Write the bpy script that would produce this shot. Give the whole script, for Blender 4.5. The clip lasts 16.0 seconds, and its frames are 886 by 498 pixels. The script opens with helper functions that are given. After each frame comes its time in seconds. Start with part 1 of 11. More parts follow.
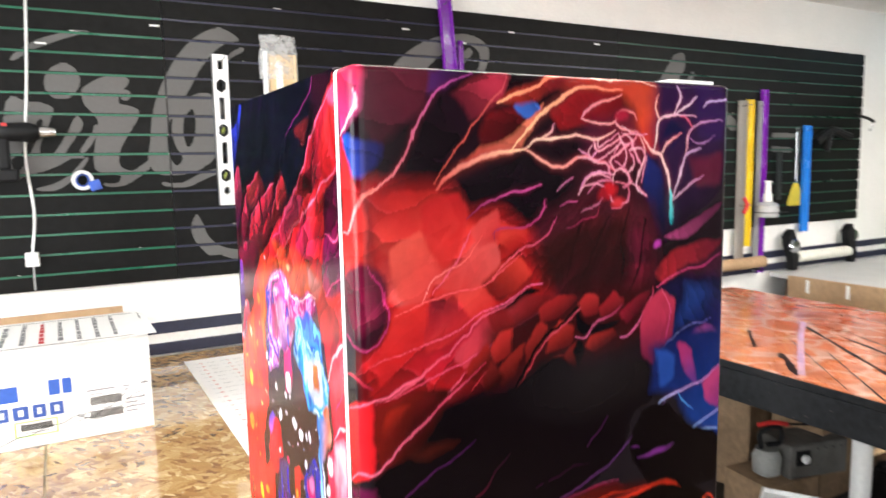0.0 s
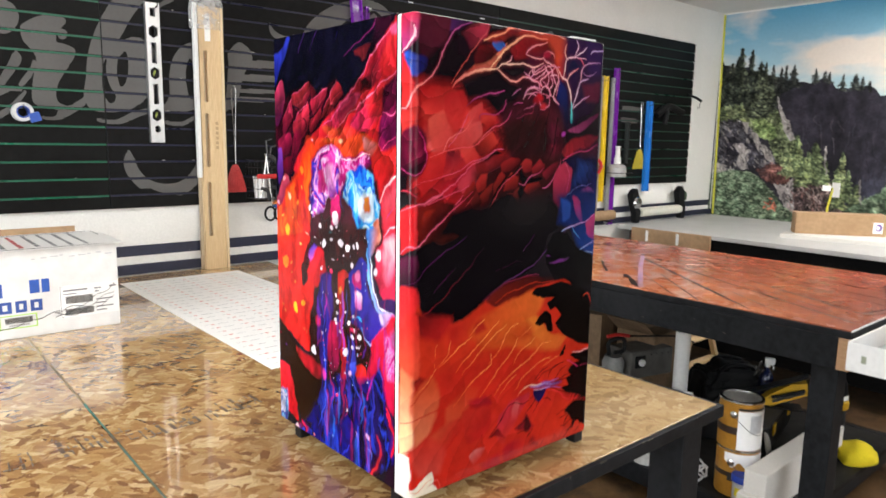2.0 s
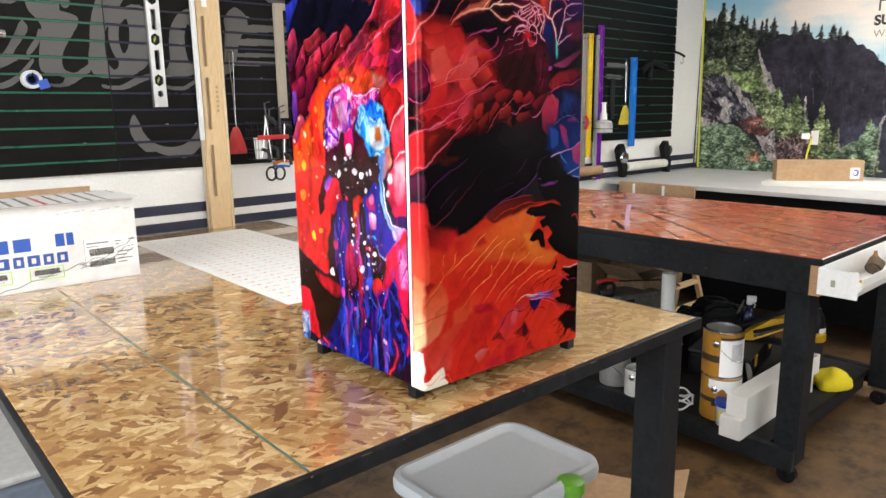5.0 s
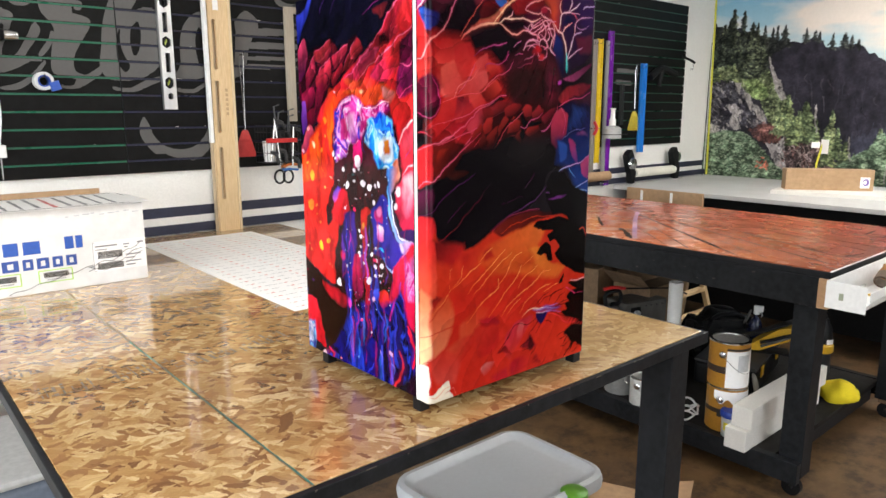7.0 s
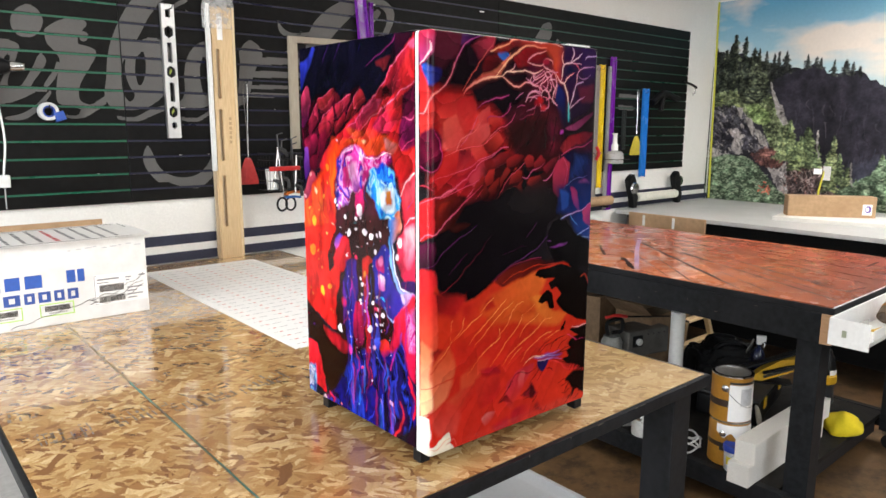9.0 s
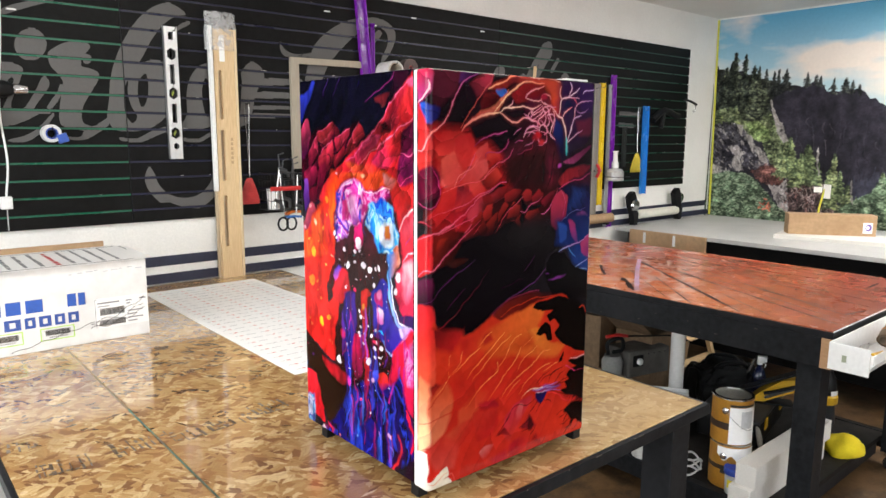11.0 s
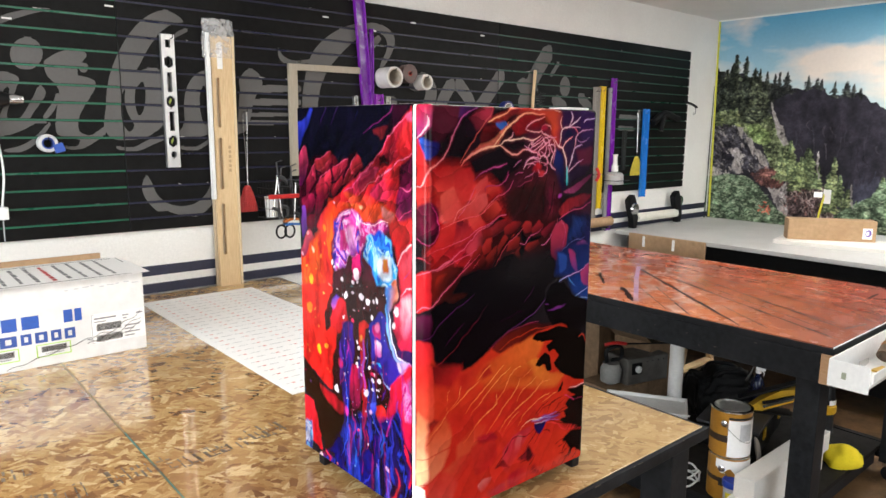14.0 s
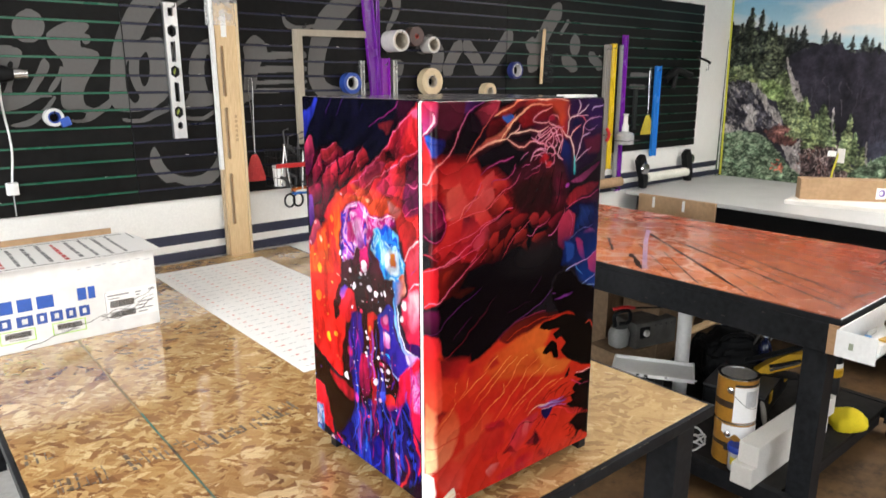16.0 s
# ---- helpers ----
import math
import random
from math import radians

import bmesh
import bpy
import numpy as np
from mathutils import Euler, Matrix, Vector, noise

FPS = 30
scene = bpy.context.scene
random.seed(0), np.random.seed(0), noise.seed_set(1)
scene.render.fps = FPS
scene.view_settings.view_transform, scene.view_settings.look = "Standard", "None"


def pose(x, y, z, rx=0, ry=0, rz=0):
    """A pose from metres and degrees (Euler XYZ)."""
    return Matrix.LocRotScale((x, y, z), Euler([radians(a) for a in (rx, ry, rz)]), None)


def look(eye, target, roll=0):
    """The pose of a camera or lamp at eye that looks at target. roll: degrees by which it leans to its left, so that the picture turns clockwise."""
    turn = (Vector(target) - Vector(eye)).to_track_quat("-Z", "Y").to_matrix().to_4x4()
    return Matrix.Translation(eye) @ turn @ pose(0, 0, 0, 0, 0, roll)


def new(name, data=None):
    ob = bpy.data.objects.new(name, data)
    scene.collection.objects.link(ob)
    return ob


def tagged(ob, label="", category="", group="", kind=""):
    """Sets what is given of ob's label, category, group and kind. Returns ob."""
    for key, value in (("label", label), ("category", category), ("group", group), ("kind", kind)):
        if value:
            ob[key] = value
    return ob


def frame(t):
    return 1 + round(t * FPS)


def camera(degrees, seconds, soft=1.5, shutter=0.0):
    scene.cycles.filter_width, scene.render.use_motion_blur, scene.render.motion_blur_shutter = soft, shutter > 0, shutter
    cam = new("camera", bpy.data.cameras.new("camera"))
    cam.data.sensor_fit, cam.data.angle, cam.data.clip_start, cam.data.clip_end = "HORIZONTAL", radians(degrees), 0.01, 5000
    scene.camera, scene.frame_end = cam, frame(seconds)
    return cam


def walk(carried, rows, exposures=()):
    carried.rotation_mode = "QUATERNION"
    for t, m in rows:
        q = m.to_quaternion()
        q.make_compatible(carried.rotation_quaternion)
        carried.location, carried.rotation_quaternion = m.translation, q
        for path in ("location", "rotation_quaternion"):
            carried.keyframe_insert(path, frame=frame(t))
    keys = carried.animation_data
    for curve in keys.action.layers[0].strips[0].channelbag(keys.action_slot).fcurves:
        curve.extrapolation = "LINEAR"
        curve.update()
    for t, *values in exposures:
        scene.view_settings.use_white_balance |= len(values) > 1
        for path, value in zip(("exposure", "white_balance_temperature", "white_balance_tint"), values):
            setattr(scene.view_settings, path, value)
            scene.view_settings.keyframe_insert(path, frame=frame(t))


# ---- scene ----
cam = camera(65.5, 16.0, shutter=0.35)
PATH = [
    (0, (0.008, -0.03, 1.68), (0.975, 1.705, 1.445), -1.1),
    (0.5, (-0.131, -0.083, 1.655), (1.041, 1.512, 1.367), -1.5),
    (1, (-0.226, -0.188, 1.627), (0.982, 1.385, 1.375), 0.2),
    (1.5, (-0.326, -0.285, 1.599), (0.872, 1.286, 1.285), 1.0),
    (2, (-0.427, -0.327, 1.577), (0.858, 1.174, 1.266), 1.0),
    (2.5, (-0.517, -0.353, 1.552), (0.82, 1.082, 1.159), -0.1),
    (3, (-0.531, -0.383, 1.528), (0.78, 1.074, 1.132), -0.1),
    (3.5, (-0.538, -0.417, 1.515), (0.76, 1.052, 1.122), -0.8),
    (6, (-0.562, -0.441, 1.509), (0.725, 1.039, 1.118), -0.7),
    (6.5, (-0.56, -0.44, 1.515), (0.708, 1.055, 1.121), -0.6),
    (7, (-0.556, -0.436, 1.534), (0.725, 1.05, 1.143), -0.1),
    (7.5, (-0.552, -0.431, 1.55), (0.732, 1.049, 1.148), -0.1),
    (8, (-0.549, -0.426, 1.568), (0.722, 1.065, 1.168), -0.2),
    (8.5, (-0.55, -0.426, 1.587), (0.737, 1.059, 1.214), 0.3),
    (9, (-0.546, -0.426, 1.602), (0.735, 1.069, 1.253), 0.2),
    (9.5, (-0.543, -0.429, 1.619), (0.728, 1.079, 1.287), -0.4),
    (10, (-0.542, -0.43, 1.632), (0.739, 1.073, 1.313), -0.1),
    (12.5, (-0.532, -0.42, 1.673), (0.748, 1.082, 1.349), 0.7),
    (13, (-0.527, -0.413, 1.688), (0.757, 1.085, 1.362), 0.8),
    (13.5, (-0.526, -0.412, 1.703), (0.754, 1.089, 1.372), 0.6),
    (14, (-0.524, -0.409, 1.721), (0.758, 1.089, 1.384), 0.5),
    (14.5, (-0.524, -0.402, 1.73), (0.756, 1.096, 1.388), 0.5),
    (15, (-0.522, -0.4, 1.739), (0.769, 1.088, 1.391), 0.6),
    (15.5, (-0.521, -0.404, 1.76), (0.753, 1.094, 1.397), 0.3),
    (16, (-0.512, -0.402, 1.8), (0.731, 1.092, 1.326), -0.1),
]
EXPOSURE = [(0.0, 0.72), (0.5, 0.56), (1.0, 0.36), (1.5, 0.2), (2.0, 0.13), (16.0, 0.13)]
walk(cam, [(t, look(eye, target, roll)) for t, eye, target, roll in PATH], EXPOSURE)

# ---- light: daylight through the shop windows behind the camera, ceiling panels above ----
world = bpy.data.worlds.new("sky")
scene.world = world
world.use_nodes = True
wn = world.node_tree.nodes
sky = wn.new("ShaderNodeTexSky")
sky.sky_type, sky.sun_disc = "NISHITA", False
sky.sun_elevation, sky.sun_rotation = radians(40), radians(200)
world.node_tree.links.new(sky.outputs[0], wn["Background"].inputs[0])
wn["Background"].inputs[1].default_value = 0.12

sun = new("sun", bpy.data.lights.new("sun", "SUN"))
sun.data.energy, sun.data.angle, sun.data.color = 2.0, radians(0.5), (1.0, 0.95, 0.88)
sun.matrix_world = look((0, -6, 8), (0, 0, 1))


def window_lamp(name, eye, target, w, h, watts):
    lamp = new(name, bpy.data.lights.new(name, "AREA"))
    lamp.data.shape, lamp.data.size, lamp.data.size_y = "RECTANGLE", w, h
    lamp.data.energy, lamp.data.color = watts, (0.93, 0.97, 1.0)
    lamp.matrix_world = look(eye, target)
    return lamp


WEST_WATTS, SOUTH_WATTS, PANEL_GLOW = 190, 55, 16.0
window_lamp("daylight_west", (-3.34, 0.6, 1.6), (0, 0.6, 1.6), 2.6, 1.9, WEST_WATTS)
window_lamp("daylight_south", (0.2, -3.34, 1.6), (0.2, 0, 1.6), 3.4, 1.9, SOUTH_WATTS)

# ---- materials ----
MATS = {}


def node_mat(name):
    m = bpy.data.materials.new(name)
    m.use_nodes = True
    nt = m.node_tree
    return m, nt.nodes, nt.links, nt.nodes["Principled BSDF"]


def coords(nodes, links, scale=(1, 1, 1), turn=(0, 0, 0), kind="Object"):
    tc, mp = nodes.new("ShaderNodeTexCoord"), nodes.new("ShaderNodeMapping")
    links.new(tc.outputs[kind], mp.inputs[0])
    mp.inputs["Scale"].default_value = scale
    mp.inputs["Rotation"].default_value = [radians(a) for a in turn]
    return mp.outputs[0]


def noise_tex(nodes, links, vec, scale, detail=4.0, rough=0.55):
    n = nodes.new("ShaderNodeTexNoise")
    n.inputs["Scale"].default_value, n.inputs["Detail"].default_value, n.inputs["Roughness"].default_value = scale, detail, rough
    links.new(vec, n.inputs["Vector"])
    return n.outputs["Fac"]


def ramp(nodes, links, fac, stops, flat=False):
    r = nodes.new("ShaderNodeValToRGB")
    r.color_ramp.interpolation = "CONSTANT" if flat else "LINEAR"
    el = r.color_ramp.elements
    while len(el) < len(stops):
        el.new(0.5)
    for e, (p, c) in zip(el, stops):
        e.position, e.color = p, (*c, 1)
    links.new(fac, r.inputs[0])
    return r.outputs[0]


def mixed(nodes, links, fac, a, b, blend="MIX"):
    mx = nodes.new("ShaderNodeMix")
    mx.data_type, mx.blend_type = "RGBA", blend
    for slot, v in ((0, fac), (6, a), (7, b)):
        if hasattr(v, "links"):
            links.new(v, mx.inputs[slot])
        elif slot == 0:
            mx.inputs[0].default_value = v
        else:
            mx.inputs[slot].default_value = (*v, 1)
    return mx.outputs[2]


def maths(nodes, links, op, a, b=None, c=None):
    n = nodes.new("ShaderNodeMath")
    n.operation = op
    for i, v in enumerate((a, b, c)):
        if v is None:
            continue
        if hasattr(v, "links"):
            links.new(v, n.inputs[i])
        else:
            n.inputs[i].default_value = v
    return n.outputs[0]


def bumped(nodes, links, bsdf, height, strength, dist=0.002):
    b = nodes.new("ShaderNodeBump")
    b.inputs["Strength"].default_value, b.inputs["Distance"].default_value = strength, dist
    links.new(height, b.inputs["Height"])
    links.new(b.outputs[0], bsdf.inputs["Normal"])


def mat(name, color, rough=0.5, metal=0.0, var=0.12, grain=60.0, bump=0.08, coat=0.0, stretch=(1, 1, 1), stain=None, spec=0.5):
    """Plain surface with fine grain, broad stains and slight relief."""
    if name in MATS:
        return MATS[name]
    m, n, l, p = node_mat(name)
    vec = coords(n, l, stretch)
    fine, broad = noise_tex(n, l, vec, grain), noise_tex(n, l, vec, 5.0, 3.0)
    lo, hi = [max(c * (1 - var), 0) for c in color], [min(c * (1 + var), 1) for c in color]
    base = ramp(n, l, fine, [(0.3, lo), (0.7, hi)])
    dirt = stain or [c * (1 - 0.8 * var) for c in color]
    base = mixed(n, l, maths(n, l, "MULTIPLY", ramp(n, l, broad, [(0.45, (0, 0, 0)), (0.75, (1, 1, 1))]), 0.7), base, dirt)
    l.new(base, p.inputs["Base Color"])
    l.new(maths(n, l, "MULTIPLY_ADD", broad, 0.25, max(rough - 0.12, 0.02)), p.inputs["Roughness"])
    p.inputs["Metallic"].default_value = metal
    p.inputs["Specular IOR Level"].default_value = spec
    p.inputs["Coat Weight"].default_value, p.inputs["Coat Roughness"].default_value = coat, 0.06
    if bump:
        bumped(n, l, p, fine, bump)
    MATS[name] = m
    return m


def osb_mat():
    """Oriented strand board under clear varnish: overlapping wood flakes in several directions."""
    m, n, l, p = node_mat("osb")
    base = None
    warp = coords(n, l)
    nz = n.new("ShaderNodeTexNoise")
    nz.inputs["Scale"].default_value, nz.inputs["Detail"].default_value, nz.inputs["Roughness"].default_value = 16.0, 7.0, 0.68
    l.new(warp, nz.inputs["Vector"])
    height = None
    for i, (turn, long, wide, keep) in enumerate(((8, 10, 28, 0.0), (-30, 9, 25, 0.40), (66, 11, 26, 0.46), (26, 14, 40, 0.5), (-76, 14, 36, 0.52), (-10, 10, 27, 0.6), (50, 14, 42, 0.64), (-46, 22, 70, 0.70), (15, 34, 105, 0.80), (-62, 40, 125, 0.84))):
        add = n.new("ShaderNodeVectorMath")
        add.operation = "MULTIPLY_ADD"
        l.new(nz.outputs["Color"], add.inputs[0])
        add.inputs[1].default_value = (0.036, 0.036, 0)
        l.new(warp, add.inputs[2])
        mp = n.new("ShaderNodeMapping")
        l.new(add.outputs[0], mp.inputs[0])
        mp.vector_type = "TEXTURE"
        mp.inputs["Location"].default_value = (i * 3.7, i * 1.9, 0)
        mp.inputs["Rotation"].default_value = (0, 0, radians(turn))
        mp.inputs["Scale"].default_value = (1.0 / long, 1.0 / wide, 1.0)
        v = n.new("ShaderNodeTexVoronoi")
        v.voronoi_dimensions = "2D"
        v.inputs["Scale"].default_value = 1.0
        l.new(mp.outputs[0], v.inputs["Vector"])
        sep = n.new("ShaderNodeSeparateColor")
        l.new(v.outputs["Color"], sep.inputs[0])
        tone = ramp(n, l, sep.outputs[0], [(0.0, (0.18, 0.078, 0.032)), (0.13, (0.30, 0.148, 0.054)), (0.3, (0.40, 0.218, 0.080)), (0.6, (0.49, 0.298, 0.118)), (0.85, (0.61, 0.41, 0.182)), (1.0, (0.77, 0.58, 0.31))])
        fibre = n.new("ShaderNodeMapping")
        l.new(mp.outputs[0], fibre.inputs[0])
        fibre.inputs["Scale"].default_value = (0.9, 6.0, 1.0)
        streak = noise_tex(n, l, fibre.outputs[0], 1.0, 6.0, 0.75)
        tone = mixed(n, l, ramp(n, l, streak, [(0.42, (0, 0, 0)), (0.74, (0.72, 0.72, 0.72))]), tone, (0.26, 0.13, 0.05))
        if base is None:
            base, height = tone, sep.outputs[2]
        else:
            on = maths(n, l, "GREATER_THAN", sep.outputs[1], keep)
            base = mixed(n, l, on, base, tone)
            height = maths(n, l, "ADD", height, maths(n, l, "MULTIPLY", on, sep.outputs[2]))
    broad = noise_tex(n, l, warp, 6.0, 3.0)
    # the far end is paler: grazing sheen put into the colour
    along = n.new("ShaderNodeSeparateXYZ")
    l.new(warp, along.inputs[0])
    sheen_end = ramp(n, l, maths(n, l, "ADD", maths(n, l, "SUBTRACT", along.outputs[0], 0.78), maths(n, l, "MULTIPLY", broad, 0.35)), [(0.10, (0, 0, 0)), (0.55, (0.45, 0.45, 0.45))])
    base = mixed(n, l, sheen_end, base, (0.60, 0.42, 0.205))
    l.new(base, p.inputs["Base Color"])
    l.new(maths(n, l, "MULTIPLY_ADD", broad, 0.22, 0.12), p.inputs["Roughness"])
    p.inputs["Coat Weight"].default_value, p.inputs["Coat Roughness"].default_value = 0.9, 0.035
    p.inputs["Coat IOR"].default_value = 1.5
    bumped(n, l, p, height, 0.04, 0.001)
    return m


def plank_print_mat():
    """Glossy print of red-brown boards that fan out, with dark joints."""
    m, n, l, p = node_mat("plank_print")
    vec = coords(n, l)
    sep = n.new("ShaderNodeSeparateXYZ")
    l.new(vec, sep.inputs[0])
    # boards fan out from one point of the picture
    dx = maths(n, l, "SUBTRACT", sep.outputs[0], 0.98)
    dy = maths(n, l, "SUBTRACT", 1.72, sep.outputs[1])
    ang = maths(n, l, "MULTIPLY", maths(n, l, "ARCTAN2", dx, dy), 7.0)
    wob = noise_tex(n, l, vec, 1.3, 2.0)
    ang = maths(n, l, "ADD", ang, maths(n, l, "MULTIPLY", wob, 0.35))
    cell = maths(n, l, "FLOOR", ang)
    wn_ = n.new("ShaderNodeTexWhiteNoise")
    wn_.noise_dimensions = "1D"
    l.new(cell, wn_.inputs["W"])
    grain_vec = n.new("ShaderNodeCombineXYZ")
    l.new(maths(n, l, "MULTIPLY", ang, 14.0), grain_vec.inputs[0])
    l.new(maths(n, l, "MULTIPLY", dy, 3.0), grain_vec.inputs[1])
    g = noise_tex(n, l, grain_vec.outputs[0], 1.4, 6.0, 0.65)
    tone = ramp(n, l, wn_.outputs["Value"], [(0.0, (0.22, 0.030, 0.015)), (0.5, (0.35, 0.056, 0.023)), (1.0, (0.46, 0.092, 0.038))])
    # paler and more orange towards low x
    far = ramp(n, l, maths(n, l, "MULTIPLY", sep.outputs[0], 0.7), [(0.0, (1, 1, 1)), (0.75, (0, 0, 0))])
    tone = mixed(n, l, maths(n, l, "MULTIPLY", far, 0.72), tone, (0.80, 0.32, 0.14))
    tone = mixed(n, l, ramp(n, l, g, [(0.35, (0, 0, 0)), (0.75, (1, 1, 1))]), tone, (0.48, 0.108, 0.046))
    blot = noise_tex(n, l, vec, 7.0, 4.0)
    tone = mixed(n, l, maths(n, l, "MULTIPLY", ramp(n, l, blot, [(0.5, (0, 0, 0)), (0.75, (1, 1, 1))]), 0.5), tone, (0.20, 0.03, 0.02))
    # darker towards the front edge
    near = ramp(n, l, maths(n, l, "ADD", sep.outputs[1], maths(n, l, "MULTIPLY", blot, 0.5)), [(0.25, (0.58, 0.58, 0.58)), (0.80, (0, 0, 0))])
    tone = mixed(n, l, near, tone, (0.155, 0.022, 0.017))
    # pale worn scratches crossing the boards
    veins = n.new("ShaderNodeTexVoronoi")
    veins.feature = "DISTANCE_TO_EDGE"
    veins.inputs["Scale"].default_value = 7.0
    shifted = n.new("ShaderNodeVectorMath")
    shifted.operation = "MULTIPLY_ADD"
    vn = n.new("ShaderNodeTexNoise")
    vn.inputs["Scale"].default_value, vn.inputs["Detail"].default_value = 4.0, 3.0
    l.new(vec, vn.inputs["Vector"])
    l.new(vn.outputs["Color"], shifted.inputs[0])
    shifted.inputs[1].default_value = (0.25, 0.25, 0)
    l.new(vec, shifted.inputs[2])
    l.new(shifted.outputs[0], veins.inputs["Vector"])
    worn = ramp(n, l, veins.outputs["Distance"], [(0.0, (0.8, 0.8, 0.8)), (0.11, (0, 0, 0))])
    where = ramp(n, l, noise_tex(n, l, vec, 2.2, 3.0), [(0.32, (0, 0, 0)), (0.54, (0.85, 0.85, 0.85))])
    back = ramp(n, l, maths(n, l, "MULTIPLY_ADD", sep.outputs[1], 0.6, maths(n, l, "MULTIPLY", sep.outputs[0], -0.35)), [(0.12, (0, 0, 0)), (0.42, (1, 1, 1))])
    tone = mixed(n, l, maths(n, l, "MULTIPLY", maths(n, l, "MULTIPLY", worn, where), back), tone, (0.68, 0.48, 0.40))
    l.new(tone, p.inputs["Base Color"])
    l.new(maths(n, l, "MULTIPLY_ADD", blot, 0.25, 0.14), p.inputs["Roughness"])
    p.inputs["Coat Weight"].default_value, p.inputs["Coat Roughness"].default_value = 0.3, 0.13
    p.inputs["Specular IOR Level"].default_value = 0.22
    bumped(n, l, p, noise_tex(n, l, vec, 9.0, 3.0), 0.015, 0.004)
    return m


def paint_mat(name, rough=0.12, coat=0.6, bump=0.02, grain=40.0, spec=0.5):
    """Print whose colours lie in the mesh's colour attribute 'ink', under a film of clear laminate."""
    m, n, l, p = node_mat(name)
    a = n.new("ShaderNodeAttribute")
    a.attribute_name = "ink"
    vec = coords(n, l)
    f = noise_tex(n, l, vec, grain)
    l.new(mixed(n, l, maths(n, l, "MULTIPLY", f, 0.12), a.outputs["Color"], (0.004, 0.004, 0.005)), p.inputs["Base Color"])
    l.new(maths(n, l, "MULTIPLY_ADD", noise_tex(n, l, vec, 6.0), 0.1, rough - 0.04), p.inputs["Roughness"])
    p.inputs["Coat Weight"].default_value, p.inputs["Coat Roughness"].default_value = coat, 0.04
    p.inputs["Specular IOR Level"].default_value = spec
    bumped(n, l, p, noise_tex(n, l, vec, 14.0, 3.0), bump, 0.004)
    return m


def wood_mat(name, dark, light, rough=0.5, scale=(1, 1, 1), coat=0.0):
    m, n, l, p = node_mat(name)
    vec = coords(n, l, scale)
    g = noise_tex(n, l, vec, 30.0, 6.0, 0.65)
    b = noise_tex(n, l, vec, 3.0, 2.0)
    col = ramp(n, l, g, [(0.3, dark), (0.7, light)])
    col = mixed(n, l, maths(n, l, "MULTIPLY", b, 0.5), col, [0.5 * (d + e) for d, e in zip(dark, light)])
    l.new(col, p.inputs["Base Color"])
    l.new(maths(n, l, "MULTIPLY_ADD", g, 0.2, rough - 0.1), p.inputs["Roughness"])
    p.inputs["Coat Weight"].default_value = coat
    bumped(n, l, p, g, 0.1)
    return m


def floor_mat():
    """Stained brown concrete with dirt and worn patches."""
    m, n, l, p = node_mat("stained_concrete")
    vec = coords(n, l)
    a, b, c = noise_tex(n, l, vec, 1.6, 6.0, 0.7), noise_tex(n, l, vec, 7.0, 6.0, 0.7), noise_tex(n, l, vec, 90.0)
    col = ramp(n, l, a, [(0.3, (0.052, 0.030, 0.016)), (0.5, (0.14, 0.078, 0.035)), (0.7, (0.23, 0.138, 0.063))])
    col = mixed(n, l, ramp(n, l, b, [(0.48, (0, 0, 0)), (0.62, (0.85, 0.85, 0.85))]), col, (0.05, 0.032, 0.02))
    col = mixed(n, l, maths(n, l, "MULTIPLY", ramp(n, l, noise_tex(n, l, vec, 30.0, 6.0, 0.8), [(0.52, (0, 0, 0)), (0.66, (0.8, 0.8, 0.8))]), 0.6), col, (0.21, 0.14, 0.07))
    l.new(col, p.inputs["Base Color"])
    l.new(maths(n, l, "MULTIPLY_ADD", b, 0.4, 0.25), p.inputs["Roughness"])
    bumped(n, l, p, c, 0.15)
    return m


def glow_mat(name, color, strength):
    m, n, l, p = node_mat(name)
    p.inputs["Base Color"].default_value = (0.9, 0.9, 0.9, 1)
    p.inputs["Emission Color"].default_value, p.inputs["Emission Strength"].default_value = (*color, 1), strength
    return m


def film_mat(name):
    """Thin crumpled clear film: mostly see-through with soft glints."""
    m, n, l, p = node_mat(name)
    p.inputs["Base Color"].default_value, p.inputs["Roughness"].default_value = (0.8, 0.8, 0.8, 1), 0.15
    vec = coords(n, l)
    l.new(maths(n, l, "MULTIPLY_ADD", noise_tex(n, l, vec, 40.0), 0.5, 0.05), p.inputs["Alpha"])
    bumped(n, l, p, noise_tex(n, l, vec, 35.0, 3.0), 0.8, 0.01)
    return m


OSB, PLANK_PRINT, FLOOR, INK, MURAL_INK = osb_mat(), plank_print_mat(), floor_mat(), paint_mat("wrap_print", 0.16, 0.025, 0.012, spec=0.09), paint_mat("mural_print", 0.5, 0.0, 0.02, spec=0.1)
WHITE_WALL = mat("white_wall_paint", (0.82, 0.81, 0.78), 0.6, var=0.05, grain=120, bump=0.12)
GREY_WALL = mat("grey_wall_paint", (0.33, 0.33, 0.32), 0.6, var=0.08, grain=120, bump=0.12)
CEILING = mat("ceiling_board", (0.72, 0.71, 0.68), 0.8, var=0.06, grain=200, bump=0.3)
BLACK_PAINT = mat("black_wood_paint", (0.011, 0.012, 0.014), 0.5, var=0.4, grain=40, bump=0.3, stain=(0.022, 0.023, 0.026), spec=0.14)
SLAT_BLACK = mat("black_slat_laminate", (0.0065, 0.0062, 0.0062), 0.42, var=0.25, grain=30, bump=0.05, spec=0.11, stain=(0.011, 0.0105, 0.0105))
GROOVE_GREEN = mat("green_groove_insert", (0.007, 0.115, 0.060), 0.3, var=0.1, bump=0)
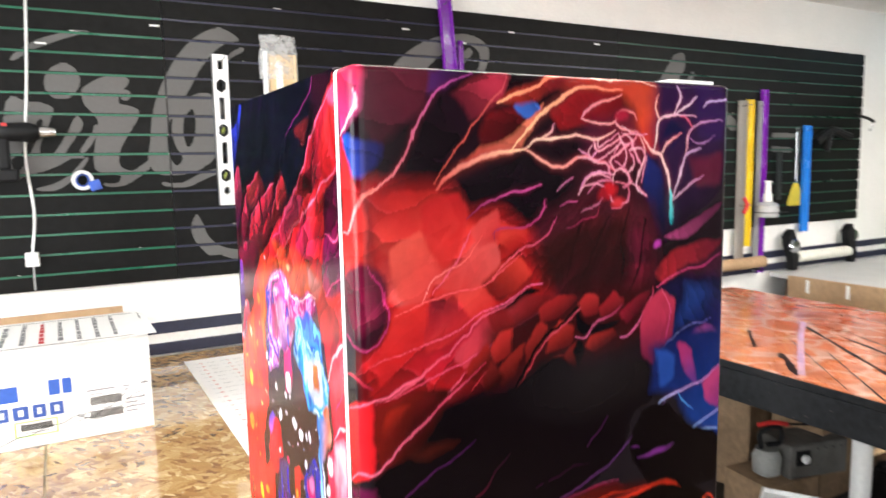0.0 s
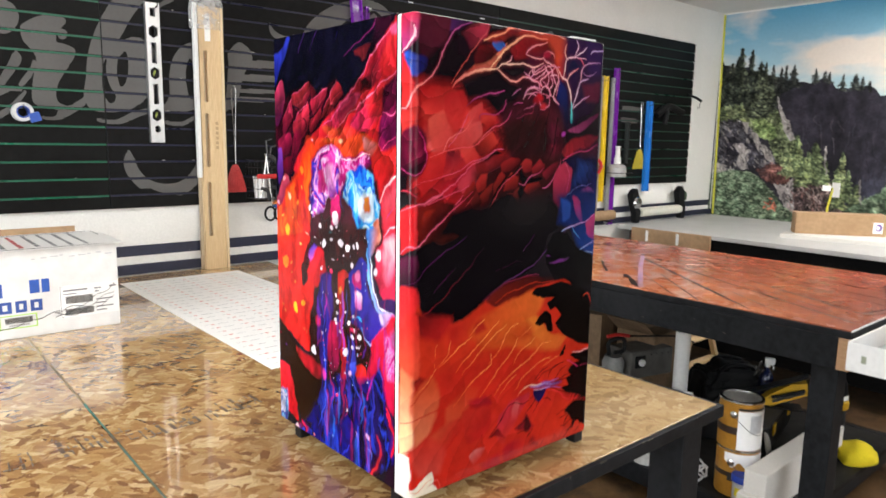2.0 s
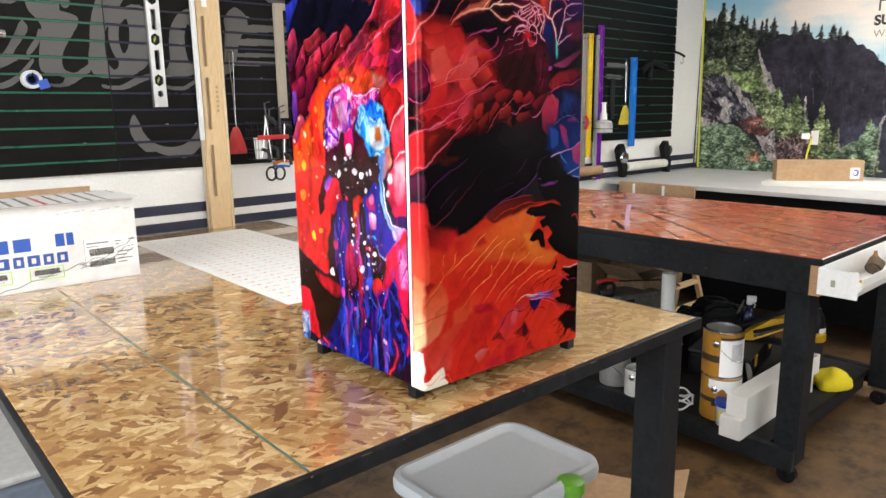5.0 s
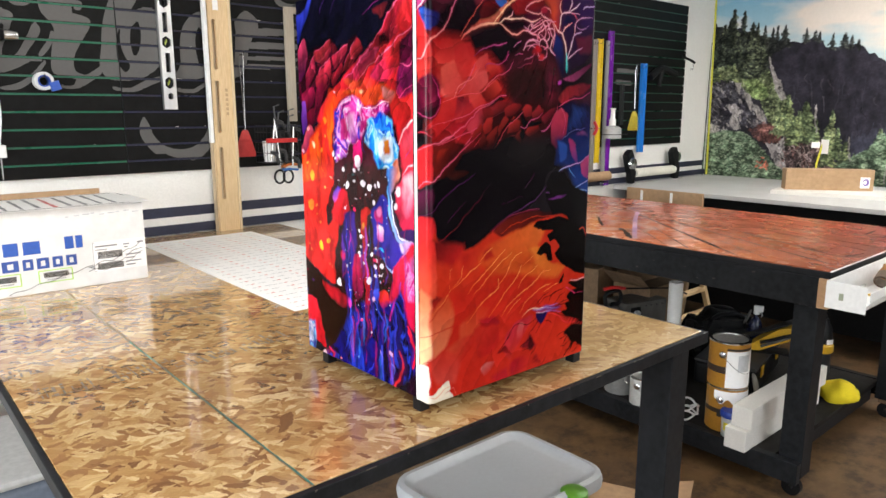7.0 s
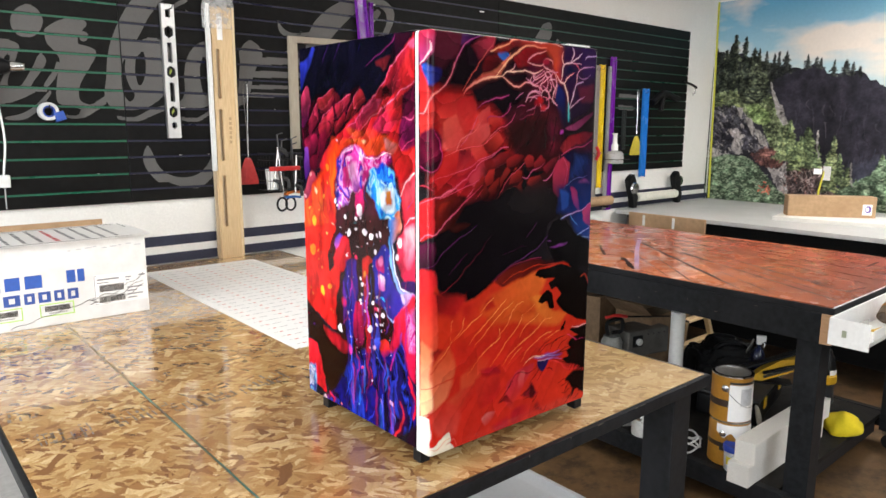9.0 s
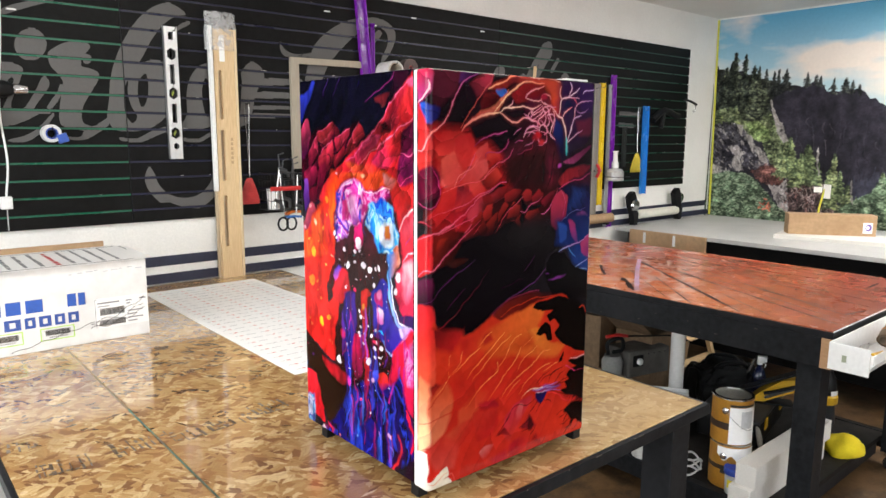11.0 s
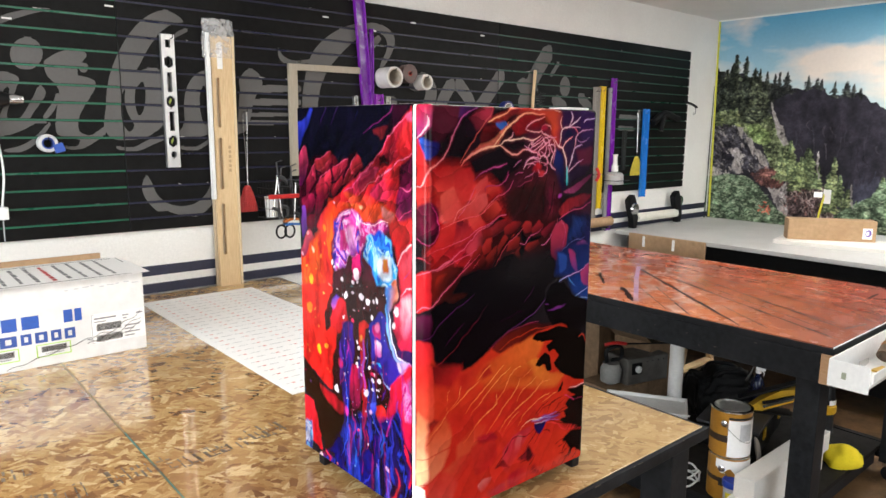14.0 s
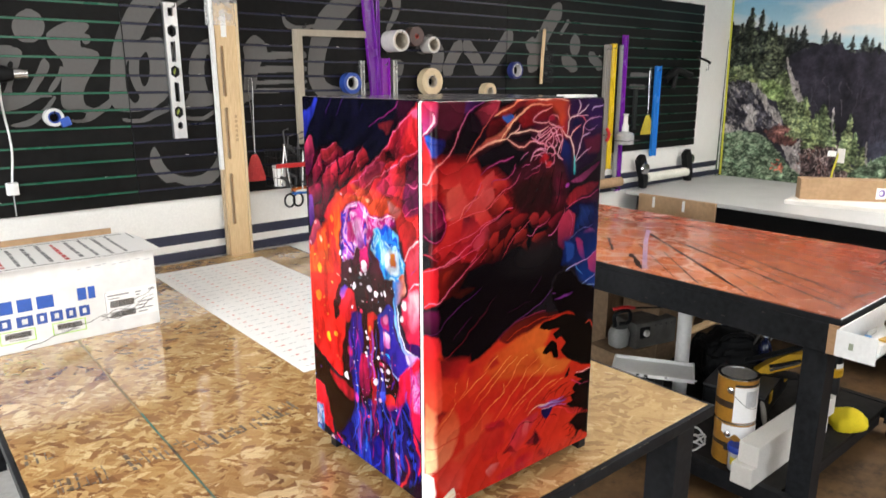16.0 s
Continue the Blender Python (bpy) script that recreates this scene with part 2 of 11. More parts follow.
GROOVE_DEEP = mat("dark_green_groove_insert", (0.004, 0.058, 0.034), 0.3, var=0.3, bump=0)
GROOVE_BLUE = mat("navy_groove_insert", (0.006, 0.007, 0.034), 0.3, var=0.2, bump=0)
SIGN_GREY = mat("grey_sign_paint", (0.090, 0.087, 0.085), 0.5, var=0.06, grain=80, bump=0.05)
NAVY = mat("navy_stripe_paint", (0.02, 0.023, 0.05), 0.45, var=0.15)
BLACK_PLASTIC = mat("black_plastic", (0.006, 0.006, 0.007), 0.45, var=0.25, bump=0.05, spec=0.22)
WHITE_PLASTIC = mat("white_plastic", (0.78, 0.78, 0.77), 0.35, var=0.05, bump=0.03)
WHITE_CARD = mat("white_carton", (0.77, 0.77, 0.76), 0.6, var=0.07, grain=25, bump=0.06, stain=(0.66, 0.655, 0.64))
PAPER = mat("white_paper", (0.88, 0.875, 0.865), 0.5, var=0.03, grain=90, bump=0.02)
KRAFT = mat("kraft_cardboard", (0.42, 0.27, 0.15), 0.75, var=0.14, grain=35, bump=0.1, stain=(0.34, 0.21, 0.115))
INK_BLUE = mat("blue_ink", (0.03, 0.10, 0.42), 0.5, var=0.08, bump=0)
INK_BLACK = mat("black_ink", (0.02, 0.02, 0.02), 0.5, var=0.1, bump=0)
INK_GREY = mat("grey_ink", (0.25, 0.25, 0.26), 0.5, var=0.1, bump=0)
INK_LIME = mat("lime_marker", (0.45, 0.75, 0.12), 0.5, var=0.1, bump=0)
ALU = mat("brushed_aluminium", (0.75, 0.75, 0.76), 0.35, 0.9, var=0.08, stretch=(1, 1, 0.1), bump=0.04)
STEEL = mat("bright_steel", (0.6, 0.6, 0.6), 0.22, 1.0, var=0.1, bump=0.02)
PINE = wood_mat("light_pine", (0.55, 0.37, 0.19), (0.76, 0.58, 0.35), 0.45, (6, 6, 0.5))
POPLAR = wood_mat("greyed_wood", (0.30, 0.26, 0.20), (0.42, 0.37, 0.30), 0.6, (6, 6, 0.6))
RAW_WOOD = wood_mat("raw_wood_end", (0.36, 0.2, 0.1), (0.5, 0.31, 0.17), 0.7, (5, 1, 5))

# ---- building helpers ----


def thing(name, label, category, at=(0, 0, 0), turn=0.0, group="", kind=""):
    ob = new(name)
    ob.empty_display_size = 0.05
    ob.matrix_world = pose(*at, 0, 0, turn)
    return tagged(ob, label, category, group, kind)


def mesh_of(name, bm, material, smooth=False):
    me = bpy.data.meshes.new(name)
    bm.normal_update()
    if smooth:
        for f in bm.faces:
            f.smooth = True
    bm.to_mesh(me)
    bm.free()
    me.materials.append(material)
    return me


def part(name, bm, material, parent, label="", smooth=False, kind=""):
    ob = new(name, mesh_of(name, bm, material, smooth))
    ob.parent = parent
    if smooth:
        ob.data.set_sharp_from_angle(angle=radians(40))
    return tagged(ob, label, kind=kind)


def solo(name, bm, material, label, category, at=(0, 0, 0), turn=0.0, group="", kind="", smooth=False):
    ob = new(name, mesh_of(name, bm, material, smooth))
    ob.matrix_world = pose(*at, 0, 0, turn)
    if smooth:
        ob.data.set_sharp_from_angle(angle=radians(40))
    return tagged(ob, label, category, group, kind)


def box(x0, x1, y0, y1, z0, z1, bevel=0.0, bm=None, turn=None, segments=2):
    out = bm or bmesh.new()
    b = bmesh.new()
    bmesh.ops.create_cube(b, size=1)
    for v in b.verts:
        v.co = Vector((x0 + (v.co.x + 0.5) * (x1 - x0), y0 + (v.co.y + 0.5) * (y1 - y0), z0 + (v.co.z + 0.5) * (z1 - z0)))
    if bevel:
        bmesh.ops.bevel(b, geom=b.edges[:], offset=bevel, segments=segments, profile=0.6, affect="EDGES")
    if turn is not None:
        b.transform(turn)
    join(out, b)
    return out


def join(a, b):
    """Adds bmesh b to a and frees b."""
    table = {v: a.verts.new(v.co) for v in b.verts}
    for f in b.faces:
        a.faces.new([table[v] for v in f.verts])
    b.free()
    return a


def lathe(profile, segments=28, bm=None, turn=None, cap=True):
    """A body turned round z from (radius, height) pairs."""
    out, b = bm or bmesh.new(), bmesh.new()
    rings = [[b.verts.new((r * math.cos(2 * math.pi * i / segments), r * math.sin(2 * math.pi * i / segments), z)) for i in range(segments)] for r, z in profile]
    for p, q in zip(rings, rings[1:]):
        for i in range(segments):
            b.faces.new((p[i], p[(i + 1) % segments], q[(i + 1) % segments], q[i]))
    if cap:
        b.faces.new(rings[0][::-1])
        b.faces.new(rings[-1])
    if turn is not None:
        b.transform(turn)
    join(out, b)
    return out


def spline(pts, steps=8):
    """Points along a smooth line through pts."""
    p = [Vector(a) for a in pts]
    p = [2 * p[0] - p[1]] + p + [2 * p[-1] - p[-2]]
    out = []
    for a, b, c, d in zip(p, p[1:], p[2:], p[3:]):
        for k in range(steps):
            t = k / steps
            out.append(0.5 * (2 * b + (c - a) * t + (2 * a - 5 * b + 4 * c - d) * t * t + (3 * b - a - 3 * c + d) * t ** 3))
    return out + [p[-2]]


def tube(pts, r, sides=8, bm=None, smooth_steps=0, ends=True):
    """A round bar along pts."""
    out, b = bm or bmesh.new(), bmesh.new()
    line = spline(pts, smooth_steps) if smooth_steps else [Vector(q) for q in pts]
    rings, side = [], None
    for i, q in enumerate(line):
        d = (line[min(i + 1, len(line) - 1)] - line[max(i - 1, 0)]).normalized()
        if side is None:
            side = d.orthogonal().normalized()
        side = (side - d * side.dot(d)).normalized()
        up = d.cross(side)
        rings.append([b.verts.new(q + r * (math.cos(2 * math.pi * k / sides) * side + math.sin(2 * math.pi * k / sides) * up)) for k in range(sides)])
    for p, q in zip(rings, rings[1:]):
        for k in range(sides):
            b.faces.new((p[k], p[(k + 1) % sides], q[(k + 1) % sides], q[k]))
    if ends:
        b.faces.new(rings[0][::-1])
        b.faces.new(rings[-1])
    join(out, b)
    return out


def ring(r_out, r_in, depth, segments=28, bm=None, turn=None):
    """A hollow roll: axis along z, from 0 to depth."""
    out, b = bm or bmesh.new(), bmesh.new()
    rows = []
    for r, z in ((r_out, 0), (r_out, depth), (r_in, depth), (r_in, 0)):
        rows.append([b.verts.new((r * math.cos(2 * math.pi * i / segments), r * math.sin(2 * math.pi * i / segments), z)) for i in range(segments)])
    for j in range(4):
        p, q = rows[j], rows[(j + 1) % 4]
        for i in range(segments):
            b.faces.new((p[i], p[(i + 1) % segments], q[(i + 1) % segments], q[i]))
    if turn is not None:
        b.transform(turn)
    join(out, b)
    return out


def slab_with_holes(outline, holes, y0, y1, bm=None):
    """An upright plate in x and z with round-ended or polygonal holes, from y0 to y1."""
    out, b = bm or bmesh.new(), bmesh.new()
    loops = []
    for poly in [outline] + holes:
        vs = [b.verts.new((x, y0, z)) for x, z in poly]
        loops.append([b.edges.new((vs[i], vs[(i + 1) % len(vs)])) for i in range(len(vs))])
    bmesh.ops.triangle_fill(b, use_beauty=True, use_dissolve=False, edges=[e for lp in loops for e in lp])
    faces = b.faces[:]
    made = bmesh.ops.extrude_face_region(b, geom=faces)
    for v in [g for g in made["geom"] if isinstance(g, bmesh.types.BMVert)]:
        v.co.y = y1
    bmesh.ops.recalc_face_normals(b, faces=b.faces[:])
    join(out, b)
    return out


def oval(cx, cz, rx, rz, n=14):
    return [(cx + rx * math.cos(2 * math.pi * i / n), cz + rz * math.sin(2 * math.pi * i / n)) for i in range(n)]


def rect(x0, x1, z0, z1):
    return [(x0, z0), (x1, z0), (x1, z1), (x0, z1)]


def bar_row(bm, x0, x1, y, z0, z1, n, fill=0.7, seed=0, jitter=0.3, axis="y"):
    """Plain bars in place of a line of unreadable writing, on the plane y (or lying flat at z=y)."""
    rnd = random.Random(seed)
    step = (x1 - x0) / n
    for i in range(n):
        w = step * fill * rnd.uniform(1 - jitter, 1)
        a = x0 + i * step
        if axis == "y":
            box(a, a + w, y - 0.0006, y, z0, z1, bm=bm)
        else:
            box(a, a + w, z0, z1, y, y + 0.0006, bm=bm)
    return bm


def grid_print(name, nx, nz, place, ink, material, parent, label=""):
    """A printed face: place(u, v) gives points, ink an (nz, nx, 3) array of linear colours."""
    u, v = np.meshgrid(np.linspace(0, 1, nx), np.linspace(0, 1, nz))
    co = np.stack(place(u, v), -1).reshape(-1, 3)
    i = np.arange(nx * nz).reshape(nz, nx)
    quads = np.stack([i[:-1, :-1], i[:-1, 1:], i[1:, 1:], i[1:, :-1]], -1).reshape(-1)
    me = bpy.data.meshes.new(name)
    me.vertices.add(nx * nz)
    me.vertices.foreach_set("co", co.ravel().astype(np.float32))
    me.loops.add(len(quads))
    me.loops.foreach_set("vertex_index", quads.astype(np.int32))
    me.polygons.add(len(quads) // 4)
    me.polygons.foreach_set("loop_start", np.arange(0, len(quads), 4, dtype=np.int32))
    me.update(calc_edges=True)
    att = me.color_attributes.new("ink", "FLOAT_COLOR", "POINT")
    att.data.foreach_set("color", np.concatenate([ink.reshape(-1, 3), np.ones((nx * nz, 1))], 1).ravel().astype(np.float32))
    me.shade_smooth()
    me.materials.append(material)
    ob = new(name, me)
    ob.parent = parent
    return tagged(ob, label)

# ---- the room ----
WALL_Y, WALL_X, CEIL_Z = 2.862, 5.50, 2.715
X_WEST, Y_SOUTH = -3.3, -3.3

solo("floor", box(X_WEST - 0.2, WALL_X + 0.2, Y_SOUTH - 0.2, WALL_Y + 0.2, -0.1, 0.0), FLOOR, "brown stained concrete floor with dark dirt", "floor", kind="structure")
solo("ceiling", box(X_WEST - 0.2, WALL_X + 0.2, Y_SOUTH - 0.2, WALL_Y + 0.2, CEIL_Z, CEIL_Z + 0.1), CEILING, "off-white ceiling of plain boards", "ceiling", kind="structure")
solo("wall_north", box(X_WEST - 0.2, WALL_X + 0.2, WALL_Y, WALL_Y + 0.15, 0, CEIL_Z), WHITE_WALL, "white painted wall behind the black tool boards", "wall", kind="structure")
solo("wall_east", box(WALL_X, WALL_X + 0.15, Y_SOUTH, WALL_Y, 0, CEIL_Z), WHITE_WALL, "white painted wall behind the mountain mural", "wall", kind="structure")


def window_wall(name, along, lo, hi, w0, w1, z0, z1):
    """An unseen wall with one wide window opening, kept grey to dim fridge reflections."""
    bm = bmesh.new()
    spans = ((lo, w0, 0, CEIL_Z), (w1, hi, 0, CEIL_Z), (w0, w1, 0, z0), (w0, w1, z1, CEIL_Z))
    for a, b, c, d in spans:
        if along == "y":
            box(X_WEST - 0.15, X_WEST, a, b, c, d, bm=bm)
        else:
            box(a, b, Y_SOUTH - 0.15, Y_SOUTH, c, d, bm=bm)
    return solo(name, bm, GREY_WALL, "unseen grey wall with a wide shop window", "wall", kind="structure")


window_wall("wall_west", "y", Y_SOUTH, WALL_Y, -0.8, 2.0, 0.6, 2.5)
window_wall("wall_south", "x", X_WEST, WALL_X, -1.6, 2.0, 0.6, 2.5)

# painted stripes on the wall below the boards
solo("trim_upper", box(X_WEST, WALL_X - 0.004, WALL_Y - 0.003, WALL_Y, 1.045, 1.092), NAVY, "dark navy stripe painted along the white wall", "stripe", kind="structure")
solo("trim_lower", box(X_WEST, WALL_X - 0.004, WALL_Y - 0.014, WALL_Y, 0.965, 1.008), NAVY, "dark navy stripe low on the white wall", "stripe", kind="structure")
solo("trim_corner", box(WALL_X - 0.012, WALL_X, WALL_Y - 0.012, WALL_Y, 0.9, CEIL_Z), WHITE_PLASTIC, "thin white corner bead between wall and mural", "trim", kind="structure")


def ceiling_light(x, y):
    t = thing("ceiling_light", "flat white ceiling light panel out of view, switched on", "light", (x, y, CEIL_Z), group="ceiling lights")
    bm = box(-0.62, 0.62, -0.17, -0.14, -0.05, 0)
    box(-0.62, 0.62, 0.14, 0.17, -0.05, 0, bm=bm), box(-0.62, -0.59, -0.14, 0.14, -0.05, 0, bm=bm), box(0.59, 0.62, -0.14, 0.14, -0.05, 0, bm=bm)
    part("frame", bm, WHITE_PLASTIC, t)
    part("diffuser", box(-0.59, 0.59, -0.14, 0.14, -0.042, -0.03), GLOW, t, "glowing diffuser")
    return t


GLOW = glow_mat("panel_glow", (1.0, 0.97, 0.92), PANEL_GLOW)
# all unseen; the extra panels at high x are added to brighten the mural
for lx in (-1.6, 0.9, 3.1, 4.5):
    for ly in ((-1.9, -0.7, 0.3, 1.1) if lx > 4 else (-1.9, 0.9)):
        ceiling_light(lx, ly)

# ---- slatted tool boards ----
CHIP = mat("pale_chip", (0.55, 0.53, 0.5), 0.6)
BOARD_Y, BOARD_B, BOARD_T, PITCH = 2.843, 1.262, 2.408, 0.0725
SEAMS = (-1.90, 0.404, 2.718, 5.032)
GROOVE = 0.0085
GROOVES = [1.318 + PITCH * k for k in range(16) if 1.318 + PITCH * k < BOARD_T - 0.02]


def slat_board(k):
    x0, x1 = SEAMS[k] + 0.0012, SEAMS[k + 1] - 0.0012
    green = k != 1
    t = thing("slat_board", "black slatted wall board with thin %s grooves" % ("green" if green else "navy blue"), "slat board", (x0, BOARD_Y, BOARD_B), group="slat boards on the wall")
    w = x1 - x0
    part("backing", box(0, w - (0.012 if k == 2 else 0), 0.0085, WALL_Y - BOARD_Y, 0, BOARD_T - BOARD_B), SLAT_BLACK, t)
    edges = [BOARD_B] + [g for z in GROOVES for g in (z - GROOVE / 2, z + GROOVE / 2)] + [BOARD_T]
    for a, b in zip(edges[::2], edges[1::2]):
        part("slat", box(0, w, 0, 0.0085, a - BOARD_B, b - BOARD_B, 0.0012, segments=1), SLAT_BLACK, t)
    for z in GROOVES:
        part("groove_insert", box(0.001, w - (0.014 if k == 2 else 0.001), 0.005, 0.0085, z - GROOVE / 2 - BOARD_B, z + GROOVE / 2 - BOARD_B), (GROOVE_GREEN, GROOVE_BLUE, GROOVE_DEEP)[k], t, "green groove insert" if green else "navy groove insert")
    rnd = random.Random(60 + k)
    for _ in range(26 if k == 1 else 9):  # bright chips along the slat edges
        z, x, long = rnd.choice(GROOVES) + GROOVE / 2 + 0.0004, rnd.uniform(0.1, w - 0.1), rnd.choice((0.006, 0.009, 0.014, 0.03))
        part("paint_chip", box(x, x + long, -0.0005, 0.0002, z - BOARD_B, z - BOARD_B + rnd.uniform(0.0015, 0.0035)), CHIP, t, "pale chip in the black edge")
    return t


BOARDS = [slat_board(k) for k in range(3)]

# ---- painted sign on the slat boards, plain swashes cut by the grooves ----
SIGN = []


def swash(pts, ink=True):
    """One painted shape of the sign, or one gap in the paint, with rounded corners; (x, z) on the boards."""
    n = len(pts)
    out = []
    for i in range(n):
        p0, p1, p2, p3 = (np.array(pts[(i + k) % n]) for k in (-1, 0, 1, 2))
        for t in (0.0, 0.25, 0.5, 0.75):
            out.append(0.5 * (2 * p1 + (p2 - p0) * t + (2 * p0 - 5 * p1 + 4 * p2 - p3) * t * t + (3 * p1 - p0 - 3 * p2 + p3) * t ** 3))
    SIGN.append((np.array(out), ink))


swash([(-0.092, 2.096), (-0.033, 2.143), (0.026, 2.171), (0.096, 2.192), (0.154, 2.195), (0.084, 2.169), (0.014, 2.139), (-0.035, 2.115), (-0.094, 2.075)])
swash([(0.112, 2.018), (0.101, 1.985), (0.078, 1.960), (0.049, 1.949), (0.021, 1.956), (0.002, 1.977), (-0.003, 2.008), (0.007, 2.040), (0.029, 2.065), (0.058, 2.076), (0.087, 2.071), (0.106, 2.049)])
swash([(-0.124, 1.936), (-0.050, 1.935), (-0.007, 1.933), (0.019, 1.916), (0.004, 1.866), (-0.025, 1.799), (-0.033, 1.766), (-0.021, 1.744), (0.018, 1.768), (0.063, 1.843), (0.084, 1.884), (0.103, 1.885), (0.108, 1.851), (0.060, 1.780), (0.044, 1.748), (0.093, 1.758), (0.104, 1.736), (0.061, 1.735), (0.019, 1.712), (-0.032, 1.691), (-0.071, 1.682), (-0.146, 1.679)])
swash([(-0.123, 1.734), (-0.083, 1.767), (-0.048, 1.844), (-0.028, 1.878), (-0.017, 1.865), (-0.048, 1.790), (-0.076, 1.734), (-0.108, 1.690)], False)
swash([(-0.055, 1.633), (0.004, 1.649), (0.057, 1.683), (0.108, 1.738), (0.115, 1.727), (0.065, 1.662), (0.012, 1.626), (-0.037, 1.622)])
swash([(0.113, 1.980), (0.127, 2.000), (0.171, 2.028), (0.222, 2.044), (0.260, 2.040), (0.276, 2.023), (0.259, 1.999), (0.242, 1.970), (0.236, 1.940), (0.272, 1.933), (0.302, 1.916), (0.295, 1.881), (0.265, 1.833), (0.233, 1.778), (0.222, 1.733), (0.230, 1.703), (0.262, 1.687), (0.235, 1.675), (0.170, 1.679), (0.142, 1.695), (0.136, 1.727), (0.142, 1.773), (0.152, 1.828), (0.161, 1.870), (0.141, 1.907), (0.119, 1.935)])
swash([(0.236, 1.965), (0.276, 1.993), (0.290, 2.004), (0.268, 1.958), (0.249, 1.948)], False)
swash([(0.277, 1.973), (0.274, 1.962), (0.267, 1.954), (0.258, 1.951), (0.250, 1.953), (0.244, 1.960), (0.242, 1.970), (0.245, 1.981), (0.252, 1.989), (0.261, 1.992), (0.270, 1.990), (0.276, 1.983)])
swash([(0.160, 1.854), (0.144, 1.805), (0.110, 1.761), (0.094, 1.767), (0.135, 1.828), (0.148, 1.858)])
swash([(0.235, 1.682), (0.280, 1.696), (0.306, 1.716), (0.351, 1.743), (0.325, 1.694), (0.278, 1.660), (0.232, 1.634), (0.178, 1.632), (0.164, 1.644), (0.211, 1.646)])
swash([(0.323, 1.730), (0.335, 1.802), (0.344, 1.876), (0.360, 1.943), (0.387, 2.013), (0.426, 2.087), (0.477, 2.158), (0.532, 2.209), (0.584, 2.237), (0.624, 2.242), (0.668, 2.225), (0.690, 2.200), (0.651, 2.191), (0.610, 2.167), (0.571, 2.129), (0.526, 2.067), (0.494, 2.009), (0.473, 1.969), (0.519, 1.985), (0.573, 1.983), (0.609, 1.959), (0.629, 1.912), (0.626, 1.849), (0.602, 1.781), (0.558, 1.722), (0.502, 1.686), (0.440, 1.671), (0.381, 1.670), (0.343, 1.685)])
swash([(0.405, 1.865), (0.420, 1.887), (0.415, 1.841), (0.426, 1.783), (0.449, 1.737), (0.426, 1.707), (0.402, 1.744), (0.397, 1.804)], False)
swash([(0.471, 1.904), (0.498, 1.923), (0.505, 1.869), (0.494, 1.807), (0.471, 1.777), (0.459, 1.818), (0.459, 1.867)], False)
swash([(0.528, 2.019), (0.562, 2.051), (0.589, 2.061), (0.557, 2.017), (0.526, 1.985)], False)
swash([(0.633, 2.126), (0.665, 2.158), (0.701, 2.172), (0.706, 2.160), (0.664, 2.136), (0.635, 2.114)])
swash([(0.368, 1.641), (0.438, 1.639), (0.513, 1.676), (0.589, 1.697), (0.599, 1.682), (0.537, 1.656), (0.461, 1.623), (0.390, 1.624)])
swash([(0.625, 1.697), (0.655, 1.720), (0.673, 1.762), (0.673, 1.826), (0.687, 1.900), (0.719, 1.955), (0.760, 1.986), (0.815, 2.000), (0.850, 1.989), (0.853, 1.924), (0.835, 1.845), (0.846, 1.766), (0.901, 1.740), (0.930, 1.754), (0.952, 1.929), (0.972, 1.994), (1.013, 2.013), (1.057, 1.986), (1.067, 1.935), (1.022, 1.865), (0.988, 1.741), (0.943, 1.700), (0.856, 1.688), (0.801, 1.701), (0.754, 1.688), (0.705, 1.682)])
swash([(0.768, 1.920), (0.793, 1.882), (0.794, 1.791), (0.770, 1.743), (0.751, 1.790), (0.749, 1.867)], False)
swash([(0.633, 1.643), (0.716, 1.638), (0.786, 1.675), (0.788, 1.659), (0.724, 1.622), (0.650, 1.628)])
swash([(0.487, 1.512), (0.464, 1.462), (0.478, 1.406), (0.527, 1.346), (0.594, 1.310), (0.659, 1.300), (0.736, 1.322), (0.800, 1.381), (0.847, 1.469), (0.851, 1.578), (0.808, 1.552), (0.791, 1.485), (0.757, 1.416), (0.703, 1.373), (0.634, 1.363), (0.567, 1.385), (0.526, 1.429), (0.511, 1.473)])
swash([(0.519, 1.336), (0.594, 1.305), (0.673, 1.302), (0.700, 1.308), (0.621, 1.324), (0.570, 1.343)], False)
swash([(1.161, 2.126), (1.186, 2.090), (1.245, 2.069), (1.334, 2.081), (1.341, 2.064), (1.244, 2.048), (1.185, 2.055), (1.162, 2.083)])
swash([(1.331, 2.066), (1.382, 2.151), (1.487, 2.233), (1.615, 2.286), (1.743, 2.302), (1.836, 2.287), (1.885, 2.234), (1.868, 2.161), (1.819, 2.089), (1.782, 2.057), (1.790, 2.100), (1.827, 2.164), (1.827, 2.222), (1.791, 2.250), (1.723, 2.250), (1.637, 2.214), (1.545, 2.140), (1.470, 2.064), (1.417, 1.987), (1.390, 1.909), (1.381, 1.820), (1.438, 1.775), (1.570, 1.771), (1.687, 1.813), (1.708, 1.894), (1.893, 1.909), (1.851, 1.783), (1.706, 1.698), (1.511, 1.678), (1.365, 1.711), (1.296, 1.787), (1.292, 1.908)])
swash([(1.643, 2.127), (1.711, 2.198), (1.763, 2.238), (1.791, 2.222), (1.730, 2.156), (1.670, 2.094)])
swash([(1.026, 1.933), (1.198, 1.942), (1.276, 1.943), (1.275, 1.913), (1.197, 1.909), (1.025, 1.901)])
swash([(1.017, 1.867), (1.196, 1.874), (1.274, 1.874), (1.273, 1.847), (1.195, 1.844), (1.016, 1.838)])
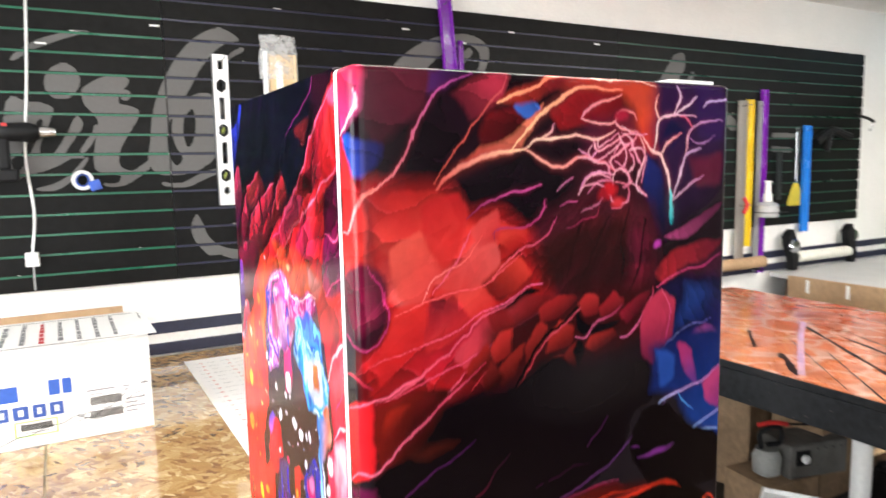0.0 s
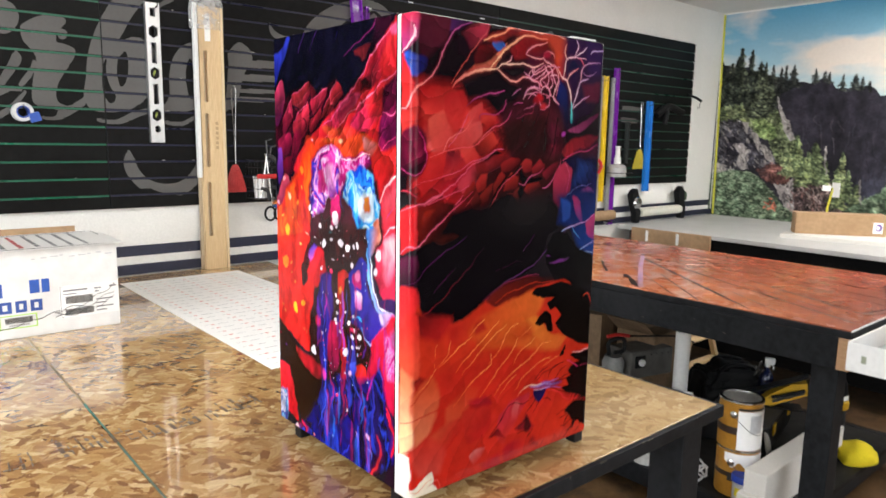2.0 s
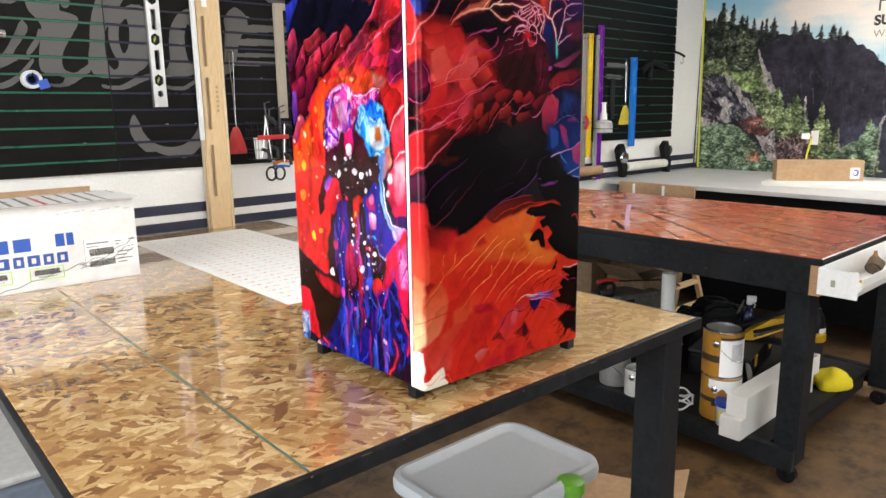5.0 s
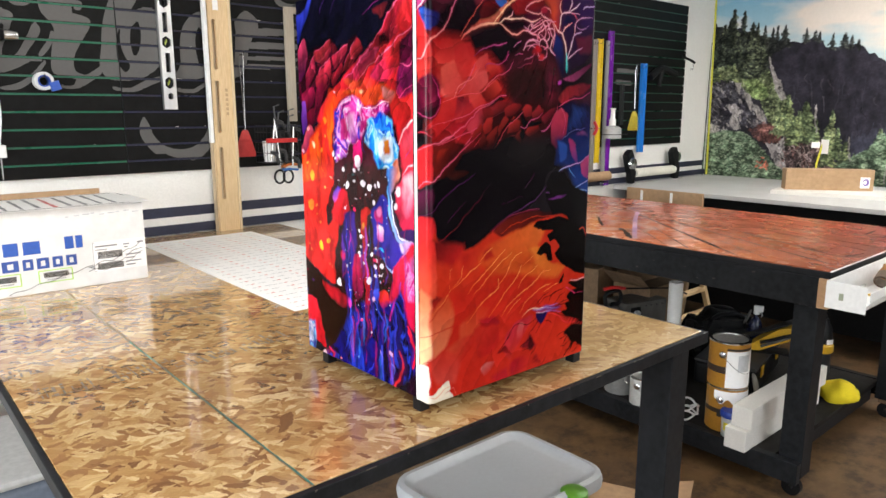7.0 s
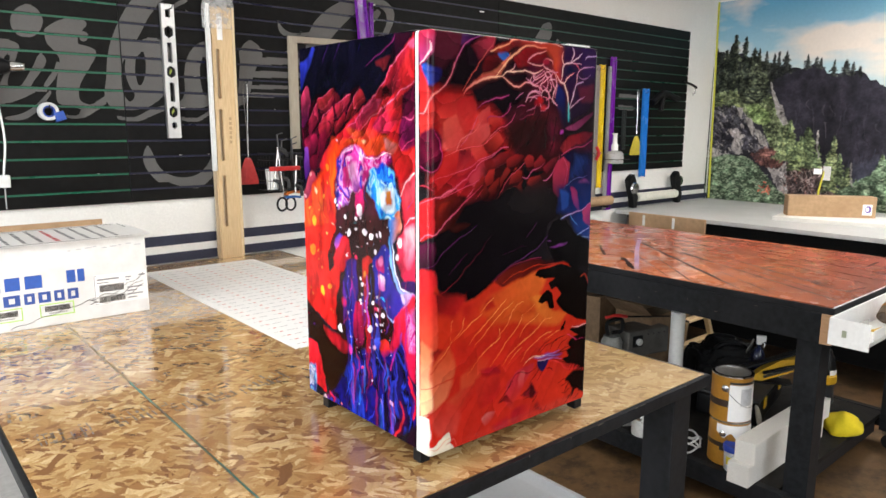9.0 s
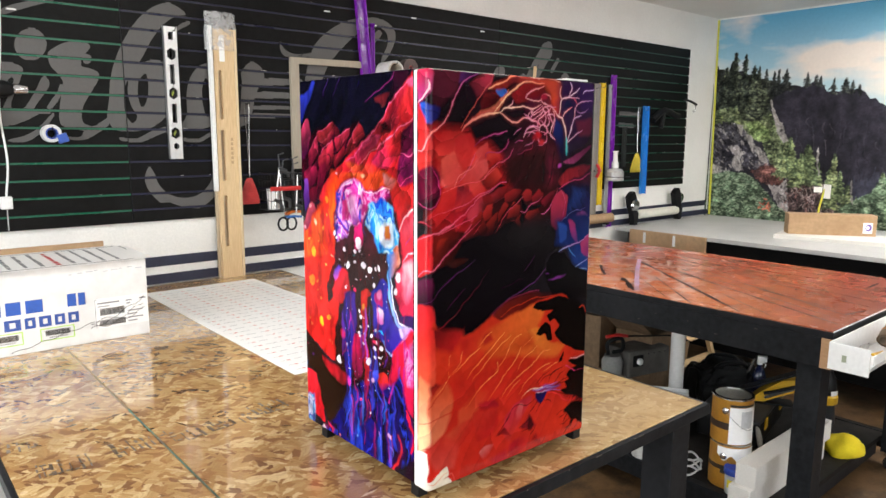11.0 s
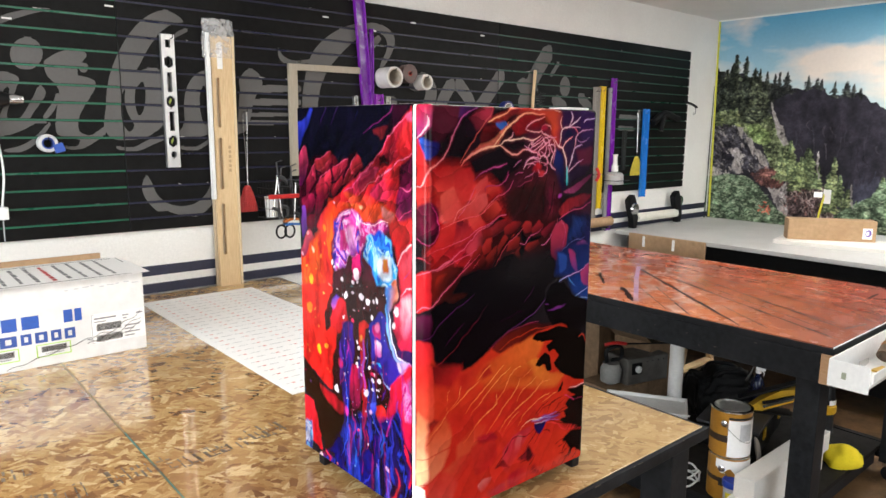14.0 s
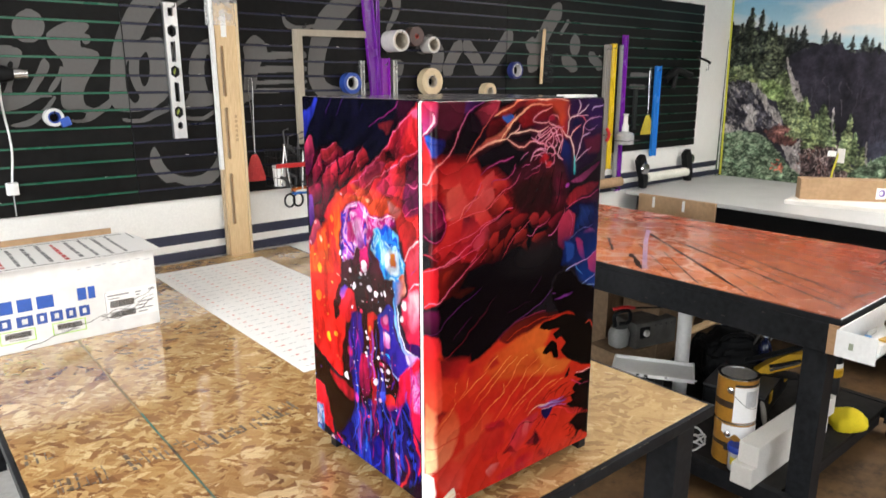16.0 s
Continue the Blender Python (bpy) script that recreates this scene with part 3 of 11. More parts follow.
swash([(0.999, 1.800), (1.194, 1.805), (1.272, 1.805), (1.272, 1.789), (1.193, 1.787), (0.999, 1.783)])
swash([(0.988, 1.762), (1.192, 1.766), (1.271, 1.765), (1.270, 1.747), (1.192, 1.745), (0.988, 1.742)])
swash([(0.947, 1.960), (0.988, 1.993), (1.030, 1.965), (1.050, 1.911), (1.002, 1.866), (0.962, 1.882)])
# the rest of the sign: strokes as (centre line in x and z, half width)
SWASH_D = (
    ([(2.025, 1.987), (2.097, 2.016), (2.154, 1.96), (2.133, 1.86)], 0.0429),
    ([(2.31, 2.0), (2.256, 1.924), (2.221, 1.856)], 0.0408),
    ([(2.379, 2.003), (2.451, 1.931), (2.491, 1.863)], 0.042),
    ([(2.736, 2.074), (2.638, 1.962), (2.55, 1.864)], 0.0455),
    ([(2.935, 2.029), (3.048, 1.997), (3.082, 1.886)], 0.0481),
    ([(3.191, 2.26), (3.061, 2.091), (2.957, 1.901)], 0.0555),
    ([(3.301, 2.193), (3.234, 2.112)], 0.0152),
    ([(3.286, 1.938), (3.38, 1.894)], 0.044),
    ([(3.566, 1.971), (3.67, 1.901)], 0.0369),
    ([(4.06, 1.843), (4.288, 1.838)], 0.0176),
    ([(4.053, 1.757), (4.235, 1.749)], 0.0176),
)
DOT = (3.384, 2.039, 0.056, 0.07)
for line, half in SWASH_D:
    mid = np.array([(v.x, v.y) for v in spline([(a, b, 0) for a, b in line], 4)])
    side = np.gradient(mid, axis=0)[:, ::-1] * np.array((-1, 1))
    side *= half / np.linalg.norm(side, axis=1, keepdims=True)
    ends = np.gradient(mid, axis=0)[[0, -1]]
    ends *= half / np.linalg.norm(ends, axis=1, keepdims=True)
    swash([tuple(q) for q in np.concatenate([mid + side, [mid[-1] + ends[1]], (mid - side)[::-1], [mid[0] - ends[0]]])])
swash([(DOT[0] + DOT[2] * math.cos(a), DOT[1] + DOT[3] * math.sin(a)) for a in np.linspace(0, 2 * math.pi, 13)[:-1]])


def sign_mask(x, zs):
    """True where the grey paint lies."""
    gx, gz = np.meshgrid(x, zs)
    on = np.zeros(gx.shape, bool)
    for pts, ink in SIGN:
        (lo_x, lo_z), (hi_x, hi_z) = pts.min(0), pts.max(0)
        if hi_z < zs[0] or lo_z > zs[-1]:
            continue
        sl = (slice(None), slice(np.searchsorted(x, lo_x), np.searchsorted(x, hi_x) + 1))
        s, z = gx[sl], gz[sl]
        hit = np.zeros(s.shape, bool)
        for (a, b), (c, d) in zip(pts, np.roll(pts, -1, axis=0)):
            if (b > zs[-1] and d > zs[-1]) or (b < zs[0] and d < zs[0]):
                continue
            hit ^= ((b > z) != (d > z)) & (s < (c - a) * (z - b) / (d - b + 1e-12) + a)
        on[sl] = on[sl] | hit if ink else on[sl] & ~hit
    return on


def runs(row, x):
    edge = np.diff(np.concatenate([[0], row.astype(int), [0]]))
    return [(x[i], x[min(j, len(x) - 1)]) for i, j in zip(np.where(edge == 1)[0], np.where(edge == -1)[0]) if j - i > 2]


def paint_sign():
    """Each stroke of grey that lies on one slat is a piece of its own."""
    x = np.arange(SEAMS[0] + 1.2, SEAMS[3], 0.0015)
    edges = [BOARD_B] + [g for z in GROOVES for g in (z - GROOVE / 2, z + GROOVE / 2)] + [BOARD_T]
    for a, b in zip(edges[::2], edges[1::2]):
        zs = np.linspace(a + 0.0012, b - 0.0012, 15)
        rows = [runs(r, x) for r in sign_mask(x, zs)]
        owner, quads = {}, []

        def root(k):
            while owner.setdefault(k, k) != k:
                k = owner[k]
            return k
        for j, (lower, upper) in enumerate(zip(rows, rows[1:])):
            for i, (l0, l1) in enumerate(lower):
                match = [(k, u0, u1) for k, (u0, u1) in enumerate(upper) if u0 < l1 and l0 < u1]
                for k, _, _ in match:
                    owner[root((j + 1, k))] = root((j, i))
                u0, u1 = match[0][1:] if len(match) == 1 and abs(match[0][1] - l0) < 0.03 and abs(match[0][2] - l1) < 0.03 else (l0, l1)
                quads.append(((j, i), zs[j], zs[j + 1], l0, l1, u1, u0))
        for k, board in enumerate(BOARDS):
            s0, s1 = SEAMS[k] + 0.002, SEAMS[k + 1] - 0.002
            strokes = {}
            for key, z0, z1, *ends in quads:
                p, q, r, s = (min(max(v, s0), s1) for v in ends)
                if q - p > 0.001 and r - s > 0.001:
                    bm = strokes.setdefault(root(key), None) or bmesh.new()
                    strokes[root(key)] = bm
                    bm.faces.new([bm.verts.new((vx - SEAMS[k] - 0.0012, -0.0006, vz - BOARD_B)) for vx, vz in ((p, z0), (q, z0), (r, z1), (s, z1))])
            for bm in strokes.values():
                bmesh.ops.remove_doubles(bm, verts=bm.verts[:], dist=0.0003)
                part("painted_stroke", bm, SIGN_GREY, board, "grey painted stroke of a sign")


paint_sign()

# ---- work tables ----
TOP = 0.96
TX0, TX1, TY0, TY1 = -0.36, 1.112, 0.445, 2.835
JOINT_X = -0.066


WORN_EDGE = mat("worn_edge", (0.07, 0.058, 0.045), 0.7, var=0.4)


def osb_table():
    t = thing("work_table", "large work table with varnished strand board top and black painted frame", "table", (TX0, TY0, 0))
    w, d = TX1 - TX0, TY1 - TY0
    jx = JOINT_X - TX0
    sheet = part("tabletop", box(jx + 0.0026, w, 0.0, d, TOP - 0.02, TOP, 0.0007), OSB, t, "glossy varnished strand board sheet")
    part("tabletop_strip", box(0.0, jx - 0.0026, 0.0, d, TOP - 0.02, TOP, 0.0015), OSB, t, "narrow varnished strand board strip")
    worn_green = mat("green_edge_paint", (0.018, 0.15, 0.125), 0.35, var=0.5, grain=18, stain=(0.16, 0.15, 0.09))
    bm = bmesh.new()
    rnd = random.Random(14)
    rows = []
    for i in range(61):  # the paint has chipped unevenly along the joint
        y = 0.002 + (0.92 - 0.002) * i / 60
        rows.append([bm.verts.new((jx + k * rnd.uniform(0.0010, 0.0024) + 0.0006 * math.sin(21 * y), y, TOP - 0.0002)) for k in (-1, 1)])
    for p, q in zip(rows, rows[1:]):
        bm.faces.new((p[0], p[1], q[1], q[0]))
    part("joint", bm, worn_green, t, "green painted joint between the boards")
    # past the green, brown stands in for the reflection that veils the joint
    part("joint_veiled", box(jx - 0.0024, jx + 0.0024, 0.002, d, TOP - 0.02, TOP - 0.0006), mat("veiled_joint_brown", (0.25, 0.17, 0.085), 0.4, var=0.4, grain=25, stain=(0.10, 0.15, 0.10)), t, "joint in brown where reflection veils its green")
    for name, q in (("edge_trim", (-0.012, w + 0.012, -0.014, -0.0005, TOP - 0.031, TOP - 0.001)), ("edge_trim", (-0.012, -0.0005, 0, d, TOP - 0.031, TOP - 0.001)), ("edge_trim", (w + 0.0005, w + 0.012, 0, d, TOP - 0.031, TOP - 0.001))):
        part(name, box(*q, 0.002), BLACK_PAINT, t, "black edge strip")
    rnd = random.Random(77)
    for _ in range(11):  # bare nicks along the worn black edge
        x, long = rnd.uniform(0.02, w - 0.05), rnd.choice((0.003, 0.005, 0.009, 0.02))
        part("scuff", box(x, x + long, -0.0146, -0.0138, TOP - 0.001 - rnd.uniform(0.001, 0.004), TOP - 0.0008), WORN_EDGE, t, "pale nick in the paint")
    a = TOP - 0.02
    for q in ((0.14, w - 0.14, 0.122, 0.16), (0.14, w - 0.14, d - 0.16, d - 0.122), (0.10, 0.138, 0.12, d - 0.12), (w - 0.138, w - 0.10, 0.12, d - 0.12)):
        part("apron", box(*q, a - 0.07, a - 0.0005, 0.003), BLACK_PAINT, t, "black painted timber rail")
    for lx in (0.012, w - 0.093):
        for ly in (0.025, d - 0.115):
            part("leg", box(lx, lx + 0.083, ly, ly + 0.09, 0, a - 0.0005, 0.004), BLACK_PAINT, t, "thick black timber leg")
    return t


osb_table()
BX0, BX1, BY0, BY1 = 2.11, 3.39, 0.49, 2.60


# dark joints of the printed boards: ends in plan, and width
PLANK_JOINTS = [
    (2.86, 1.83, 2.133, 0.852, 0.016), (2.78, 1.60, 2.236, 0.524, 0.017), (2.87, 1.46, 2.412, 0.564, 0.013), (3.15, 1.70, 3.133, 1.228, 0.010),
    (3.10, 1.25, 3.094, 0.60, 0.010), (2.62, 1.01, 2.48, 0.62, 0.008), (2.93, 1.23, 2.75, 0.536, 0.010), (2.349, 1.567, 2.147, 1.364, 0.030),
    (2.56, 1.865, 2.34, 1.669, 0.018), (2.50, 1.475, 2.114, 1.056, 0.009), (2.56, 1.67, 2.129, 1.181, 0.006), (2.40, 1.075, 2.178, 0.756, 0.007),
    (2.412, 0.564, 2.56, 0.534, 0.012), (3.05, 0.690, 3.21, 0.697, 0.016), (3.30, 1.50, 3.32, 0.70, 0.010),
    (2.88, 1.64, 2.34, 0.60, 0.008), (3.01, 1.55, 2.62, 0.51, 0.009), (3.06, 1.40, 2.92, 0.53, 0.008), (3.22, 1.60, 3.21, 0.78, 0.008),
]


def plank_table():
    t = thing("print_table", "wheeled black work table topped with a glossy red-brown plank print", "table", (BX0, BY0, 0))
    w, d = BX1 - BX0, BY1 - BY0
    part("tabletop", box(0, w, 0, d, TOP - 0.03, TOP - 0.004, 0.003), BLACK_PAINT, t, "black painted board")
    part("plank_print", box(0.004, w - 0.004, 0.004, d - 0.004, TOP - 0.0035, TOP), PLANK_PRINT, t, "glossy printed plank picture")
    joint_ink = mat("joint_print", (0.020, 0.007, 0.007), 0.5, var=0.5, grain=25, bump=0, spec=0.15)
    for x0, y0, x1, y1, wide in PLANK_JOINTS:
        a, b = Vector((x0 - BX0, y0 - BY0, 0)), Vector((x1 - BX0, y1 - BY0, 0))
        side = Vector((a.y - b.y, b.x - a.x, 0)).normalized() * 0.58 * wide
        bm = bmesh.new()
        n = 15
        rnd = random.Random(int(1000 * x0))
        rows = []
        for i in range(n):
            q, k = a.lerp(b, i / (n - 1)), rnd.uniform(0.45, 1.05) * (0.3 if i in (0, n - 1) else 1)
            drift = side * rnd.uniform(-0.25, 0.25)
            rows.append([bm.verts.new(q + drift + side * s * k + Vector((0, 0, TOP + 0.0002))) for s in (-1, 1)])
        for p, q in zip(rows, rows[1:]):
            bm.faces.new((p[0], q[0], q[1], p[1]))
        part("printed_joint", bm, joint_ink, t, "dark printed board joint")
    streak = tube([(0.78, 1.34, TOP + 0.0003), (0.55, 1.20, TOP + 0.0003), (0.367, 1.08, TOP + 0.0003), (0.05, 0.868, TOP + 0.0003)], 0.012, 6, smooth_steps=4)
    for v in streak.verts:
        v.co.z = TOP + 0.0004 + 0.02 * (v.co.z - TOP - 0.0003)
    part("violet_streak", streak, mat("violet_print", (0.42, 0.26, 0.42), 0.4, var=0.4, grain=20, bump=0, stain=(0.60, 0.36, 0.34)), t, "pale violet streak in the print")
    bm = box(0, w, 0, 0.0035, TOP - 0.0035, TOP + 0.0005)
    part("white_edge", bm, WHITE_PLASTIC, t, "white edge of the print")
    rnd = random.Random(78)
    for _ in range(26):
        y, z, long = rnd.uniform(0.06, d - 0.05), TOP - 0.03 - rnd.uniform(0.004, 0.11), rnd.choice((0.004, 0.006, 0.012))
        part("scuff", box(-0.0006, 0.0002, y, y + long, z, z + rnd.uniform(0.002, 0.004)), WORN_EDGE, t, "pale nick in the paint")
    a = TOP - 0.03
    for q in ((0.0, 0.038, 0.0425, d), (w - 0.038, w, 0.0, d), (0.0395, w - 0.0395, d - 0.038, d)):
        part("apron", box(*q, a - 0.115, a - 0.0005, 0.003), BLACK_PAINT, t, "black painted timber rail")
    part("apron_end", box(0.0, 0.038, 0.002, 0.041, a - 0.115, a - 0.0005, 0.002), RAW_WOOD, t, "unpainted sawn end of the rail")
    legs = [(0.04, 0.13, y0, y0 + 0.09) for y0 in (0.045, d - 0.14)] + [(w - 0.13, w - 0.04, y0, y0 + 0.09) for y0 in (0.045, d - 0.14)]
    for q in legs:
        part("leg", box(*q, 0.10, a - 0.001, 0.003), BLACK_PAINT, t, "black painted timber leg")
        cx, cy = (q[0] + q[1]) / 2, (q[2] + q[3]) / 2
        c = part("castor", box(cx - 0.03, cx + 0.03, cy - 0.012 - 0.02, cy + 0.032, 0.075, 0.0995, 0.004), STEEL, t, "steel castor")
        part("wheel", ring(0.038, 0.008, 0.026, 20, turn=Matrix.Translation((cx + 0.013, cy, 0.038)) @ Matrix.Rotation(radians(-90), 4, "Y")), BLACK_PLASTIC, c, "black rubber wheel")
    for q in ((0.0, 0.038, 0.045, d), (w - 0.038, w, 0.045, d), (0.132, w - 0.132, 0.152, 0.188)):
        part("shelf_rail", box(*q, 0.085, 0.172 if q[2] < 0.1 else 0.1445, 0.003), BLACK_PAINT, t, "black timber shelf rail")
    part("shelf", box(0.0395, w - 0.0395, 0.150, d, 0.145, 0.168, 0.002), mat("worn_black_board", (0.012, 0.011, 0.0105), 0.65, var=0.5, grain=25, bump=0.2, stain=(0.032, 0.028, 0.024), spec=0.15), t, "worn dark shelf board")
    return t


plank_table()


def grey_table():
    t = thing("layout_table", "long grey-topped layout table with a black cloth skirt", "table", (4.04, -1.2, 0))
    part("tabletop", box(0, 1.42, 0, 4.02, TOP - 0.03, TOP, 0.004), mat("grey_laminate", (0.50, 0.50, 0.49), 0.45, var=0.06, grain=90, bump=0.04), t, "light grey laminate top")
    part("skirt", box(0.03, 0.05, 0.02, 3.35, 0.15, TOP - 0.0315), mat("black_cloth", (0.005, 0.005, 0.0055), 0.95, var=0.2, bump=0.2, spec=0.1), t, "black cloth skirt")
    for lx in (0.06, 1.3):
        for ly in (0.06, 3.88):
            part("leg", box(lx, lx + 0.07, ly, ly + 0.07, 0, TOP - 0.031, 0.003), BLACK_PAINT, t, "black leg")
    return t


grey_table()

# ---- wrapped fridge ----
FX0, FX1, FYD, FYB, FY1, FZ0, FZ1 = 0.225, 0.692, 0.510, 0.553, 0.960, 0.988, 1.769


def value_noise(s, z, cell, seed):
    """Smooth random field, one knot each cell metres."""
    r = np.random.RandomState(seed)
    k = r.rand(97, 97)
    a, b = s / cell + 31.3, z / cell + 17.7
    i, j = np.floor(a).astype(int), np.floor(b).astype(int)
    f, g = a - i, b - j
    f, g = f * f * (3 - 2 * f), g * g * (3 - 2 * g)
    i, j = i % 96, j % 96
    return k[i, j] * (1 - f) * (1 - g) + k[i + 1, j] * f * (1 - g) + k[i, j + 1] * (1 - f) * g + k[i + 1, j + 1] * f * g


def fbm(s, z, cell, seed, octaves=4):
    return sum(value_noise(s, z, cell / 2 ** o, seed + o) * 0.5 ** (o + 1) for o in range(octaves)) / (1 - 0.5 ** octaves)


def sr(r, g, b):
    """Printed colour from its 0 to 255 values."""
    return tuple((v / 255) ** 2.2 for v in (r, g, b))


class Canvas:
    """A printed face in metres: s runs along it, z up. Colours are linear."""

    def __init__(self, s0, s1, z0, z1, step, ground, warp=0.006, seed=1):
        self.nx, self.nz = int((s1 - s0) / step) + 1, int((z1 - z0) / step) + 1
        self.s0, self.s1, self.z0, self.z1 = s0, s1, z0, z1
        self.s, self.z = np.meshgrid(np.linspace(s0, s1, self.nx), np.linspace(z0, z1, self.nz))
        self.rgb = np.zeros((self.nz, self.nx, 3)) + np.array(ground)
        self.ws = self.s + warp * (fbm(self.s, self.z, 0.03, seed, 5) - 0.5) * 2
        self.wz = self.z + warp * (fbm(self.s, self.z, 0.03, seed + 50, 5) - 0.5) * 2
        self.hand = 1.0
        self.tone = 0.84 + 0.32 * fbm(self.s * 1.4 + self.z, self.z - self.s, 0.03, seed + 9)

    def window(self, lo_s, hi_s, lo_z, hi_z, pad):
        ds, dz = (self.s1 - self.s0) / (self.nx - 1), (self.z1 - self.z0) / (self.nz - 1)
        a, b = max(int((lo_s - pad - self.s0) / ds), 0), min(int((hi_s + pad - self.s0) / ds) + 2, self.nx)
        c, d = max(int((lo_z - pad - self.z0) / dz), 0), min(int((hi_z + pad - self.z0) / dz) + 2, self.nz)
        return (slice(c, max(d, c + 1)), slice(a, max(b, a + 1)))

    def lay(self, w, mask, col, shade=True):
        m = np.clip(mask, 0, 1)[..., None]
        c = np.array(col) * (self.tone[w][..., None] if shade else 1)
        self.rgb[w] = self.rgb[w] * (1 - m) + c * m

    def reach(self, w, pts, closed):
        """Distance to the line through pts and, if closed, whether inside."""
        s, z = self.ws[w], self.wz[w]
        best, inside = np.full(s.shape, 9.0), np.zeros(s.shape, bool)
        frac = np.zeros(s.shape)
        n = len(pts)
        for i in range(n if closed else n - 1):
            (a, b), (c, d) = pts[i], pts[(i + 1) % n]
            ls = (c - a) ** 2 + (d - b) ** 2 + 1e-12
            t = np.clip(((s - a) * (c - a) + (z - b) * (d - b)) / ls, 0, 1)
            q = np.hypot(s - a - t * (c - a), z - b - t * (d - b))
            near = q < best
            best, frac = np.where(near, q, best), np.where(near, (i + t) / max(n - 1, 1), frac)
            if closed:
                inside ^= ((b > z) != (d > z)) & (s < (c - a) * (z - b) / (d - b + 1e-12) + a)
        return best, inside, frac

    def inside(self, a, b, pts):
        n, hit = len(pts), False
        for i in range(n):
            (p, q), (r, s) = pts[i], pts[(i + 1) % n]
            if (q > b) != (s > b) and a < (r - p) * (b - q) / (s - q) + p:
                hit = not hit
        return hit

    def mask_of(self, pts, soft):
        lo, hi = np.min(pts, 0), np.max(pts, 0)
        w = self.window(lo[0], hi[0], lo[1], hi[1], soft + 0.012)
        d, inside, _ = self.reach(w, pts, True)
        return w, np.clip(0.5 + np.where(inside, d, -d) / (soft + 1e-6), 0, 1)

    def spot(self, cs, cz, rs, rz, turn, col, soft=0.004, alpha=1.0, shade=True):
        r = max(rs, rz)
        w = self.window(cs - r, cs + r, cz - r, cz + r, soft + 0.008)
        a, b = self.ws[w] - cs, self.wz[w] - cz
        c, d = math.cos(radians(turn)), math.sin(radians(turn))
        q = np.hypot((a * c + b * d) / rs, (b * c - a * d) / rz)
        self.lay(w, alpha * np.clip(0.5 + (1 - q) * min(rs, rz) / soft, 0, 1), col, shade)

    def line(self, pts, w0, w1, col, alpha=0.9, glow=0.2, thin=0.56):
        w0, w1 = w0 * thin, w1 * thin
        p = [(v.x, v.y) for v in spline([(a, b, 0) for a, b in pts], 5)]
        lo, hi = np.min(p, 0), np.max(p, 0)
        w = self.window(lo[0], hi[0], lo[1], hi[1], 4 * w0 + 0.008)
        d, _, f = self.reach(w, p, False)
        wide = (w0 + (w1 - w0) * f) * np.clip(0.35 + 6 * f, 0, 1) * (0.75 + 0.5 * self.tone[w])
        if glow:
            self.lay(w, alpha * glow * np.exp(-(d / (3.4 * wide + 0.0008)) ** 2), [c * v for c, v in zip(col, (0.75, 0.4, 0.5))])
        worn = np.clip(0.35 + 1.3 * fbm(self.s[w], self.z[w], 0.02, 700, 3), 0, 1)
        self.lay(w, alpha * worn * np.clip((wide - d) / (0.0007 + 0.75 * wide) + 0.45, 0, 1), col)

    def blob(self, pts, c0, c1=None, ang=0.0, soft=0.004, alpha=1.0):
        """A closed shape with eased corners whose ink runs from c0 to c1 in one direction."""
        n = len(pts)
        ring_pts = []
        for i in range(n):
            p0, p1, p2, p3 = (np.array(pts[(i + k) % n]) for k in (-1, 0, 1, 2))
            m1, m2 = 0.24 * (p2 - p0), 0.24 * (p3 - p1)
            for t in (0.0, 0.25, 0.5, 0.75):
                ring_pts.append(tuple((2 * t ** 3 - 3 * t * t + 1) * p1 + (t ** 3 - 2 * t * t + t) * m1 + (3 * t * t - 2 * t ** 3) * p2 + (t ** 3 - t * t) * m2))
        w, m = self.mask_of(ring_pts, soft)
        col = np.array(sr(*c0))
        if c1 is not None:
            d = self.hand * math.cos(radians(ang)), math.sin(radians(ang))
            run = [p * d[0] + q * d[1] for p, q in pts]
            f = np.clip((self.ws[w] * d[0] + self.wz[w] * d[1] - min(run)) / (max(run) - min(run)), 0, 1)[..., None]
            f = f * f * (3 - 2 * f)
            col = col * (1 - f) + np.array(sr(*c1)) * f
        self.lay(w, m * alpha, col)

    def vein(self, pts, wide, c0, c1=None, alpha=1.0):
        """A tapering line with a faint glow; its ink runs from c0 to c1."""
        p = [(v.x, v.y) for v in spline([(a, b, 0) for a, b in pts], 5)]
        lo, hi = np.min(p, 0), np.max(p, 0)
        w = self.window(lo[0], hi[0], lo[1], hi[1], 3 * wide + 0.006)
        d, _, f = self.reach(w, p, False)
        half = wide * np.clip(0.45 + 2.2 * np.minimum(f, 1 - f), 0, 1) * (0.6 + 0.55 * self.tone[w])
        k = f[..., None]
        col = np.array(sr(*c0)) * (1 - k) + np.array(sr(*(c1 or c0))) * k
        if max(c0) > 60:
            self.lay(w, alpha * 0.2 * np.exp(-(d / (3.0 * half)) ** 2), col * np.array((0.7, 0.22, 0.34)))
        self.lay(w, alpha * np.clip((half - d) / (0.0005 + 0.6 * half) + 0.5, 0, 1), col * (1.3 if max(c0) > 60 else 1))

    def dot(self, cs, cz, rs, rz, col, soft=0.0015, alpha=1.0):
        self.spot(cs, cz, rs, rz, 0, sr(*col), soft, alpha, False)

    def petals(self, hub, along, across, seed, low, high, rim=0.25, where=None, grow=1.0, net=0.0):
        """Petal-shaped facets that radiate from a hub and grow with the distance from it: each fades from light to dark."""
        ds = self.ws - hub[0] + 0.02 * (fbm(self.s, self.z, 0.06, seed + 3, 3) - 0.5)
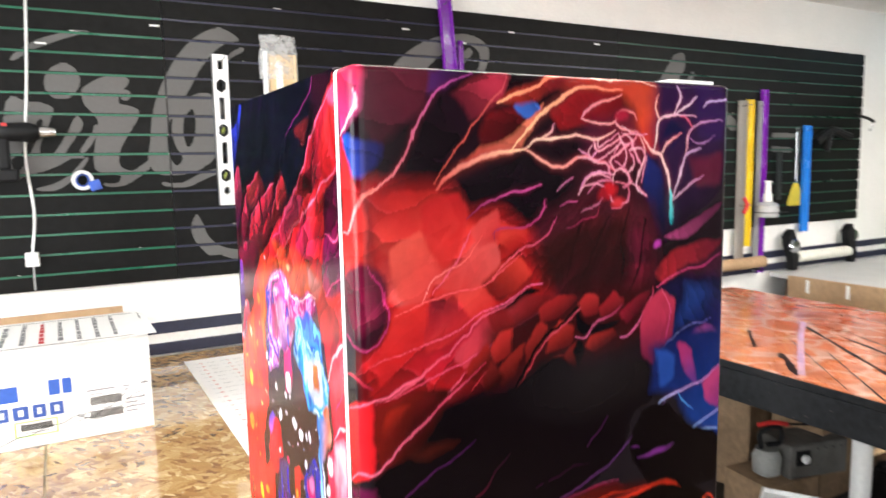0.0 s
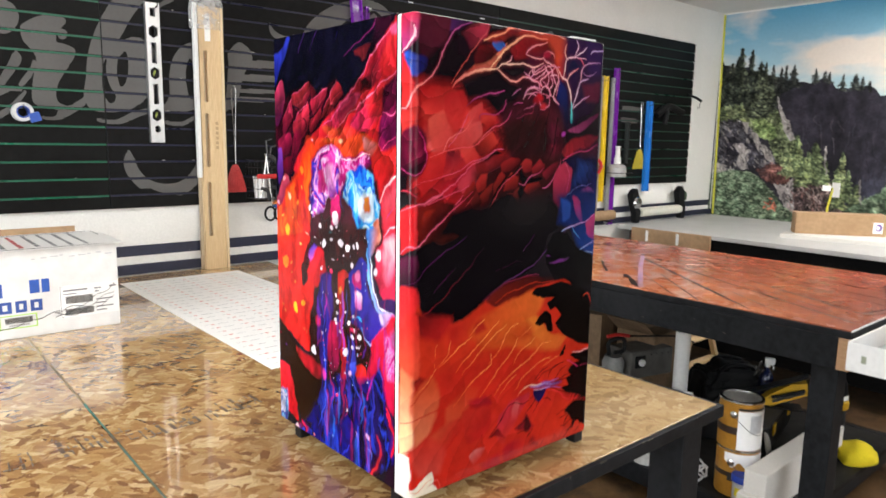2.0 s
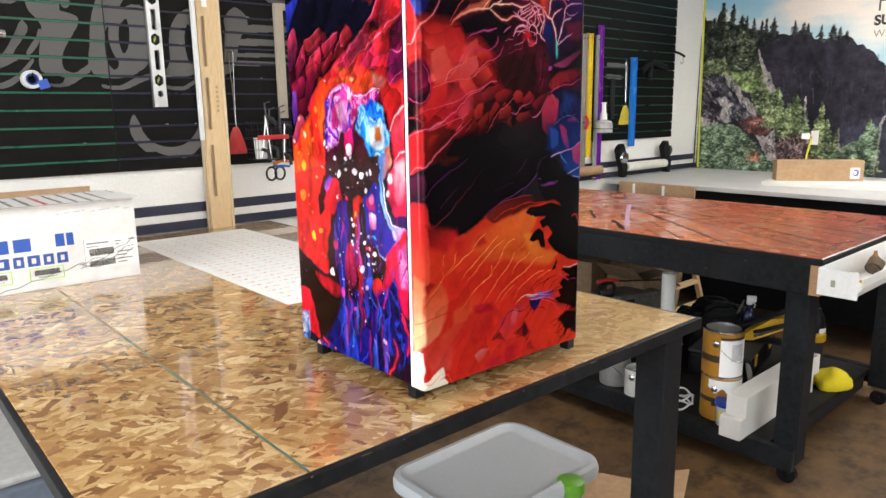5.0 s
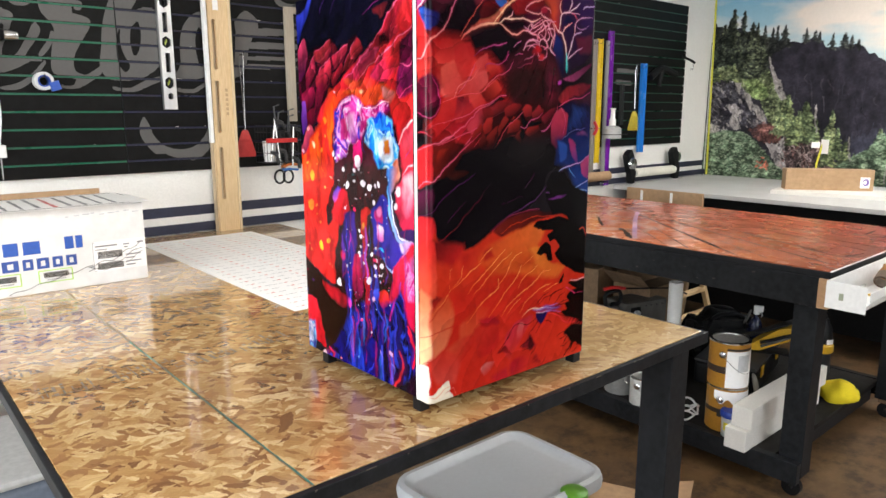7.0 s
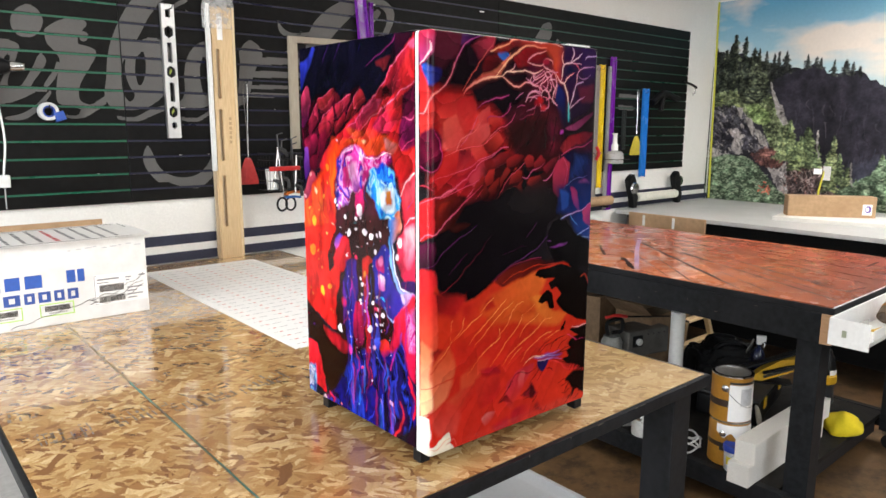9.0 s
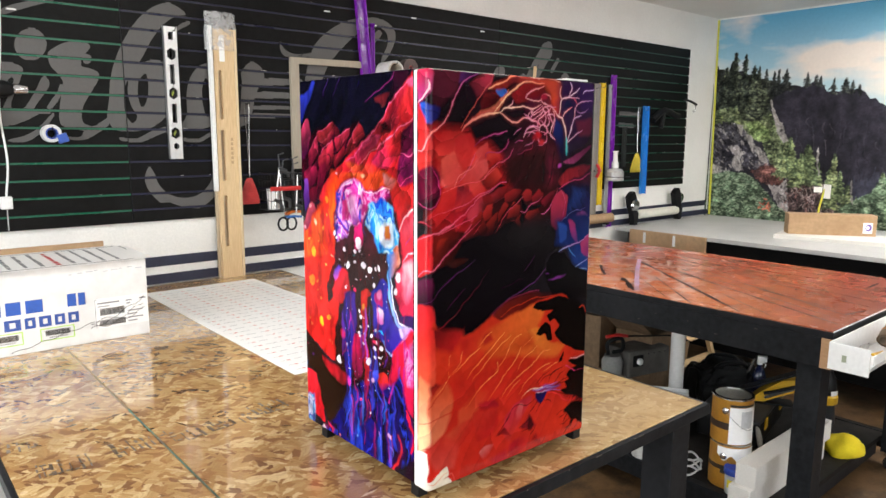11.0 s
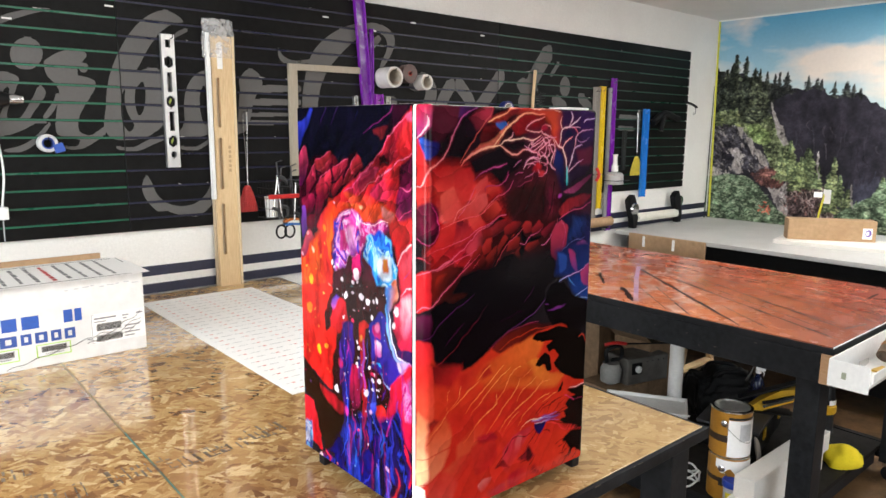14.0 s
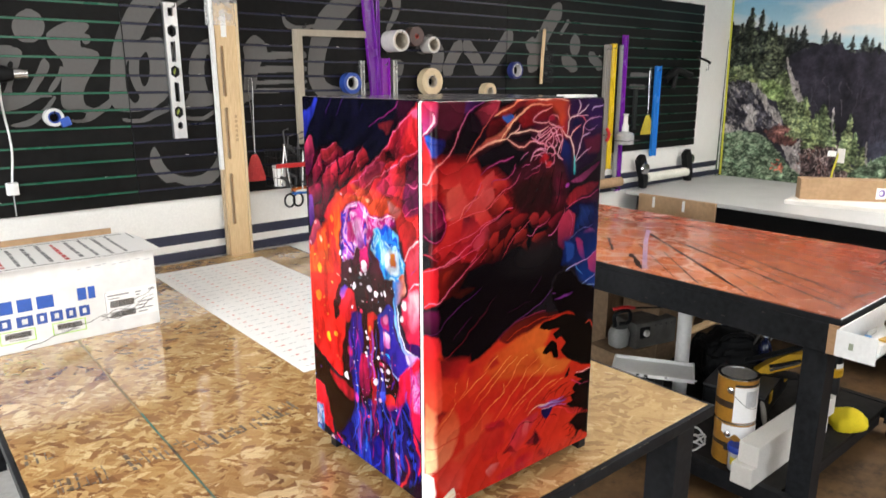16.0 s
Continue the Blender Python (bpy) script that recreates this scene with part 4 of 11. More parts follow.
        dz = self.wz - hub[1] + 0.02 * (fbm(self.s, self.z, 0.06, seed + 6, 3) - 0.5)
        a = along * np.log(np.hypot(ds, dz) + 0.02 * grow)
        b = across * np.arctan2(dz, ds) + 0.35 * np.sin(2.3 * a)
        d1, d2, pick, da, db = np.full(a.shape, 9.0), np.full(a.shape, 9.0), np.zeros(a.shape), np.zeros(a.shape), np.zeros(a.shape)
        for i in (-1, 0, 1):
            for j in (-1, 0, 1):
                ca, cb = np.floor(a) + i, np.floor(b) + j
                h1 = np.modf(np.abs(np.sin(ca * 12.9898 + cb * 78.233 + seed) * 43758.5453))[0]
                h2 = np.modf(np.abs(np.sin(ca * 39.346 + cb * 11.135 + seed) * 24634.6345))[0]
                ea, eb = a - ca - 0.15 - 0.7 * h1, b - cb - 0.15 - 0.7 * h2
                q = np.hypot(ea, eb)
                near = q < d1
                d2 = np.where(near, d1, np.minimum(d2, q))
                pick, da, db, d1 = np.where(near, h2, pick), np.where(near, ea, da), np.where(near, eb, db), np.where(near, q, d1)
        edge = d2 - d1
        lit = np.clip(0.5 + 0.75 * (0.8 * da + 0.6 * db) + 0.75 * (pick - 0.5), 0, 1)
        f = low + (high - low) * lit * lit * (3 - 2 * lit)
        f = f * (1 - 0.7 * (1 - low) * np.clip(1 - edge / 0.30, 0, 1) * np.clip(0.3 - 1.4 * (0.8 * da + 0.6 * db), 0, 1))
        glint = rim * np.clip(1 - edge / 0.07, 0, 1) * np.clip(1.6 * (0.8 * da + 0.6 * db), 0, 1) * np.clip(self.rgb[..., 0] * 4, 0, 1)
        m = 1.0 if where is None else self.field(where)
        f = 1 + (f - 1) * m
        self.rgb = self.rgb * f[..., None] + (glint * m)[..., None] * np.array((0.5, 0.12, 0.14))
        if net:  # fine threads along the joints
            k = (net * m * np.clip(1.5 - edge / 0.07, 0, 1))[..., None]
            self.rgb = self.rgb * (1 - k) + np.array((0.78, 0.24, 0.26)) * k

    def field(self, spots):
        """Soft weight that is 1 inside any of the ovals (s, z, radius along, radius up)."""
        m = np.zeros(self.s.shape)
        for cs, cz, rs, rz in spots:
            m = np.maximum(m, np.clip(2.2 - 2.2 * np.hypot((self.s - cs) / rs, (self.z - cz) / rz), 0, 1))
        return m

    def flow(self, cell, tall, seed, low, high):
        """Runs and streaks of poured paint."""
        q = self.ws + 0.03 * (fbm(self.s, self.z, 0.05, seed + 4, 3) - 0.5)
        k = np.clip((fbm(q, self.wz / tall, cell, seed, 4) - 0.25) / 0.5, 0, 1)
        self.rgb = self.rgb * (low + (high - low) * k)[..., None]

    def finish(self, seed, gain=1.0):
        """Slight unevenness of the ink."""
        k = 0.90 + 0.2 * fbm(self.s, self.z, 0.012, seed, 4)
        red = np.clip(self.rgb[..., 0] * 2.5 - self.rgb[..., 2] * 2, 0, 1)
        self.rgb[..., 1] *= 1 - 0.30 * red * np.clip(1.4 - self.rgb[..., 1] * 2, 0, 1)
        self.rgb = np.clip(self.rgb * gain * k[..., None], 0, 0.92)

    def marble(self, pts, palette, cell, seed, stretch=2.0, soft=0.022, alpha=1.0):
        """Poured-paint marbling through a row of colours."""
        w, m = self.mask_of(pts, soft)
        s, z = self.ws[w], self.wz[w] / stretch
        q = s + 0.05 * (fbm(s, z, cell, seed + 3) - 0.5), z + 0.05 * (fbm(s, z, cell, seed + 7) - 0.5)
        f = np.clip((fbm(q[0] + 0.05 * fbm(q[0], q[1], cell * 0.7, seed + 20, 3), q[1], cell, seed, 3) - 0.2) / 0.6, 0, 0.999) * (len(palette) - 1)
        pal = np.array(palette)
        i = f.astype(int)
        t = (f - i)[..., None]
        t = t * t * (3 - 2 * t)
        c = pal[i] * (1 - t) + pal[np.minimum(i + 1, len(pal) - 1)] * t
        mm = (m * alpha)[..., None]
        self.rgb[w] = self.rgb[w] * (1 - mm) + c * mm


def paint_front(c):
    c.blob([(0.197, 1.767), (0.682, 1.775), (0.697, 1.432), (0.196, 1.487)], (30, 14, 24), soft=0.010)
    c.blob([(0.234, 1.767), (0.313, 1.766), (0.299, 1.739), (0.271, 1.714), (0.244, 1.697), (0.231, 1.724)], (66, 22, 36), (96, 34, 50), 60, soft=0.008)
    c.blob([(0.199, 1.764), (0.234, 1.768), (0.238, 1.745), (0.218, 1.719), (0.199, 1.708)], (215, 60, 85), (190, 75, 130), -70, soft=0.006)
    c.blob([(0.200, 1.702), (0.215, 1.710), (0.237, 1.700), (0.240, 1.683), (0.232, 1.669), (0.203, 1.680)], (45, 95, 205), (50, 50, 130), 0, soft=0.005)
    c.blob([(0.235, 1.702), (0.251, 1.699), (0.246, 1.683), (0.237, 1.676)], (30, 30, 95), soft=0.006)
    c.blob([(0.301, 1.764), (0.346, 1.766), (0.321, 1.753), (0.297, 1.732)], (80, 38, 100), (55, 22, 60), -40, soft=0.006)
    c.blob([(0.321, 1.745), (0.348, 1.763), (0.381, 1.768), (0.372, 1.741), (0.339, 1.720), (0.325, 1.728)], (84, 24, 38), (180, 60, 72), 45, soft=0.005)
    c.blob([(0.295, 1.743), (0.321, 1.745), (0.339, 1.718), (0.301, 1.659), (0.249, 1.660), (0.283, 1.697)], (28, 13, 24), soft=0.007)
    c.blob([(0.308, 1.664), (0.345, 1.695), (0.378, 1.712), (0.402, 1.722), (0.423, 1.739), (0.394, 1.694), (0.345, 1.683), (0.320, 1.674)], (150, 50, 40), (232, 140, 95), 30)
    c.blob([(0.347, 1.706), (0.359, 1.730), (0.390, 1.735), (0.399, 1.722), (0.373, 1.703), (0.350, 1.695)], (105, 22, 28), (70, 14, 22), -60, soft=0.006)
    c.blob([(0.386, 1.736), (0.403, 1.745), (0.418, 1.733), (0.402, 1.723)], (55, 95, 180), soft=0.003)
    c.blob([(0.430, 1.765), (0.466, 1.769), (0.564, 1.766), (0.578, 1.747), (0.565, 1.724), (0.545, 1.730), (0.513, 1.753), (0.466, 1.755)], (176, 56, 44), (206, 84, 50), 0, soft=0.016)
    c.blob([(0.372, 1.741), (0.395, 1.755), (0.432, 1.766), (0.455, 1.763), (0.417, 1.743), (0.396, 1.738)], (150, 50, 34), (110, 28, 36), 0, soft=0.006)
    c.blob([(0.431, 1.734), (0.467, 1.752), (0.513, 1.754), (0.523, 1.738), (0.485, 1.720), (0.443, 1.717)], (150, 32, 36), (110, 22, 30), -30, soft=0.006)
    c.blob([(0.545, 1.730), (0.576, 1.743), (0.579, 1.692), (0.554, 1.697), (0.544, 1.714)], (232, 92, 48), (210, 60, 50), -80, soft=0.014)
    c.blob([(0.485, 1.729), (0.538, 1.734), (0.553, 1.694), (0.517, 1.670), (0.481, 1.686), (0.469, 1.709)], (70, 20, 46), (120, 36, 50), 20, soft=0.012, alpha=0.80)
    c.blob([(0.575, 1.766), (0.678, 1.770), (0.681, 1.656), (0.615, 1.619), (0.581, 1.595), (0.560, 1.649), (0.567, 1.690)], (50, 24, 66), (36, 17, 44), -80, soft=0.026)
    c.blob([(0.632, 1.761), (0.676, 1.758), (0.677, 1.707), (0.642, 1.711)], (50, 24, 80), soft=0.010, alpha=0.80)
    c.blob([(0.627, 1.684), (0.675, 1.688), (0.677, 1.654), (0.640, 1.654)], (95, 28, 52), soft=0.009, alpha=0.90)
    c.blob([(0.596, 1.727), (0.619, 1.715), (0.597, 1.698), (0.584, 1.706)], (24, 22, 62), soft=0.005)
    c.blob([(0.556, 1.691), (0.579, 1.674), (0.590, 1.628), (0.587, 1.599), (0.570, 1.612), (0.557, 1.658)], (32, 40, 105), (18, 16, 40), -80, soft=0.006)
    c.blob([(0.556, 1.633), (0.584, 1.595), (0.589, 1.569), (0.570, 1.562), (0.552, 1.600)], (30, 12, 26), soft=0.008)
    c.blob([(0.589, 1.597), (0.616, 1.610), (0.655, 1.627), (0.679, 1.632), (0.640, 1.603), (0.600, 1.595)], (150, 62, 104), (84, 26, 58), 40, soft=0.003)
    c.blob([(0.578, 1.559), (0.598, 1.581), (0.644, 1.592), (0.682, 1.587), (0.646, 1.566), (0.595, 1.547)], (165, 42, 48), (100, 22, 40), 30, soft=0.005)
    c.blob([(0.612, 1.559), (0.683, 1.580), (0.685, 1.546), (0.627, 1.546)], (60, 20, 42), soft=0.006)
    c.blob([(0.396, 1.658), (0.493, 1.674), (0.564, 1.633), (0.578, 1.561), (0.534, 1.531), (0.477, 1.529), (0.413, 1.559), (0.381, 1.619)], (66, 22, 34), (82, 26, 38), -60, soft=0.030)
    c.blob([(0.316, 1.661), (0.345, 1.679), (0.397, 1.692), (0.453, 1.675), (0.471, 1.659), (0.421, 1.633), (0.394, 1.614), (0.362, 1.634), (0.331, 1.631)], (24, 13, 22), soft=0.020)
    c.blob([(0.473, 1.619), (0.501, 1.630), (0.497, 1.590), (0.476, 1.547), (0.458, 1.552)], (80, 26, 34), (48, 15, 24), -70, soft=0.008)
    c.blob([(0.514, 1.626), (0.535, 1.629), (0.529, 1.572), (0.506, 1.537), (0.493, 1.550)], (92, 28, 36), (56, 16, 26), -75, soft=0.008)
    c.blob([(0.542, 1.613), (0.568, 1.600), (0.570, 1.562), (0.539, 1.547), (0.535, 1.572)], (98, 26, 48), (60, 16, 30), -60, soft=0.007)
    c.blob([(0.535, 1.572), (0.576, 1.574), (0.569, 1.549), (0.530, 1.539)], (120, 30, 52), (70, 18, 30), -30, soft=0.006)
    c.blob([(0.428, 1.605), (0.467, 1.616), (0.457, 1.576), (0.424, 1.555), (0.412, 1.571)], (62, 22, 28), soft=0.010)
    c.vein([(0.510, 1.630), (0.496, 1.610), (0.480, 1.579), (0.456, 1.536)], 0.0013, (16, 6, 12), alpha=0.85)
    c.vein([(0.535, 1.634), (0.527, 1.605), (0.526, 1.564), (0.516, 1.528)], 0.0013, (16, 6, 12), alpha=0.85)
    c.vein([(0.472, 1.627), (0.462, 1.600), (0.452, 1.569)], 0.0013, (16, 6, 12), alpha=0.85)
    c.vein([(0.557, 1.621), (0.553, 1.579), (0.537, 1.539)], 0.0013, (16, 6, 12), alpha=0.85)
    c.blob([(0.234, 1.652), (0.265, 1.663), (0.308, 1.657), (0.331, 1.633), (0.365, 1.635), (0.403, 1.612), (0.421, 1.570), (0.427, 1.537), (0.377, 1.494), (0.310, 1.472), (0.235, 1.480)], (205, 42, 38), (190, 36, 36), -40, soft=0.034)
    c.blob([(0.238, 1.643), (0.265, 1.661), (0.306, 1.656), (0.327, 1.628), (0.302, 1.606), (0.259, 1.601), (0.240, 1.620)], (188, 44, 38), (222, 78, 58), -60)
    c.blob([(0.245, 1.634), (0.272, 1.644), (0.290, 1.622), (0.278, 1.601), (0.250, 1.605)], (222, 70, 52), (196, 50, 44), 40, soft=0.012, alpha=0.70)
    c.blob([(0.300, 1.602), (0.332, 1.624), (0.363, 1.634), (0.374, 1.607), (0.359, 1.573), (0.318, 1.565), (0.299, 1.578)], (208, 58, 48), (228, 104, 84), -70)
    c.blob([(0.331, 1.635), (0.363, 1.635), (0.370, 1.626), (0.334, 1.622)], (205, 60, 46), (120, 25, 28), 80, soft=0.005)
    c.blob([(0.250, 1.602), (0.293, 1.604), (0.303, 1.585), (0.289, 1.563), (0.264, 1.556), (0.244, 1.581)], (212, 64, 54), (238, 122, 100), -50, soft=0.005)
    c.blob([(0.363, 1.629), (0.397, 1.621), (0.404, 1.606), (0.398, 1.591), (0.378, 1.599), (0.366, 1.612)], (215, 66, 50), (165, 35, 35), -70, soft=0.003)
    c.blob([(0.332, 1.591), (0.368, 1.608), (0.400, 1.595), (0.398, 1.578), (0.354, 1.563), (0.325, 1.561)], (205, 52, 44), (170, 36, 36), -40)
    c.blob([(0.353, 1.574), (0.398, 1.587), (0.407, 1.565), (0.380, 1.550), (0.349, 1.544)], (140, 28, 30), (196, 46, 40), 150, soft=0.006)
    c.blob([(0.298, 1.563), (0.348, 1.569), (0.356, 1.555), (0.339, 1.541), (0.294, 1.524), (0.267, 1.521)], (206, 48, 50), (232, 86, 76), -150)
    c.blob([(0.274, 1.557), (0.303, 1.551), (0.294, 1.526), (0.265, 1.521), (0.250, 1.533)], (216, 48, 44), (180, 36, 48), -60, soft=0.006)
    c.blob([(0.313, 1.539), (0.344, 1.545), (0.334, 1.515), (0.304, 1.503)], (176, 30, 48), (206, 50, 48), 40, soft=0.008, alpha=0.80)
    c.blob([(0.283, 1.562), (0.309, 1.561), (0.306, 1.552), (0.296, 1.555)], (22, 6, 10), soft=0.002)
    c.blob([(0.362, 1.548), (0.402, 1.561), (0.414, 1.558), (0.386, 1.545), (0.367, 1.541)], (26, 8, 12), soft=0.003)
    c.blob([(0.233, 1.517), (0.284, 1.519), (0.349, 1.540), (0.361, 1.524), (0.297, 1.488), (0.235, 1.480)], (200, 42, 40), (140, 28, 42), -20, soft=0.005)
    c.blob([(0.304, 1.488), (0.360, 1.519), (0.408, 1.534), (0.387, 1.503), (0.351, 1.483), (0.320, 1.473)], (158, 34, 36), (66, 16, 20), -20, soft=0.006)
    c.blob([(0.199, 1.707), (0.221, 1.676), (0.232, 1.645), (0.234, 1.581), (0.203, 1.583)], (232, 54, 50), (238, 74, 58), -80, soft=0.005)
    c.blob([(0.201, 1.583), (0.231, 1.603), (0.250, 1.588), (0.251, 1.544), (0.237, 1.523), (0.203, 1.525)], (110, 22, 52), (70, 14, 40), -80, soft=0.006)
    c.blob([(0.207, 1.568), (0.236, 1.578), (0.241, 1.549), (0.219, 1.536)], (150, 30, 70), soft=0.010, alpha=0.70)
    c.vein([(0.202, 1.531), (0.231, 1.522), (0.248, 1.534), (0.251, 1.562), (0.236, 1.601)], 0.0007, (225, 85, 140), (190, 50, 110))
    c.vein([(0.200, 1.625), (0.213, 1.627), (0.220, 1.638), (0.232, 1.652), (0.244, 1.662)], 0.0013, (250, 190, 180), (230, 120, 90))
    c.petals((0.548, 1.690), 2.9, 10.0, 3, 0.68, 1.24, 0.16, [(0.28, 1.55, 0.24, 0.19), (0.50, 1.52, 0.22, 0.14), (0.30, 1.72, 0.2, 0.10)])
    c.petals((0.560, 1.710), 1.9, 19.0, 41, 0.66, 1.22, 0.18, [(0.34, 1.50, 0.22, 0.13), (0.42, 1.58, 0.14, 0.10)])
    c.blob([(0.408, 1.595), (0.450, 1.614), (0.528, 1.625), (0.545, 1.551), (0.479, 1.546), (0.419, 1.564)], (44, 20, 20), (34, 14, 18), -60, soft=0.020, alpha=0.75)
    c.blob([(0.257, 1.608), (0.282, 1.625), (0.311, 1.607), (0.295, 1.566), (0.261, 1.564)], (232, 104, 76), (222, 72, 58), -40, alpha=0.82)
    c.blob([(0.287, 1.645), (0.322, 1.656), (0.338, 1.632), (0.309, 1.590), (0.289, 1.615)], (190, 44, 42), (214, 58, 48), -60, alpha=0.82)
    c.blob([(0.298, 1.567), (0.336, 1.607), (0.365, 1.607), (0.370, 1.585), (0.336, 1.557), (0.318, 1.562)], (214, 66, 54), (232, 106, 88), 40, alpha=0.82)
    c.blob([(0.259, 1.557), (0.295, 1.563), (0.292, 1.527), (0.245, 1.489), (0.240, 1.497)], (222, 58, 46), (196, 42, 38), -60, alpha=0.82)
    c.blob([(0.295, 1.562), (0.318, 1.555), (0.342, 1.535), (0.295, 1.512), (0.287, 1.527)], (124, 30, 42), (190, 50, 46), -70, alpha=0.82)
    c.blob([(0.318, 1.562), (0.356, 1.570), (0.365, 1.544), (0.346, 1.534)], (224, 82, 62), (206, 58, 48), -60, alpha=0.82)
    c.blob([(0.348, 1.574), (0.393, 1.593), (0.405, 1.574), (0.369, 1.554)], (220, 74, 52), (84, 18, 22), -120, alpha=0.82)
    c.blob([(0.318, 1.507), (0.348, 1.533), (0.399, 1.554), (0.431, 1.549), (0.337, 1.492)], (206, 72, 76), (120, 30, 32), 20, alpha=0.82)
    c.blob([(0.356, 1.541), (0.374, 1.548), (0.391, 1.525), (0.371, 1.513)], (110, 24, 28), (180, 44, 40), -60, alpha=0.82)
    c.blob([(0.340, 1.621), (0.368, 1.639), (0.374, 1.614), (0.345, 1.603)], (222, 92, 76), (200, 60, 56), -40, alpha=0.82)
    c.blob([(0.374, 1.617), (0.403, 1.621), (0.404, 1.606), (0.383, 1.598), (0.371, 1.607)], (218, 74, 52), (170, 40, 36), -60, alpha=0.82)
    c.blob([(0.240, 1.482), (0.278, 1.482), (0.305, 1.468), (0.266, 1.430), (0.240, 1.440)], (128, 28, 28), (44, 12, 16), -30, alpha=0.82)
    c.blob([(0.389, 1.524), (0.410, 1.530), (0.421, 1.510), (0.400, 1.480), (0.390, 1.494)], (112, 30, 28), (54, 16, 18), -70, alpha=0.82)
    c.blob([(0.425, 1.518), (0.446, 1.524), (0.464, 1.503), (0.437, 1.489), (0.426, 1.498)], (160, 48, 40), (70, 20, 22), -80, alpha=0.82)
    c.blob([(0.497, 1.509), (0.526, 1.508), (0.528, 1.486), (0.488, 1.476)], (104, 30, 32), (60, 18, 22), -70, alpha=0.82)
    c.blob([(0.473, 1.547), (0.496, 1.545), (0.497, 1.529), (0.479, 1.525)], (164, 42, 46), (120, 30, 36), -60, alpha=0.82)
    c.vein([(0.298, 1.568), (0.322, 1.600), (0.340, 1.621)], 0.0007, (226, 104, 112), (206, 96, 110), alpha=0.80)
    c.vein([(0.238, 1.474), (0.291, 1.495), (0.346, 1.534), (0.404, 1.563)], 0.0007, (226, 104, 112), (206, 96, 110), alpha=0.80)
    c.vein([(0.337, 1.492), (0.385, 1.513), (0.430, 1.547)], 0.0007, (226, 104, 112), (206, 96, 110), alpha=0.80)
    c.vein([(0.240, 1.412), (0.274, 1.436), (0.309, 1.471), (0.332, 1.491)], 0.0007, (226, 104, 112), (206, 96, 110), alpha=0.80)
    c.vein([(0.343, 1.764), (0.310, 1.749), (0.293, 1.729), (0.276, 1.697), (0.258, 1.672), (0.231, 1.651)], 0.0010, (150, 60, 140), (236, 140, 110))
    c.vein([(0.231, 1.748), (0.230, 1.738), (0.214, 1.719), (0.199, 1.707)], 0.0011, (255, 190, 200), (250, 200, 205))
    c.vein([(0.379, 1.767), (0.372, 1.749), (0.354, 1.730), (0.330, 1.701), (0.301, 1.665)], 0.0006, (190, 90, 90), (220, 110, 80), alpha=0.80)
    c.vein([(0.301, 1.659), (0.323, 1.675), (0.350, 1.687), (0.381, 1.693), (0.401, 1.694)], 0.0017, (200, 90, 70), (250, 200, 160))
    c.vein([(0.381, 1.693), (0.403, 1.712), (0.424, 1.732), (0.455, 1.751), (0.489, 1.758), (0.522, 1.756)], 0.0014, (250, 200, 150), (235, 130, 90))
    c.vein([(0.401, 1.694), (0.418, 1.704), (0.457, 1.709), (0.486, 1.707), (0.515, 1.714)], 0.0012, (250, 210, 180), (240, 170, 160))
    c.vein([(0.401, 1.694), (0.419, 1.685), (0.447, 1.678), (0.471, 1.687), (0.500, 1.684), (0.517, 1.673)], 0.0012, (245, 180, 150), (235, 120, 120))
    c.vein([(0.418, 1.704), (0.429, 1.713), (0.433, 1.723)], 0.0008, (245, 200, 170), (200, 130, 150))
    c.vein([(0.369, 1.738), (0.390, 1.747), (0.416, 1.758), (0.431, 1.766), (0.466, 1.768)], 0.0015, (240, 170, 120), (235, 120, 80))
    c.vein([(0.466, 1.768), (0.512, 1.767), (0.549, 1.766), (0.571, 1.761)], 0.0009, (243, 173, 141), (243, 180, 149))
    c.vein([(0.471, 1.726), (0.479, 1.735), (0.496, 1.746), (0.520, 1.751)], 0.0010, (216, 141, 149), (239, 149, 126))
    c.vein([(0.471, 1.726), (0.491, 1.723), (0.515, 1.724), (0.521, 1.733), (0.538, 1.732), (0.545, 1.724)], 0.0010, (243, 173, 165), (239, 141, 126))
    c.vein([(0.515, 1.724), (0.524, 1.715), (0.546, 1.713)], 0.0009, (239, 165, 165), (239, 157, 141))
    c.vein([(0.486, 1.707), (0.492, 1.696), (0.511, 1.700), (0.532, 1.708), (0.546, 1.713)], 0.0009, (239, 173, 180), (235, 141, 141))
    c.vein([(0.492, 1.696), (0.486, 1.685)], 0.0007, (227, 157, 180), (212, 141, 173))
    c.vein([(0.469, 1.694), (0.487, 1.685)], 0.0007, (212, 149, 173), (219, 141, 157))
    c.vein([(0.517, 1.673), (0.511, 1.684), (0.528, 1.692), (0.541, 1.700), (0.547, 1.712)], 0.0009, (243, 173, 180), (239, 141, 141))
    c.vein([(0.516, 1.690), (0.523, 1.700), (0.522, 1.708)], 0.0007, (231, 149, 157), (231, 149, 157))
    c.vein([(0.517, 1.673), (0.534, 1.673), (0.539, 1.661), (0.527, 1.656)], 0.0009, (243, 165, 173), (219, 126, 134))
    c.vein([(0.547, 1.712), (0.555, 1.694), (0.551, 1.674), (0.549, 1.654), (0.561, 1.646)], 0.0010, (243, 165, 149), (239, 196, 212))
    c.vein([(0.471, 1.656), (0.480, 1.670), (0.501, 1.673), (0.517, 1.669)], 0.0009, (204, 134, 173), (239, 165, 180))
    c.vein([(0.480, 1.653), (0.494, 1.663), (0.513, 1.662), (0.511, 1.650)], 0.0007, (204, 126, 149), (235, 141, 149))
